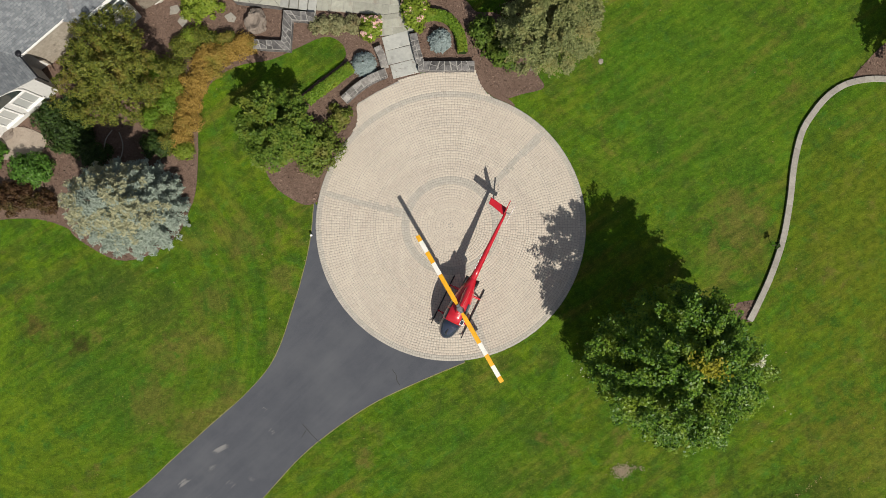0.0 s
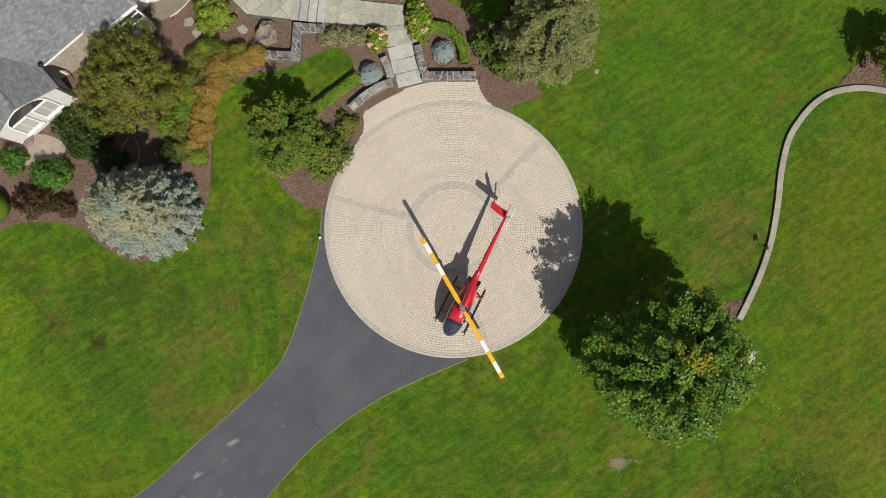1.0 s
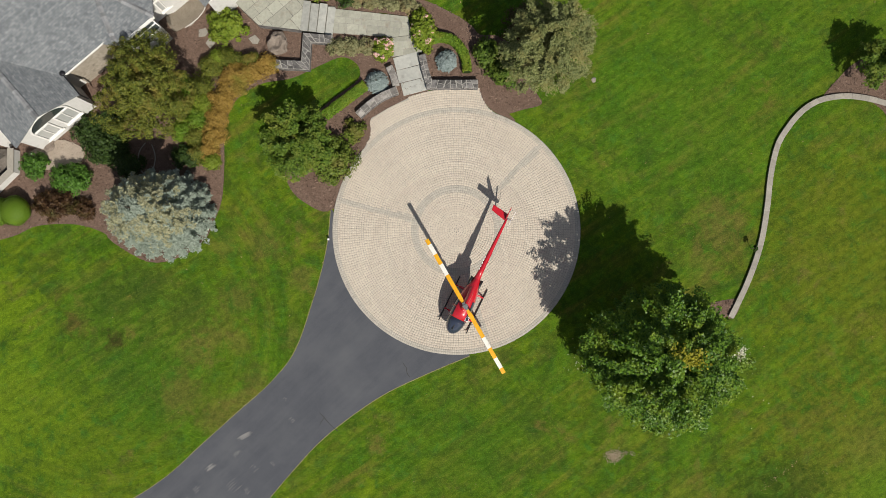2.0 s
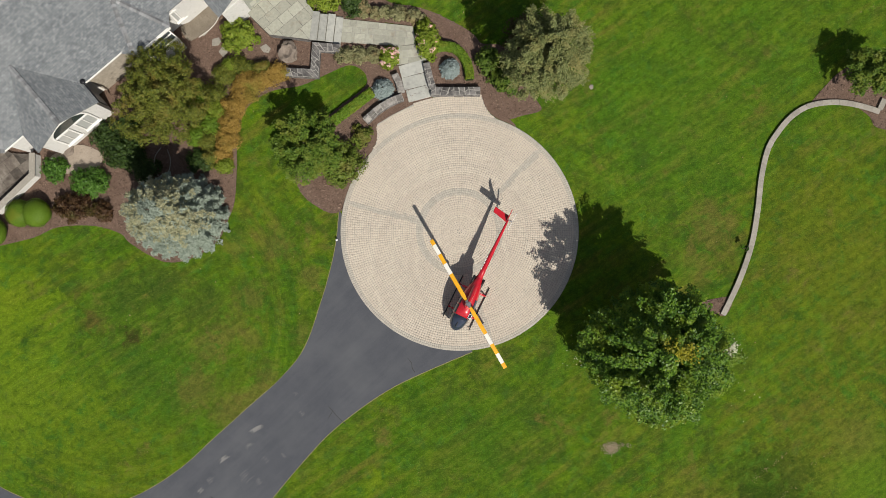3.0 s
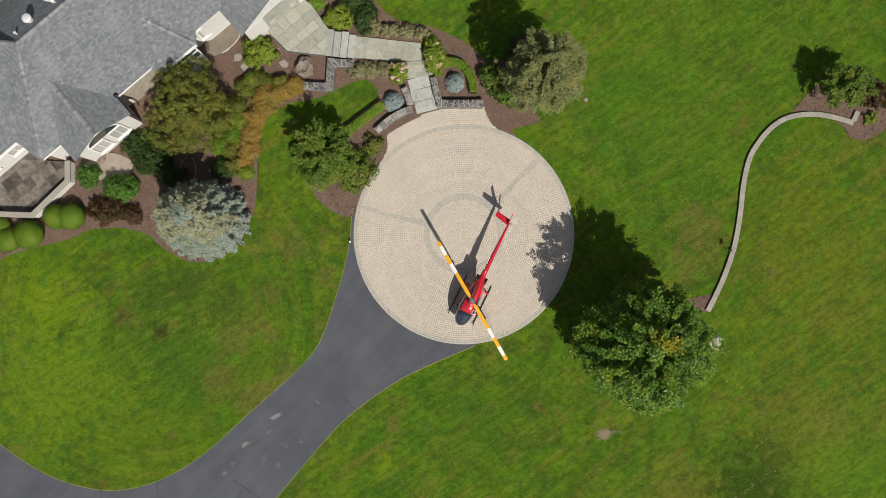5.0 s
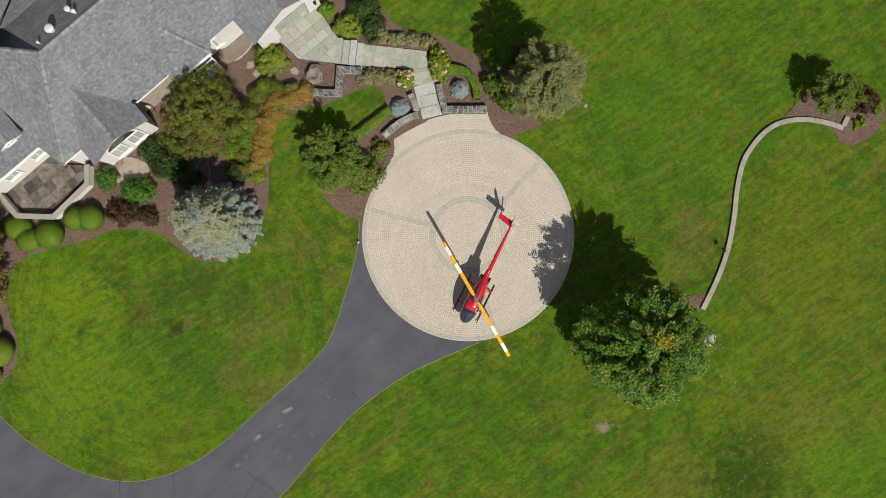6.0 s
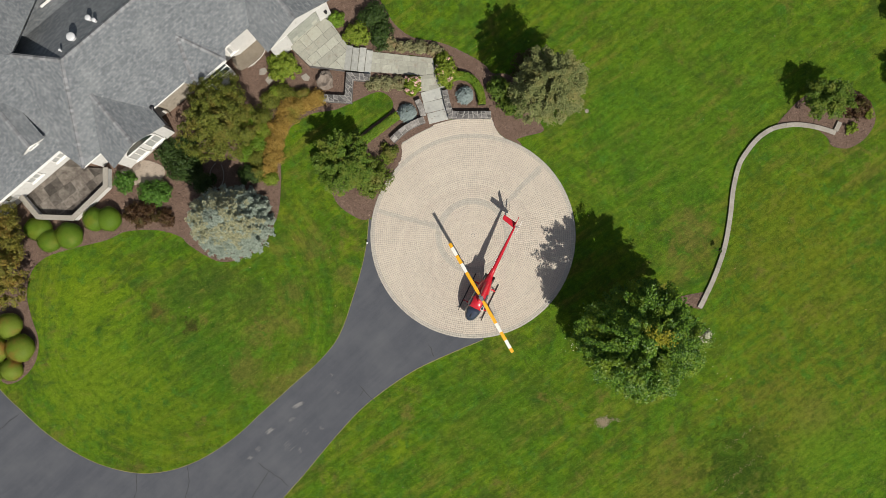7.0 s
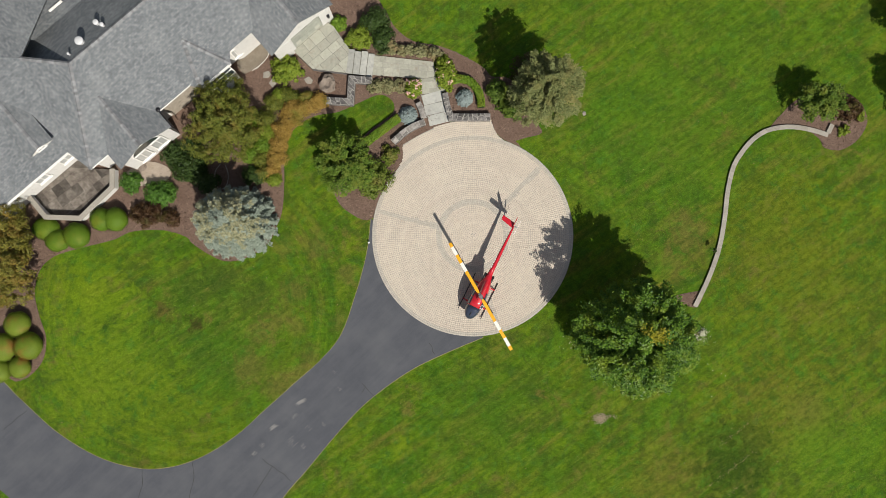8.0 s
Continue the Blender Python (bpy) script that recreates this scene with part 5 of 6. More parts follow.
def spruce(name, x, y, h, r, material, label, seed, size):
    """A conifer: a straight trunk and whorls of drooping boughs set with needle tufts."""
    rng = np.random.default_rng(seed)
    ob = thing(name, x, y, 0.0, label, "tree" if h > 2 else "shrub")
    bm = bmesh.new()
    tube(bm, [(0, 0, 0), (0, 0, h * 0.5), (0, 0, h * 0.97)], [0.05 * h * 0.5, 0.03 * h * 0.5, 0.01], 8)
    part("trunk", bm, M_BARK, ob)
    pos, out, tip = [], [], []
    big = h > 2
    tiers = 15 if big else 7
    k = 11 if big else 6
    spread = (0.06, 0.06, 0.045) if big else (0.035, 0.035, 0.03)
    for tier in range(tiers):
        f = (tier + 0.2) / tiers
        count = round((8 + 12 * (1 - f)) if big else (8 + 6 * (1 - f)))
        for i in range(count):
            a = (i + 0.5 * (tier % 2) + rng.uniform(-0.22, 0.22)) / count * math.tau
            ff = min(0.985, f + rng.uniform(-0.03, 0.03))
            z0 = h * (0.07 + 0.90 * ff)
            reach = r * (1 - ff) ** (0.34 if big else 0.6) * rng.uniform(0.88, 1.03) + 0.05
            ca, sa = math.cos(a), math.sin(a)
            warm = big and ff > 0.42 and rng.uniform() < 1.3 * ff - 0.1
            # side twigs to the left and right of the bough, shorter towards its end
            step = 0.15 if big else 0.09
            for j in range(int(reach / step) + 1):
                s = min(1.0, (j + 1) * step / reach)
                if s < (0.30 if f < 0.6 else 0.10):
                    continue
                side = (-1) ** j
                length = (0.52 * (1.0 - s) * (1.0 - 0.3 * s) * reach * 0.55 + 0.13) * rng.uniform(0.7, 1.2)
                tufts = max(2, int(length / 0.085))
                for q in range(tufts):
                    w = length * (q + 1) / tufts
                    fx, fy = reach * s + w * 0.6, side * w * 0.75
                    z = z0 - reach * 0.26 * s + 0.16 * reach * s * s - 0.10 * w
                    pos.append(rng.normal(((ca * fx - sa * fy) * (1.04 if big else 1.0), (sa * fx + ca * fy) * (0.95 if big else 1.0), z), spread, (k, 3)))
                    out.append(np.tile([ca * 0.45, sa * 0.45, 0.9], (k, 1)))
                    tip.append(np.full(k, warm and s > 0.45 and rng.uniform() < 0.8))
    pos, out, tip = np.concatenate(pos), np.concatenate(out), np.concatenate(tip)
    above = pos[:, 2] > 0.05
    co, f = leaf_cards(pos[above & ~tip], out[above & ~tip], size, 2.5, 0.5, seed)
    array_part("foliage", co, f, material, ob)
    if big:
        co, f = leaf_cards(pos[above & tip], out[above & tip], size, 2.5, 0.5, seed + 1)
        array_part("new_growth", co, f, L_SPRUCE_TIP, ob, "yellow-tinged new growth")
    return ob


leaf_tree(12.85, -5.4, 9.4, (4.0, 4.05, 4.8), 4.4, L_MAPLE, "broad green maple with a few yellowing sprays in the lawn", 31, 470, 170, 0.122, 0.56, 0.24, 12, 0.10, layered=True, low=-0.52,
          accents=((0.05, 0.55, 9.1, 1.15, L_YELLOW, "yellowing leaves"),))
leaf_tree(-21.65, 10.55, 4.6, (2.75, 3.1, 1.9), 2.5, L_OLIVE, "loose olive-brown multi-stemmed tree by the house wall", 32, 520, 80, 0.085, 0.30, 0.14, 10, 0.36, fill=0.5)
leaf_tree(-11.4, 7.55, 4.1, (2.1, 2.1, 1.5), 2.3, L_CRABTREE, "small dark green crabapple tree beside the helipad", 33, 190, 80, 0.125, 0.42, 0.12, 8, 0.2, layered=True)
leaf_tree(4.85, 13.85, 8.4, (2.5, 2.35, 3.7), 4.7, L_GREYOLIVE, "grey-olive tree with fine silvery leaves", 34, 420, 95, 0.095, 0.36, 0.15, 9, 0.16, layered=True)
leaf_tree(28.55, 15.1, 3.2, (1.6, 1.35, 1.1), 2.0, L_CRABTREE, "small green tree in the mulch island", 35, 120, 80, 0.12, 0.36, 0.09, 8, 0.22, layered=True)
leaf_tree(37.9, 15.0, 5.4, (1.7, 1.7, 1.8), 3.4, L_CRAB, "green lawn tree near the garden wall", 36, 120, 60, 0.16, 0.45, 0.13, 7, layered=True)
leaf_tree(38.0, 21.3, 6.0, (2.2, 2.2, 2.2), 3.6, L_CRAB, "green lawn tree beyond the mulch island", 37, 120, 50, 0.19, 0.5, 0.13, 7)
leaf_tree(-39.2, -1.6, 4.0, (2.0, 4.2, 1.9), 2.1, L_RUST, "loose yellow-brown shrub tree at the bed's corner", 38, 330, 80, 0.105, 0.38, 0.10, 9, 0.25)
spruce("blue_spruce", -20.5, 2.25, 6.6, 3.35, L_SPRUCE, "broad silvery blue spruce in the mulch bed", 41, 0.072)
spruce("dwarf_spruce", -6.45, 12.45, 0.9, 0.74, L_SPRUCE_DK, "dwarf blue spruce, a low round tuft by the steps", 42, 0.085)
spruce("dwarf_spruce", -1.60, 14.25, 0.9, 0.68, L_SPRUCE_DK, "dwarf blue spruce, a low round tuft by the clipped hedge", 43, 0.085)


# ---- shrubs ----
def shrub(name, x, y, rx, ry, h, material, label, seed, leaves=2400, size=0.11, loose=0.25, clump=0.28, rz=0.0, flowers=None, category="shrub"):
    """A shrub: stems under a mound of leaf clumps, with flower heads where it has them."""
    ob = thing(name, x, y, 0.0, label, category, rz=rz)
    bm = bmesh.new()
    rnd = random.Random(seed)
    for i in range(5):
        a = i * 1.3 + rnd.uniform(0, 0.5)
        tube(bm, [(0.05 * math.cos(a), 0.05 * math.sin(a), 0.0), (rx * 0.25 * math.cos(a), ry * 0.25 * math.sin(a), h * 0.4), (rx * 0.5 * math.cos(a), ry * 0.5 * math.sin(a), h * 0.7)], [0.03, 0.02, 0.008], 5)
    part("stems", bm, M_BARK, ob)
    n_c = max(10, leaves // 40)
    crown(ob, material, (0, 0, h * 0.30), (rx * 0.88, ry * 0.88, h * 0.62), n_c, 40, size, clump, seed, -0.25, loose, "foliage", fill=0.25)
    crown(ob, material, (0, 0, h * 0.22), (rx * 0.6, ry * 0.6, h * 0.5), n_c // 2, 34, size * 1.3, clump, seed + 1, -0.2, 0.1, "inner_foliage", fill=0.3)
    if flowers:
        mt, k, lab = flowers
        for i in range(k):
            a, q = rnd.uniform(0, math.tau), math.sqrt(rnd.uniform(0.05, 1.0))
            crown(ob, mt, (rx * q * 0.95 * math.cos(a), ry * q * 0.95 * math.sin(a), h * (0.98 - 0.45 * q * q)), (0.15, 0.15, 0.12), 7, 14, 0.085, 0.06, seed + 20 + i, -0.5, 0.1, "flower_head", label=lab)
    return ob


def clipped_ball(x, y, r, h, material, label, seed, squash=1.0, group="clipped box balls"):
    """A shrub clipped to a dense dome of tiny leaves."""
    rng = np.random.default_rng(seed)
    ob = tagged(thing("box_ball", x, y, 0.0, label, "clipped shrub"), group=group)
    bm = bmesh.new()
    bmesh.ops.create_uvsphere(bm, u_segments=20, v_segments=12, radius=1.0, matrix=Matrix.Translation((0, 0, h * 0.46)) @ Matrix.Diagonal((r * 0.93, r * 0.93 * squash, h * 0.46, 1)))
    part("inner_foliage", bm, material, ob)
    n = int(11000 * (r / 1.2) ** 2) + 1200
    d = dome_points(n, rng, -0.75)
    wob = 1 + 0.03 * np.sin(6 * d[:, 0] + 5 * d[:, 1] + seed) + rng.normal(0, 0.010, len(d))
    pos = d * wob[:, None] * np.array([r, r * squash, h * 0.5]) + np.array([0, 0, h * 0.5])
    co, f = leaf_cards(pos, d, 0.042, 1.3, 0.16, seed)
    array_part("foliage", co, f, material, ob)
    return ob


for i, (x, y, r, h, sq) in enumerate(((-31.05, 1.98, 1.05, 1.35, 1.0), (-32.25, 1.9, 1.0, 1.3, 1.0), (-34.3, 0.4, 1.15, 1.3, 0.98), (-35.95, -0.1, 1.02, 1.2, 0.95), (-37.01, 0.85, 1.15, 1.1, 0.85))):
    clipped_ball(x, y, r, h, L_BOX, "smooth clipped light green box ball by the terrace", 60 + i, sq)
for i, (x, y, r, h) in enumerate(((-38.85, -7.45, 1.1, 1.2), (-37.75, -9.25, 1.2, 1.35), (-39.95, -9.5, 1.2, 1.3), (-38.4, -11.1, 0.95, 1.1), (-40.1, -11.5, 1.0, 1.1))):
    clipped_ball(x, y, r, h, L_BOXRED, "clipped green box ball with rusty turning patches", 70 + i, 1.0, "turning box balls")

shrub("round_shrub", -30.05, 5.25, 0.95, 0.95, 1.2, L_GLOSSY, "round glossy green shrub beside the gravel", 81, 2600, 0.10, 0.06, 0.2)
shrub("round_shrub", -27.4, 4.45, 1.45, 1.15, 1.3, L_GLOSSY, "wide round glossy green shrub", 82, 4200, 0.10, 0.06, 0.22)
shrub("barberry", -28.6, 2.6, 1.35, 1.15, 1.0, L_PURPLE, "dark purple-red barberry shrub", 83, 3000, 0.10, 0.2, 0.25)
shrub("barberry", -26.5, 2.4, 0.8, 0.75, 0.8, L_PURPLE, "small dark purple-red barberry shrub", 84, 1400, 0.10, 0.2, 0.22)
shrub("yew", -25.1, 6.8, 1.5, 1.3, 1.1, L_DARK, "dark yew in the shade of the olive tree", 85, 4200, 0.11, 0.15, 0.3)
shrub("yew", -23.4, 5.6, 1.1, 0.9, 1.2, L_DARK, "low dark yew between the olive tree and the spruce", 96, 1800, 0.11, 0.2, 0.28)
shrub("ivy", -26.5, 8.0, 1.1, 1.2, 0.7, L_DARK, "dark green ivy spread below the gable window", 97, 2200, 0.11, 0.25, 0.25)
shrub("yew", -19.5, 6.4, 1.1, 0.8, 0.9, L_DARK, "low dark yew behind the spruce", 98, 1800, 0.11, 0.2, 0.26)
shrub("spiraea", -24.8, 8.7, 0.9, 1.0, 1.0, L_DARK, "low dark green shrub under the gable window", 86, 1600, 0.11, 0.2, 0.25)
shrub("spiraea", -17.15, 15.75, 1.35, 1.3, 1.5, L_LIME, "yellow-green shrub beside the porch", 87, 3200, 0.13, 0.2, 0.3)
shrub("spiraea", -12.85, 20.1, 0.75, 0.7, 0.9, L_BOX, "small round green shrub at the porch door", 88, 1600, 0.10, 0.1, 0.2)
shrub("spiraea", -11.05, 18.9, 1.15, 1.05, 1.1, L_LIME, "yellow-green variegated shrub by the walk", 89, 2600, 0.12, 0.2, 0.26)
shrub("juniper", -9.75, 20.4, 1.3, 1.2, 1.4, L_DARK, "spreading dark juniper at the bed's edge", 90, 3200, 0.11, 0.2, 0.3)
shrub("juniper", -9.0, 18.95, 0.95, 1.3, 1.2, L_DARK, "spreading dark juniper beside the walk", 91, 2600, 0.11, 0.2, 0.28)
shrub("hydrangea", -3.35, 16.3, 0.8, 1.45, 1.0, L_LIME, "bright green hydrangea with pink flower heads", 92, 3400, 0.15, 0.12, 0.28, 8, (L_PINK, 9, "pink flower head"))
shrub("hydrangea", -6.15, 14.85, 0.75, 0.8, 0.9, L_LIME, "green hydrangea thick with pale pink flower heads", 93, 1800, 0.14, 0.12, 0.24, 0, (L_PINK, 14, "pale pink flower head"))
for i, (x, y, rx, lab) in enumerate(((-8.3, 18.3, 0.8, "sage-green variegated low shrub along the walk"), (-6.9, 18.15, 0.9, "sage-green variegated low shrub along the walk"), (-5.6, 18.1, 0.8, "sage-green variegated low shrub along the walk"),
                                     (-4.4, 17.95, 0.75, "sage-green variegated low shrub along the walk"))):
    tagged(shrub("euonymus", x, y, rx, 0.55, 0.7, L_SAGE, lab, 100 + i, 1300, 0.10, 0.15, 0.2), group="euonymus row")
for i, (x, y, rx) in enumerate(((-9.3, 14.85, 0.75), (-8.2, 14.9, 0.75), (-7.3, 14.95, 0.6))):
    tagged(shrub("euonymus", x, y, rx, 0.62, 0.65, L_SAGE, "sage and russet low shrub below the walk", 110 + i, 1200, 0.10, 0.15, 0.2), group="russet row")
shrub("viburnum", -9.2, 6.8, 1.6, 1.8, 1.5, L_VIB, "light green spreading shrub beside the helipad", 120, 4600, 0.12, 0.25, 0.32)
shrub("viburnum", -7.8, 8.95, 0.7, 0.9, 0.7, L_VIB, "low light green shrub at the wall's end", 121, 1500, 0.11, 0.3, 0.25)
# added shrub: its brown leaves imitate the grey-olive tree's shaded north-west side
shrub("crown_shade_shrub", 4.1, 16.5, 1.9, 1.3, 3.0, L_CROWN_SHADE, "tall brown-leaved shrub added as the shaded side of the grey-olive tree", 124, 5200, 0.11, 0.3, 0.35)
shrub("rhododendron", 2.6, 13.6, 1.05, 1.2, 1.2, L_CRAB, "dark green shrub below the grey-olive tree", 122, 2400, 0.14, 0.25, 0.3)
shrub("rhododendron", 1.2, 14.9, 0.9, 1.0, 1.2, L_CRAB, "dark green shrub in the tree's shade", 123, 2000, 0.14, 0.25, 0.3)
# rust-coloured and green drifts along the bed
for i, (x, y, rx, ry, mt, lab) in enumerate((
        (-14.19, 13.37, 0.75, 0.6, L_ORANGE, "rust-orange feathery low shrub along the lawn's edge"),
        (-14.99, 12.88, 0.95, 0.75, L_ORANGE, "rust-orange feathery low shrub along the lawn's edge"),
        (-15.85, 12.39, 1.0, 0.85, L_ORANGE, "rust-orange feathery low shrub along the lawn's edge"),
        (-16.68, 11.61, 1.0, 0.9, L_ORANGE, "rust-orange feathery low shrub along the lawn's edge"),
        (-17.25, 10.54, 0.85, 0.9, L_ORANGE, "rust-orange feathery low shrub along the lawn's edge"),
        (-17.62, 9.44, 0.85, 0.95, L_ORANGE, "rust-orange feathery low shrub along the lawn's edge"),
        (-17.69, 8.15, 0.85, 0.95, L_ORANGE, "rust-orange feathery low shrub along the lawn's edge"),
        (-17.96, 6.96, 0.8, 0.8, L_ORANGE, "rust-orange feathery low shrub along the lawn's edge"),
        (-16.54, 12.46, 0.8, 0.7, L_ORANGE, "rust-orange feathery low shrub along the lawn's edge"),
        (-18.14, 12.91, 0.8, 0.8, L_OLIVE, "olive-green low shrub in the drift"),
        (-18.83, 11.45, 0.8, 0.9, L_OLIVE, "olive-green low shrub by the rust drift"),
        (-18.65, 10.22, 0.7, 0.8, L_LIME, "yellow-green low shrub in the drift"),
        (-18.97, 9.07, 0.75, 0.9, L_BOX, "green low shrub in the drift"),
        (-19.09, 7.88, 0.75, 0.8, L_OLIVE, "olive low shrub in the drift"),
        (-17.0, 13.62, 0.9, 0.6, L_OLIVE, "olive-green low shrub behind the rust drift"),
        (-18.72, 6.67, 0.7, 0.6, L_OLIVE, "olive low shrub along the lawn's edge"),
        (-20.09, 11.28, 0.7, 0.9, L_BOX, "green low shrub under the tree"),
        (-17.69, 13.63, 0.5, 0.4, L_LIME, "small lime-green plant in the mulch"),
        (-17.72, 6.19, 0.55, 0.5, L_LIME, "lime-green low shrub beside the spruce"),
        (-15.42, 13.51, 0.6, 0.4, L_OLIVE, "olive low shrub behind the rust drift"),
        (-19.9, 9.7, 0.8, 0.9, L_OLIVE, "olive low shrub under the tree"),
        (-20.0, 8.3, 0.7, 0.8, L_BOX, "green low shrub under the tree's edge"))):
    shrub("spiraea", x, y, rx, ry, 0.85, mt, lab, 130 + i, 3000, 0.075, 0.25, 0.25)
shrub("perennial", 19.75, -5.3, 0.45, 0.6, 0.55, L_SAGE, "pale shrub with small white flowers beside the maple", 150, 800, 0.10, 0.3, 0.2, 0, (L_WHITE, 22, "small white flower"))
shrub("perennial", 31.6, 13.2, 0.5, 0.6, 0.5, L_LIME, "small yellow-green plant in the mulch island", 151, 500, 0.10, 0.3, 0.16)
shrub("perennial", 33.0, 14.6, 0.45, 0.7, 0.5, L_LIME, "small yellow-green plant at the island's edge", 152, 500, 0.10, 0.3, 0.16)
shrub("barberry", 31.7, 14.9, 1.5, 1.2, 0.8, L_PURPLE, "dark reddish low shrub in the mulch island", 153, 2600, 0.10, 0.25, 0.22)


def hedge(pts, width, h, label, seed, material=L_BOX):
    """A low clipped hedge along a line: a dense core and tiny leaves over its top and sides."""
    rng = np.random.default_rng(seed)
    ob = thing("hedge", 0, 0, 0, label, "hedge")
    line = resample(pts, 0.1)
    bm = bmesh.new()
    rows = []
    for i, (x, y) in enumerate(line):
        a, b = line[max(i - 1, 0)], line[min(i + 1, len(line) - 1)]
        t = Vector((b[0] - a[0], b[1] - a[1])).normalized()
        nn = Vector((-t.y, t.x)) * (width / 2 - 0.05)
        rows.append([bm.verts.new((x + nn.x * s, y + nn.y * s, z)) for s, z in ((1, 0.0), (1, h - 0.12), (0.7, h - 0.04), (-0.7, h - 0.04), (-1, h - 0.12), (-1, 0.0))])
    for r, q in zip(rows, rows[1:]):
        for k in range(5):
            bm.faces.new((r[k], q[k], q[k + 1], r[k + 1]))
    bm.faces.new(rows[0])
    bm.faces.new(rows[-1][::-1])
    part("inner_foliage", bm, L_DARK, ob)
    n = int(len(line) * 0.1 * 1100)
    i = rng.integers(0, len(line) - 1, n)
    L = np.array(line)
    t = L[i + 1] - L[i]
    t /= np.linalg.norm(t, axis=1)[:, None]
    nn = np.stack([-t[:, 1], t[:, 0]], 1)
    s = rng.uniform(-1, 1, n)
    on_side = rng.uniform(0, 1, n) < 0.35
    s = np.where(on_side, np.sign(s), s)
    z = np.where(on_side, rng.uniform(0.05, h, n), h + rng.normal(0, 0.02, n) - 0.08 * s ** 4)
    xy = L[i] + nn * (s * width / 2 + rng.normal(0, 0.02, n))[:, None] + t * rng.uniform(-0.06, 0.1, n)[:, None]
    out = np.concatenate([nn * np.where(on_side, np.sign(s), s * 0.4)[:, None], np.where(on_side, 0.2, 1.0)[:, None]], 1)
    co, f = leaf_cards(np.concatenate([xy, z[:, None]], 1), out, 0.09, 1.3, 0.5, seed)
    array_part("foliage", co, f, material, ob)


hedge(curve_pts([(-9.95, 9.85), (-8.6, 11.0), (-7.2, 12.2)], 6), 0.62, 0.55, "straight clipped bright green box hedge", 160)
hedge(curve_pts([(-2.6, 15.75), (-1.9, 15.85), (-1.1, 15.6), (-0.5, 14.95), (-0.2, 14.2), (-0.08, 13.4)], 6), 0.58, 0.55, "curved clipped bright green box hedge", 161)


# ---- small things in the garden ----
def boulder(x, y, r, h, label, seed, hollow=0.0, mt=None):
    rnd = random.Random(seed)
    bm = bmesh.new()
    bmesh.ops.create_icosphere(bm, subdivisions=4, radius=1.0)
    off = Vector((rnd.uniform(0, 9), rnd.uniform(0, 9), rnd.uniform(0, 9)))
    for v in bm.verts:
        d = v.co.normalized()
        k = 1 + 0.42 * noise.noise(d * 1.5 + off) + 0.16 * abs(noise.noise(d * 3.2 + off)) + 0.06 * noise.noise(d * 8 + off)
        q = math.hypot(d.x, d.y)
        v.co = Vector((d.x * r * k * 0.86, d.y * r * k * 1.04, h * 0.35 + d.z * h * 0.65 * k))
        if hollow and d.z > 0.3 and q < 0.62:
            v.co.z -= hollow * (1 - (q / 0.62) ** 2)
        v.co.z = max(v.co.z, -0.05)
    ob = part("boulder", bm, mt or M_BOULDER)
    ob.matrix_basis = pose(x, y, 0.02)
    for p in ob.data.polygons:
        p.use_smooth = False
    return tagged(ob, label, "boulder")


boulder(-13.6, 14.75, 0.74, 0.75, "weathered boulder with a hollowed top", 3, 0.3)
boulder(8.95, 13.45, 0.17, 0.06, "small pale stone lying in the lawn", 4, 0.0, M_FIELD)
boulder(-29.4, 6.9, 0.5, 0.4, "brown boulder at the gravel's edge", 5)
boulder(4.45, 12.75, 0.16, 0.2, "dark stone at the mulch edge", 6)
for i, (x, y, a) in enumerate(((-19.05, 15.4, 20), (-18.45, 14.7, 60), (-15.35, 15.1, -40), (-20.1, 16.1, 10))):
    b = piece_mesh([(-0.36, -0.22), (0.1, -0.3), (0.4, -0.08), (0.3, 0.26), (-0.2, 0.28)], 0.0, 0.07, 0.015)
    ob = part("stepping_stone", b, M_CAP)
    ob.matrix_basis = pose(x, y, 0.0, 0, 0, a)
    tagged(ob, "flat pale stepping stone in the mulch", "stepping stone", "stepping stones")
# curved edging by the porch bay and in the shade of the tree
for pts, lab in ((EDGE_BAY, "thin pale curved edging strip round the stone bay"),
                 (((-22.55, 7.3), (-22.95, 6.6), (-22.9, 5.6), (-22.4, 5.1), (-21.9, 5.5), (-21.8, 6.4), (-22.1, 7.2)), "thin grey loop of edging in the shaded mulch")):
    line = curve_pts(pts, 8)
    bm = bmesh.new()
    tube(bm, [(x, y, 0.12) for x, y in line], [0.035] * len(line), 6)
    tagged(part("edging", bm, M_MORTAR if "pale" in lab else M_CAP), lab, "garden edging")
# white marker at the pad's edge
ob = thing("marker_light", -9.22, 1.15, 0.0, "small white marker light at the helipad's edge", "light")
bm = bmesh.new()
bmesh.ops.create_cone(bm, cap_ends=True, segments=12, radius1=0.07, radius2=0.05, depth=0.22, matrix=Matrix.Translation((0, 0, 0.12)))
part("post", bm, M_METAL_DARK, ob)
bm = bmesh.new()
bmesh.ops.create_uvsphere(bm, u_segments=12, v_segments=8, radius=0.09, matrix=Matrix.Translation((0, 0, 0.27)))
part("lens", bm, M_TRIM, ob)
ob = thing("garden_stake", 20.55, 2.05, 0.0, "thin dark plant stake with a wilted sprig by the wall", "stake")
bm = bmesh.new()
tube(bm, [(0, 0, 0), (0.02, 0.0, 0.5), (0.0, 0.03, 0.9)], [0.02, 0.02, 0.012], 6)
part("rod", bm, M_BARK, ob)
crown(ob, L_DARK, (0, 0, 0.7), (0.16, 0.16, 0.25), 10, 14, 0.09, 0.08, 9, -0.6, 0.3, "sprig")


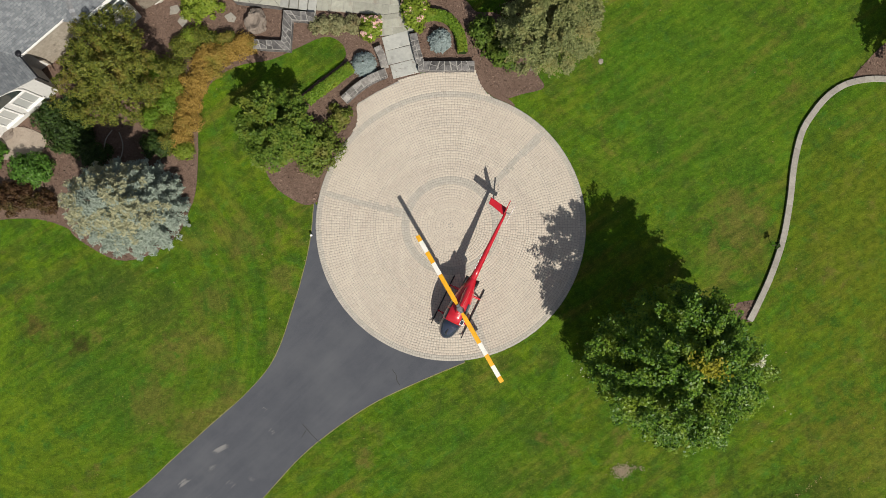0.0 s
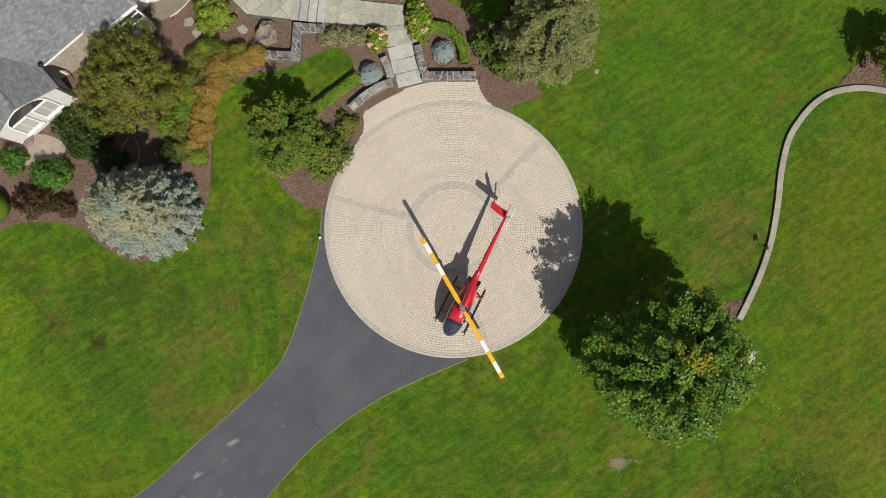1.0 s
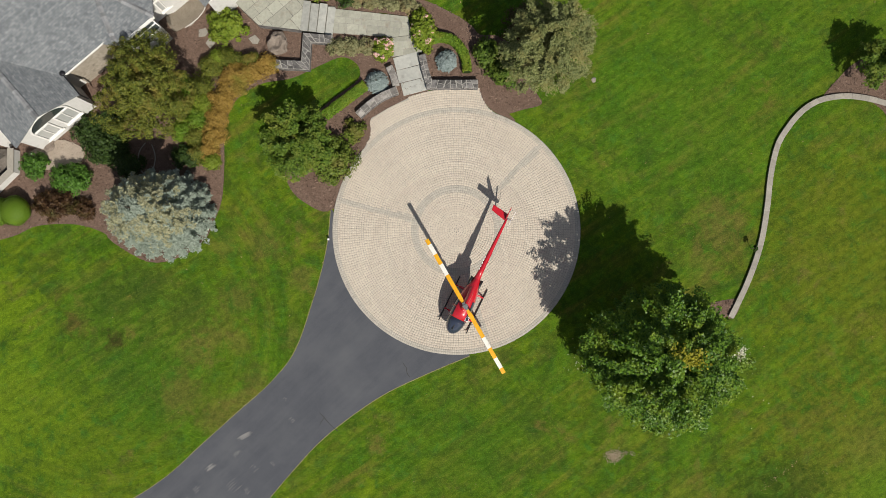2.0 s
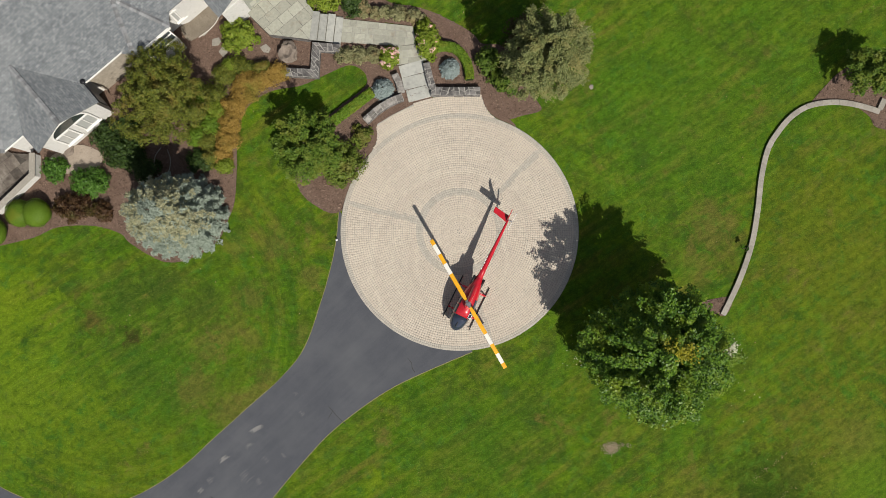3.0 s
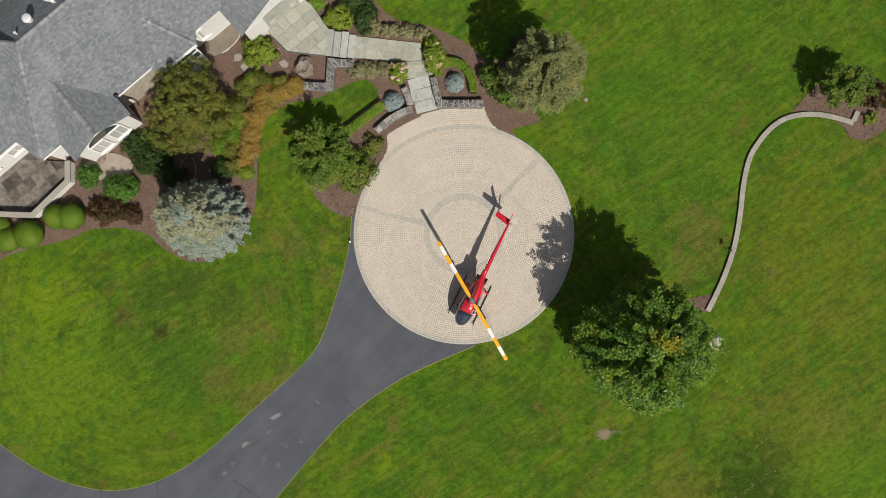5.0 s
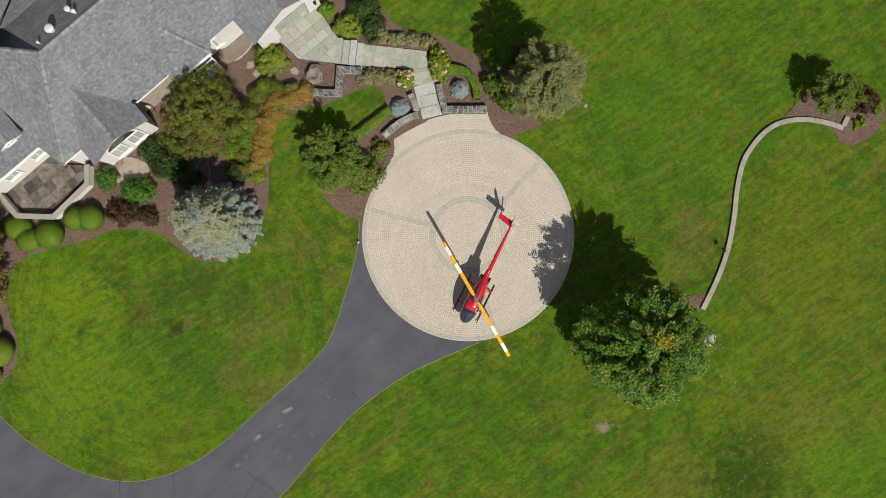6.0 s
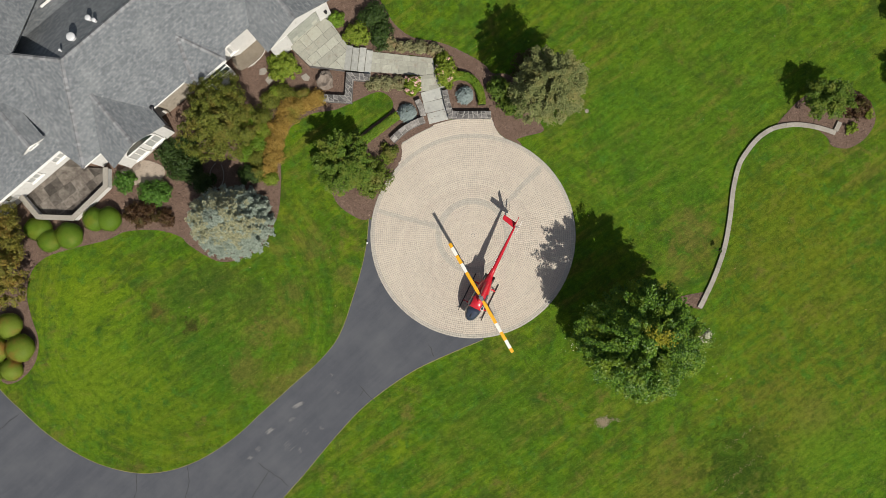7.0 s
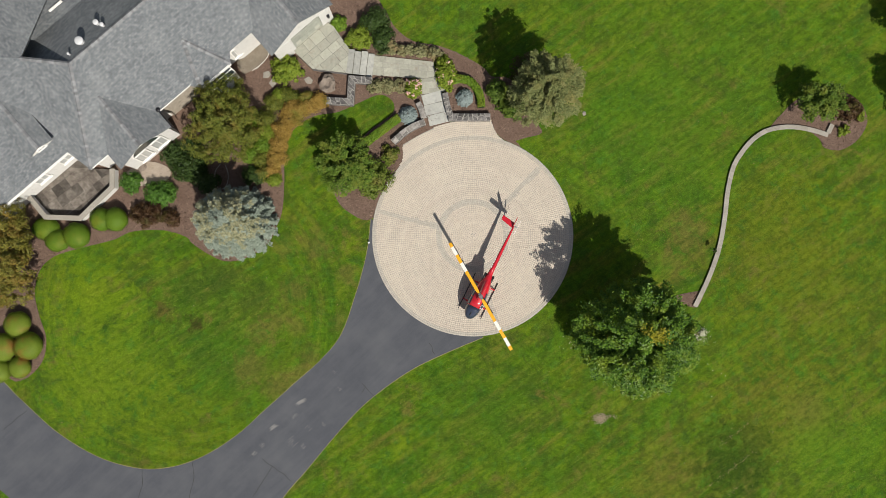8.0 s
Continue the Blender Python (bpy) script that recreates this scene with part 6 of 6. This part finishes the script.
def patch(x, y, rx, ry, mt, label, seed, rz=0.0, z=0.008, category="bare patch"):
    """A worn or bare place with a ragged edge, lying on the ground."""
    rnd = random.Random(seed)
    pts = []
    for k in range(26):
        a = k / 26 * math.tau
        w = 1 + 0.28 * noise.noise((math.cos(a) * 1.7 + seed, math.sin(a) * 1.7, 0)) + rnd.uniform(-0.12, 0.12)
        pts.append((rx * w * math.cos(a), ry * w * math.sin(a)))
    ob = part("ground_patch", slab(pts, -0.05, 0.0), mt)
    ob.matrix_basis = pose(x, y, z, 0, 0, rz)
    return tagged(ob, label, category, kind="structure")


M_SCUFF = surface("scuff", (0.17, 0.168, 0.168), (0.29, 0.286, 0.28), 9.0, 2.0)
rnd = random.Random(29)
for x, y, L, W, turn, n in ((-14.29, -12.86, 1.0, 0.26, 30, 16), (-16.57, -15.14, 0.8, 0.22, 42, 9), (-18.07, -17.52, 0.55, 0.24, 44, 6), (-14.79, -14.09, 0.8, 0.2, 44, 4), (-12.24, -14.67, 0.3, 0.3, 46, 4), (-13.53, -15.07, 0.5, 0.4, 46, 3), (-13.91, -16.63, 0.4, 0.34, 46, 4), (-14.9, -16.35, 0.9, 0.7, 46, 5), (-17.44, -16.72, 0.6, 0.3, 44, 3), (-11.06, -11.58, 0.4, 0.3, 40, 3), (-11.63, -10.16, 0.3, 0.2, 40, 3)):
    bm = bmesh.new()
    for k in range(n):
        # one rub mark: a thin bent strip
        off = (k / max(n - 1, 1) - 0.5) * W + rnd.uniform(-0.02, 0.02)
        l, w, s0 = L * rnd.uniform(0.45, 1.0), rnd.uniform(0.006, 0.016) * (1.5 if n > 8 else 1.0), rnd.uniform(-0.15, 0.15) * L
        rows = []
        for q in range(5):
            u = s0 + (q / 4 - 0.5) * l
            v = off - 0.16 * u * u / max(L, 0.1)
            rows.append([bm.verts.new(pose(x, y, 0.0155 + 0.0006 * k, 0, 0, turn) @ Vector((u, v + sg * w * (1.0 if 0 < q < 4 else 0.35), 0))) for sg in (1, -1)])
        for a, b in zip(rows, rows[1:]):
            bm.faces.new((a[0], a[1], b[1], b[0]))
    tagged(part("scuff", bm, M_SCUFF), "pale rub marks on the asphalt drive", "scuff", kind="structure")

# seams across the drive
M_SEAM = plain("tar_seam", (0.03, 0.03, 0.032), 0.6)
for pts in (((-27.6, -19.3), (-27.5, -20.7), (-27.9, -22.4), (-27.6, -24.0)), ((-23.3, -18.5), (-23.1, -20.0), (-23.4, -21.6), (-23.0, -23.0)), ((-39.7, -16.6), (-38.8, -15.7), (-37.9, -14.9)),
            ((-17.37, -17.91), (-16.46, -18.49), (-15.61, -19.01), (-14.75, -19.68)), ((-16.46, -18.49), (-17.07, -19.66), (-17.94, -21.14)), ((-9.15, -11.06), (-8.62, -11.61), (-7.87, -12.24)), ((-8.89, -11.29), (-9.0, -11.6), (-9.15, -11.89)), ((-3.52, -7.22), (-3.25, -7.62), (-3.05, -8.2))):
    line = curve_pts(pts, 8)
    line = [(x + 0.10 * noise.noise((x * 2.1, y * 2.1, 3)), y + 0.10 * noise.noise((x * 2.1, y * 2.1, 8))) for x, y in line]
    bm = bmesh.new()
    rows = []
    for i, (x, y) in enumerate(line):
        a, b = line[max(i - 1, 0)], line[min(i + 1, len(line) - 1)]
        t = Vector((b[0] - a[0], b[1] - a[1])).normalized() * (0.024 + 0.012 * noise.noise((x * 3, y * 3, 1)))
        rows.append((bm.verts.new((x - t.y, y + t.x, 0.0165)), bm.verts.new((x + t.y, y - t.x, 0.0165))))
    for r, q in zip(rows, rows[1:]):
        bm.faces.new((r[0], r[1], q[1], q[0]))
    tagged(part("road_crack", bm, M_SEAM), "dark crack across the asphalt drive", "crack", kind="structure")


# ---- helicopter ----
M_RED = plain("red_paint", (0.50, 0.012, 0.025), 0.25, 0.0, 0.5, 0.8)
M_CANOPY = make_glass("canopy_glass", (0.03, 0.038, 0.065), 0.04)
M_BLACK = plain("black_metal", (0.025, 0.025, 0.027), 0.45, 0.2)
M_STEEL = plain("grey_steel", (0.40, 0.41, 0.43), 0.35, 0.9)
M_BLADE_Y = plain("blade_yellow", (0.80, 0.40, 0.012), 0.4)
M_BLADE_W = plain("blade_white", (0.78, 0.77, 0.72), 0.4)
M_WHITE = plain("white_stripe", (0.80, 0.78, 0.78), 0.35)


def loft(rings, seg=24, a0=0.0, a1=math.tau, grow=0.0):
    """A skin through rounded sections (y, z centre, half width, half height, squareness)."""
    bm = bmesh.new()
    full = abs(a1 - a0 - math.tau) < 1e-6
    n = seg if full else seg + 1
    rows = []
    for y, zc, w, h, e in rings:
        row = []
        for k in range(n):
            a = a0 + (a1 - a0) * k / seg
            c, s = math.cos(a), math.sin(a)
            row.append(bm.verts.new(((w + grow) * math.copysign(abs(c) ** e, c), y, zc + (h + grow) * math.copysign(abs(s) ** e, s))))
        rows.append(row)
    for r, q in zip(rows, rows[1:]):
        for k in range(n if full else n - 1):
            bm.faces.new((r[k], r[(k + 1) % n], q[(k + 1) % n], q[k]))
    if full:
        bm.faces.new(rows[0])
        bm.faces.new(rows[-1][::-1])
    bmesh.ops.recalc_face_normals(bm, faces=bm.faces)
    for f in bm.faces:
        f.smooth = True
    return bm


heli = thing("helicopter", 0.49, -2.87, 0.079, "small red helicopter with yellow and white banded rotor blades, on skids", "helicopter", rz=156.8)
CAB = [(1.02, 1.20, 0.66, 0.74, 0.85), (0.55, 1.24, 0.68, 0.78, 0.82), (0.0, 1.27, 0.66, 0.80, 0.82), (-0.5, 1.32, 0.61, 0.78, 0.85), (-1.0, 1.38, 0.52, 0.70, 0.88), (-1.5, 1.46, 0.40, 0.58, 0.92), (-1.9, 1.54, 0.27, 0.42, 1.0), (-2.15, 1.58, 0.2, 0.3, 1.0)]
NOSE = [(2.20, 0.98, 0.05, 0.06, 1.0), (2.13, 0.99, 0.24, 0.22, 1.0), (1.98, 1.02, 0.40, 0.38, 0.95), (1.75, 1.07, 0.53, 0.53, 0.92), (1.4, 1.14, 0.62, 0.66, 0.88), (1.02, 1.20, 0.66, 0.74, 0.85)]
part("cabin", loft(CAB), M_RED, heli)
part("windshield", loft(NOSE), M_CANOPY, heli, "dark tinted bubble windshield")
bm = bmesh.new()
box(bm, -0.022, 0.022, 1.0, 1.62, 1.75, 1.945, Matrix.Translation((0, 0, 0.02)) @ Matrix.Rotation(radians(-9), 4, "X"), 0.008)
part("windshield_post", bm, M_BLACK, heli)
for sx in (-1, 1):
    mid = 0.0 if sx > 0 else math.pi
    for y0, y1 in ((0.98, 0.35), (0.22, -0.42)):
        seg = []
        for k in range(5):
            y = y0 + (y1 - y0) * k / 4
            lo = max((r for r in CAB if r[0] >= y), key=lambda r: -r[0])
            hi = min((r for r in CAB if r[0] <= y), key=lambda r: -r[0])
            t = 0 if lo is hi else (lo[0] - y) / (lo[0] - hi[0])
            seg.append(tuple(p + (q - p) * t for p, q in zip(lo, hi)))
        a_lo, a_hi = (radians(4), radians(52)) if sx > 0 else (radians(128), radians(176))
        part("door_window", loft(seg, 8, a_lo, a_hi, 0.006), M_CANOPY, heli, "dark side window")
# roof window over the front seat, cowling, mast
bm = bmesh.new()
box(bm, -0.5, -0.26, 0.62, 0.95, 1.89, 1.915, Matrix.Rotation(radians(-6), 4, "Y") @ Matrix.Translation((0, 0, -0.03)), 0.008)
part("roof_window_frame", bm, M_WHITE, heli, "white framed roof window")
bm = bmesh.new()
box(bm, -0.465, -0.295, 0.66, 0.91, 1.9, 1.921, Matrix.Rotation(radians(-6), 4, "Y") @ Matrix.Translation((0, 0, -0.03)))
part("roof_window", bm, M_CANOPY, heli)
part("mast_fairing", loft([(0.42, 1.95, 0.05, 0.1, 1), (0.3, 2.15, 0.13, 0.32, 1), (0.05, 2.32, 0.17, 0.52, 1), (-0.3, 2.25, 0.18, 0.50, 1), (-0.8, 2.05, 0.2, 0.34, 1), (-1.4, 1.85, 0.2, 0.22, 1), (-1.95, 1.75, 0.14, 0.16, 1)], 16), M_RED, heli)
for sx in (-1, 1):
    bm = loft([(-1.25, 1.62, 0.06, 0.16, 0.8), (-1.6, 1.64, 0.10, 0.2, 0.8), (-1.98, 1.66, 0.10, 0.18, 0.8)], 10)
    bmesh.ops.translate(bm, verts=bm.verts, vec=(sx * 0.36, 0, 0))
    part("air_scoop", bm, M_BLACK, heli, "black engine air scoop")
part("tail_boom", loft([(-1.85, 1.70, 0.22, 0.24, 1), (-2.6, 1.73, 0.19, 0.2, 1), (-4.2, 1.82, 0.14, 0.145, 1), (-6.0, 1.92, 0.09, 0.095, 1), (-6.5, 1.94, 0.075, 0.08, 1)], 16), M_RED, heli)
# lettering on the boom is too small to read: plain bars
for k in range(5):
    for sx in (-1, 1):
        y = -2.55 - 0.22 * k
        b = bmesh.new()
        box(b, sx * 0.155 - 0.012, sx * 0.155 + 0.02 * sx + 0.012, y - 0.13, y, 1.80, 1.9, Matrix.Translation((0, 0, -0.02)))
        part("marking", b, M_WHITE, heli, "white marking bar")


def fin(pts, thick, axis):
    bm = bmesh.new()
    off = Vector((thick / 2, 0, 0)) if axis == "x" else Vector((0, 0, thick / 2))
    A = [bm.verts.new(Vector(p) + off) for p in pts]
    B = [bm.verts.new(Vector(p) - off) for p in pts]
    bm.faces.new(A)
    bm.faces.new(B[::-1])
    for i in range(len(pts)):
        bm.faces.new((A[i], B[i], B[(i + 1) % len(pts)], A[(i + 1) % len(pts)]))
    bmesh.ops.recalc_face_normals(bm, faces=bm.faces)
    bmesh.ops.bevel(bm, geom=list(bm.edges), offset=0.012, segments=1, affect="EDGES")
    return bm


part("horizontal_stabilizer", fin([(0.0, -6.28, 1.94), (1.18, -6.55, 1.97), (1.22, -6.95, 1.97), (0.0, -6.78, 1.94)], 0.05, "z"), M_RED, heli)
part("upper_fin", fin([(0.05, -6.30, 1.96), (0.10, -6.86, 2.95), (0.10, -7.16, 2.98), (0.05, -6.78, 1.96)], 0.05, "x"), M_RED, heli)
part("lower_fin", fin([(0.05, -6.30, 1.90), (0.05, -6.72, 1.90), (0.05, -6.95, 1.12), (0.05, -6.75, 1.10)], 0.05, "x"), M_RED, heli)
bm = bmesh.new()
tube(bm, [(0.05, -6.5, 1.94), (-0.32, -6.5, 1.94)], [0.07, 0.04], 10)
part("tail_gearbox", bm, M_STEEL, heli)
for s in (1, -1):
    b = bmesh.new()
    box(b, -0.34, -0.31, -0.06, 0.06, 0.06, 0.74, Matrix.Translation((0, -6.5, 1.94)) @ Matrix.Rotation(radians(55 + (180 if s < 0 else 0)), 4, "X"), 0.006)
    part("tail_rotor_blade", b, M_WHITE, heli, "white tail rotor blade")
bm = bmesh.new()
tube(bm, [(0.05, -6.9, 1.2), (-0.1, -7.15, 1.35), (-0.12, -7.25, 1.6)], [0.015, 0.015, 0.015], 6)
part("tail_guard", bm, M_STEEL, heli)
for sx in (-1, 1):
    bm = bmesh.new()
    tube(bm, [(sx * 1.07, 1.78, 0.24), (sx * 1.07, 1.62, 0.08), (sx * 1.07, 1.3, 0.045), (sx * 1.07, 0.0, 0.045), (sx * 1.07, -1.55, 0.045), (sx * 1.07, -1.62, 0.05)], [0.03, 0.04, 0.045, 0.045, 0.045, 0.03], 8)
    part("skid", bm, M_BLACK, heli, "black landing skid tube")
    for y, nm in ((0.85, "front_strut"), (-0.95, "rear_strut")):
        bm = bmesh.new()
        tube(bm, [(sx * 0.35, y, 0.62), (sx * 0.75, y, 0.50), (sx * 1.0, y, 0.28), (sx * 1.07, y, 0.08)], [0.085, 0.08, 0.07, 0.05], 8)
        part(nm, bm, M_RED, heli)
# rotor
bm = bmesh.new()
tube(bm, [(0, 0, 2.5), (0, 0, 3.22)], [0.055, 0.05], 10)
part("rotor_mast", bm, M_STEEL, heli)
hub_m = Matrix.Translation((0, 0, 3.22)) @ Matrix.Rotation(radians(-60.0 + 3.0 - 156.8), 4, "Z")
bm = bmesh.new()
box(bm, -0.28, 0.28, -0.1, 0.1, -0.09, 0.09, hub_m, 0.03)
box(bm, -0.12, 0.12, -0.16, 0.16, 0.0, 0.16, hub_m, 0.03)
part("rotor_hub", bm, M_STEEL, heli)
BANDS = [(0.28, 2.35, 0), (2.35, 3.15, 1), (3.15, 3.9, 0), (3.9, 4.65, 1), (4.65, 5.03, 0)]
for s in (0, 180):
    m = hub_m @ Matrix.Rotation(radians(s), 4, "Z")
    blade = None
    for x0, x1, white in BANDS:
        bm = bmesh.new()
        c0, c1 = (0.08, 0.135) if x0 < 0.3 else (0.135, 0.135)
        pts = []
        for x in (x0, min(x0 + 0.35, x1), x1):
            c = c0 if x == x0 else c1
            z = -0.012 * (x / 5) ** 2 * 8
            pts.append([bm.verts.new(m @ Vector((x, y * c / 0.135, z + h))) for y, h in ((0.135, 0.0), (0.05, 0.018), (-0.135, 0.002), (0.05, -0.012))])
        for r, q in zip(pts, pts[1:]):
            for k in range(4):
                bm.faces.new((r[k], r[(k + 1) % 4], q[(k + 1) % 4], q[k]))
        bm.faces.new(pts[0])
        bm.faces.new(pts[-1][::-1])
        bmesh.ops.recalc_face_normals(bm, faces=bm.faces)
        if blade is None:
            blade = part("rotor_blade", bm, M_BLADE_Y, heli, "yellow rotor blade with white bands")
        else:
            part("paint_band", bm, M_BLADE_W if white else M_BLADE_Y, blade, "white blade band" if white else "yellow blade band")


# ---- fine ground cover ----
M_STRAW = surface("dry_straw", (0.20, 0.165, 0.065), (0.33, 0.275, 0.13), 10.0, 0.8, vary=0.5)

def scatter(outlines, avoid, bounds, count, seed):
    """Random places of the plan within any of some outlines and outside of others."""
    rng = np.random.default_rng(seed)
    x0, x1, y0, y1 = bounds
    xy = np.stack([rng.uniform(x0, x1, count), rng.uniform(y0, y1, count)], 1)
    keep = np.ones(count, dtype=bool) if outlines is None else np.zeros(count, dtype=bool)
    for o in outlines or ():
        keep |= inside(o, xy)
    for o in avoid:
        keep &= ~inside(o, xy)
    return xy[keep]


PAD_RIM = [(PAD[0] + (PAD_R + 0.02) * math.cos(k * math.tau / 90), PAD[1] + (PAD_R + 0.02) * math.sin(k * math.tau / 90)) for k in range(90)]
EAST_BAND = [(x + dx, y) for dx, seq in ((-0.3, EAST), (0.3, EAST[::-1])) for x, y in seq]
xy = scatter(None, (ROAD, PAD_RIM, FAN, BED_HOUSE, BED_EAST, BED_TREE, BED_NOOK, EAST_BAND), (-43, 38, -25, 26), 620000, 77)
rng = np.random.default_rng(78)
n = len(xy)
tall = rng.uniform(0.012, 0.035, n)
az = rng.uniform(0, math.tau, n)
wide = rng.uniform(0.012, 0.028, n)
ux, uy = np.cos(az) * wide, np.sin(az) * wide
lean = rng.uniform(0.02, 0.06, n)
lx, ly = -np.sin(az) * lean, np.cos(az) * lean
co = np.stack([np.stack([xy[:, 0] - ux, xy[:, 1] - uy, np.full(n, -0.004)], 1), np.stack([xy[:, 0] + ux, xy[:, 1] + uy, np.full(n, -0.004)], 1), np.stack([xy[:, 0] + lx, xy[:, 1] + ly, tall], 1)], 1)
ob = array_part("grass", co.reshape(-1, 3), np.arange(n)[:, None] * 3 + np.array([[0, 1, 2]]), M_BLADE)
tagged(ob, "short blades of mown lawn grass", "grass", kind="stuff")

xy = scatter((BED_HOUSE, BED_EAST, BED_TREE, BED_NOOK), (PAD_RIM, FAN), (-44, 35, -13, 26), 130000, 79)
n = len(xy)
rng = np.random.default_rng(80)
pos = np.concatenate([xy, np.full((n, 1), 0.03) + rng.uniform(0, 0.03, (n, 1))], 1)
co, f = leaf_cards(pos, np.tile([0.0, 0.0, 1.0], (n, 1)), 0.085, 1.9, 0.45, 81)
tagged(array_part("mulch_chips", co, f, M_CHIP), "loose brown bark chips over the beds", "mulch", kind="stuff")

# dry clippings in rows, fallen leaves and small white flowers in the lawn
rng = np.random.default_rng(90)
rows_xy = []
for (x0, y0), (x1, y1), k in (((21.86, -14.77), (24.34, -12.58), 45), ((21.03, -18.3), (25.01, -14.99), 80), ((22.6, -18.98), (23.58, -18.12), 22), ((26.1, -13.4), (27.6, -12.3), 10)):
    t = rng.uniform(0, 1, k)
    rows_xy.append(np.stack([x0 + (x1 - x0) * t, y0 + (y1 - y0) * t], 1) + rng.normal(0, 0.10, (k, 2)))
xy = np.concatenate(rows_xy)
pos = np.concatenate([xy, rng.uniform(0.02, 0.05, (len(xy), 1))], 1)
co, f = leaf_cards(pos, np.tile([0.0, 0.0, 1.0], (len(xy), 1)), 0.05, 2.4, 0.4, 91)
tagged(array_part("clippings", co, f, M_STRAW), "dry straw-coloured clippings left in rows on the lawn", "clippings", kind="stuff")
xy = np.concatenate([rng.normal((11.5, -12.95), (0.26, 0.20), (520, 2)), rng.normal((12.2, -12.7), (0.35, 0.08), (60, 2))])
pos = np.concatenate([xy, rng.uniform(0.025, 0.05, (len(xy), 1))], 1)
co, f = leaf_cards(pos, np.tile([0.0, 0.0, 1.0], (len(xy), 1)), 0.07, 1.3, 0.3, 95)
tagged(array_part("bare_soil", co, f, M_SOIL), "bare sandy crumbs of a mole hill in the lawn", "mole hill", kind="stuff")
xy = scatter(None, (ROAD, PAD_RIM, FAN, BED_HOUSE, BED_EAST, BED_TREE, BED_NOOK), (-42, 38, -25, 26), 420, 92)
pos = np.concatenate([xy, np.full((len(xy), 1), 0.04)], 1)
co, f = leaf_cards(pos, np.tile([0.0, 0.0, 1.0], (len(xy), 1)), 0.075, 1.5, 0.4, 93)
tagged(array_part("fallen_leaves", co, f, M_STRAW), "scattered dry fallen leaves on the lawn", "leaves", kind="stuff")
xy = np.concatenate([rng.normal((19.9, -5.4), (0.35, 0.4), (70, 2)), rng.normal((20.1, -7.0), (0.9, 1.7), (22, 2)), rng.normal((8.6, -6.6), (0.5, 0.5), (16, 2))])
pos = np.concatenate([xy, np.full((len(xy), 1), 0.06)], 1)
co, f = leaf_cards(pos, np.tile([0.0, 0.0, 1.0], (len(xy), 1)), 0.07, 1.1, 0.4, 94)
tagged(array_part("wild_flowers", co, f, L_WHITE), "small white flowers in the grass by the maple", "flowers", kind="stuff")

# the pavers at the middle of the pad, one by one
for px, py, a, w, grey, jog in single:
    ob = new("paver", shared_paver[grey])
    ob.matrix_basis = pose(px, py, 0.045 + jog, 0, 0, math.degrees(a) + 90) @ Matrix.Diagonal((w - 0.012, 1, 1, 1))
    ob.parent = pad_base
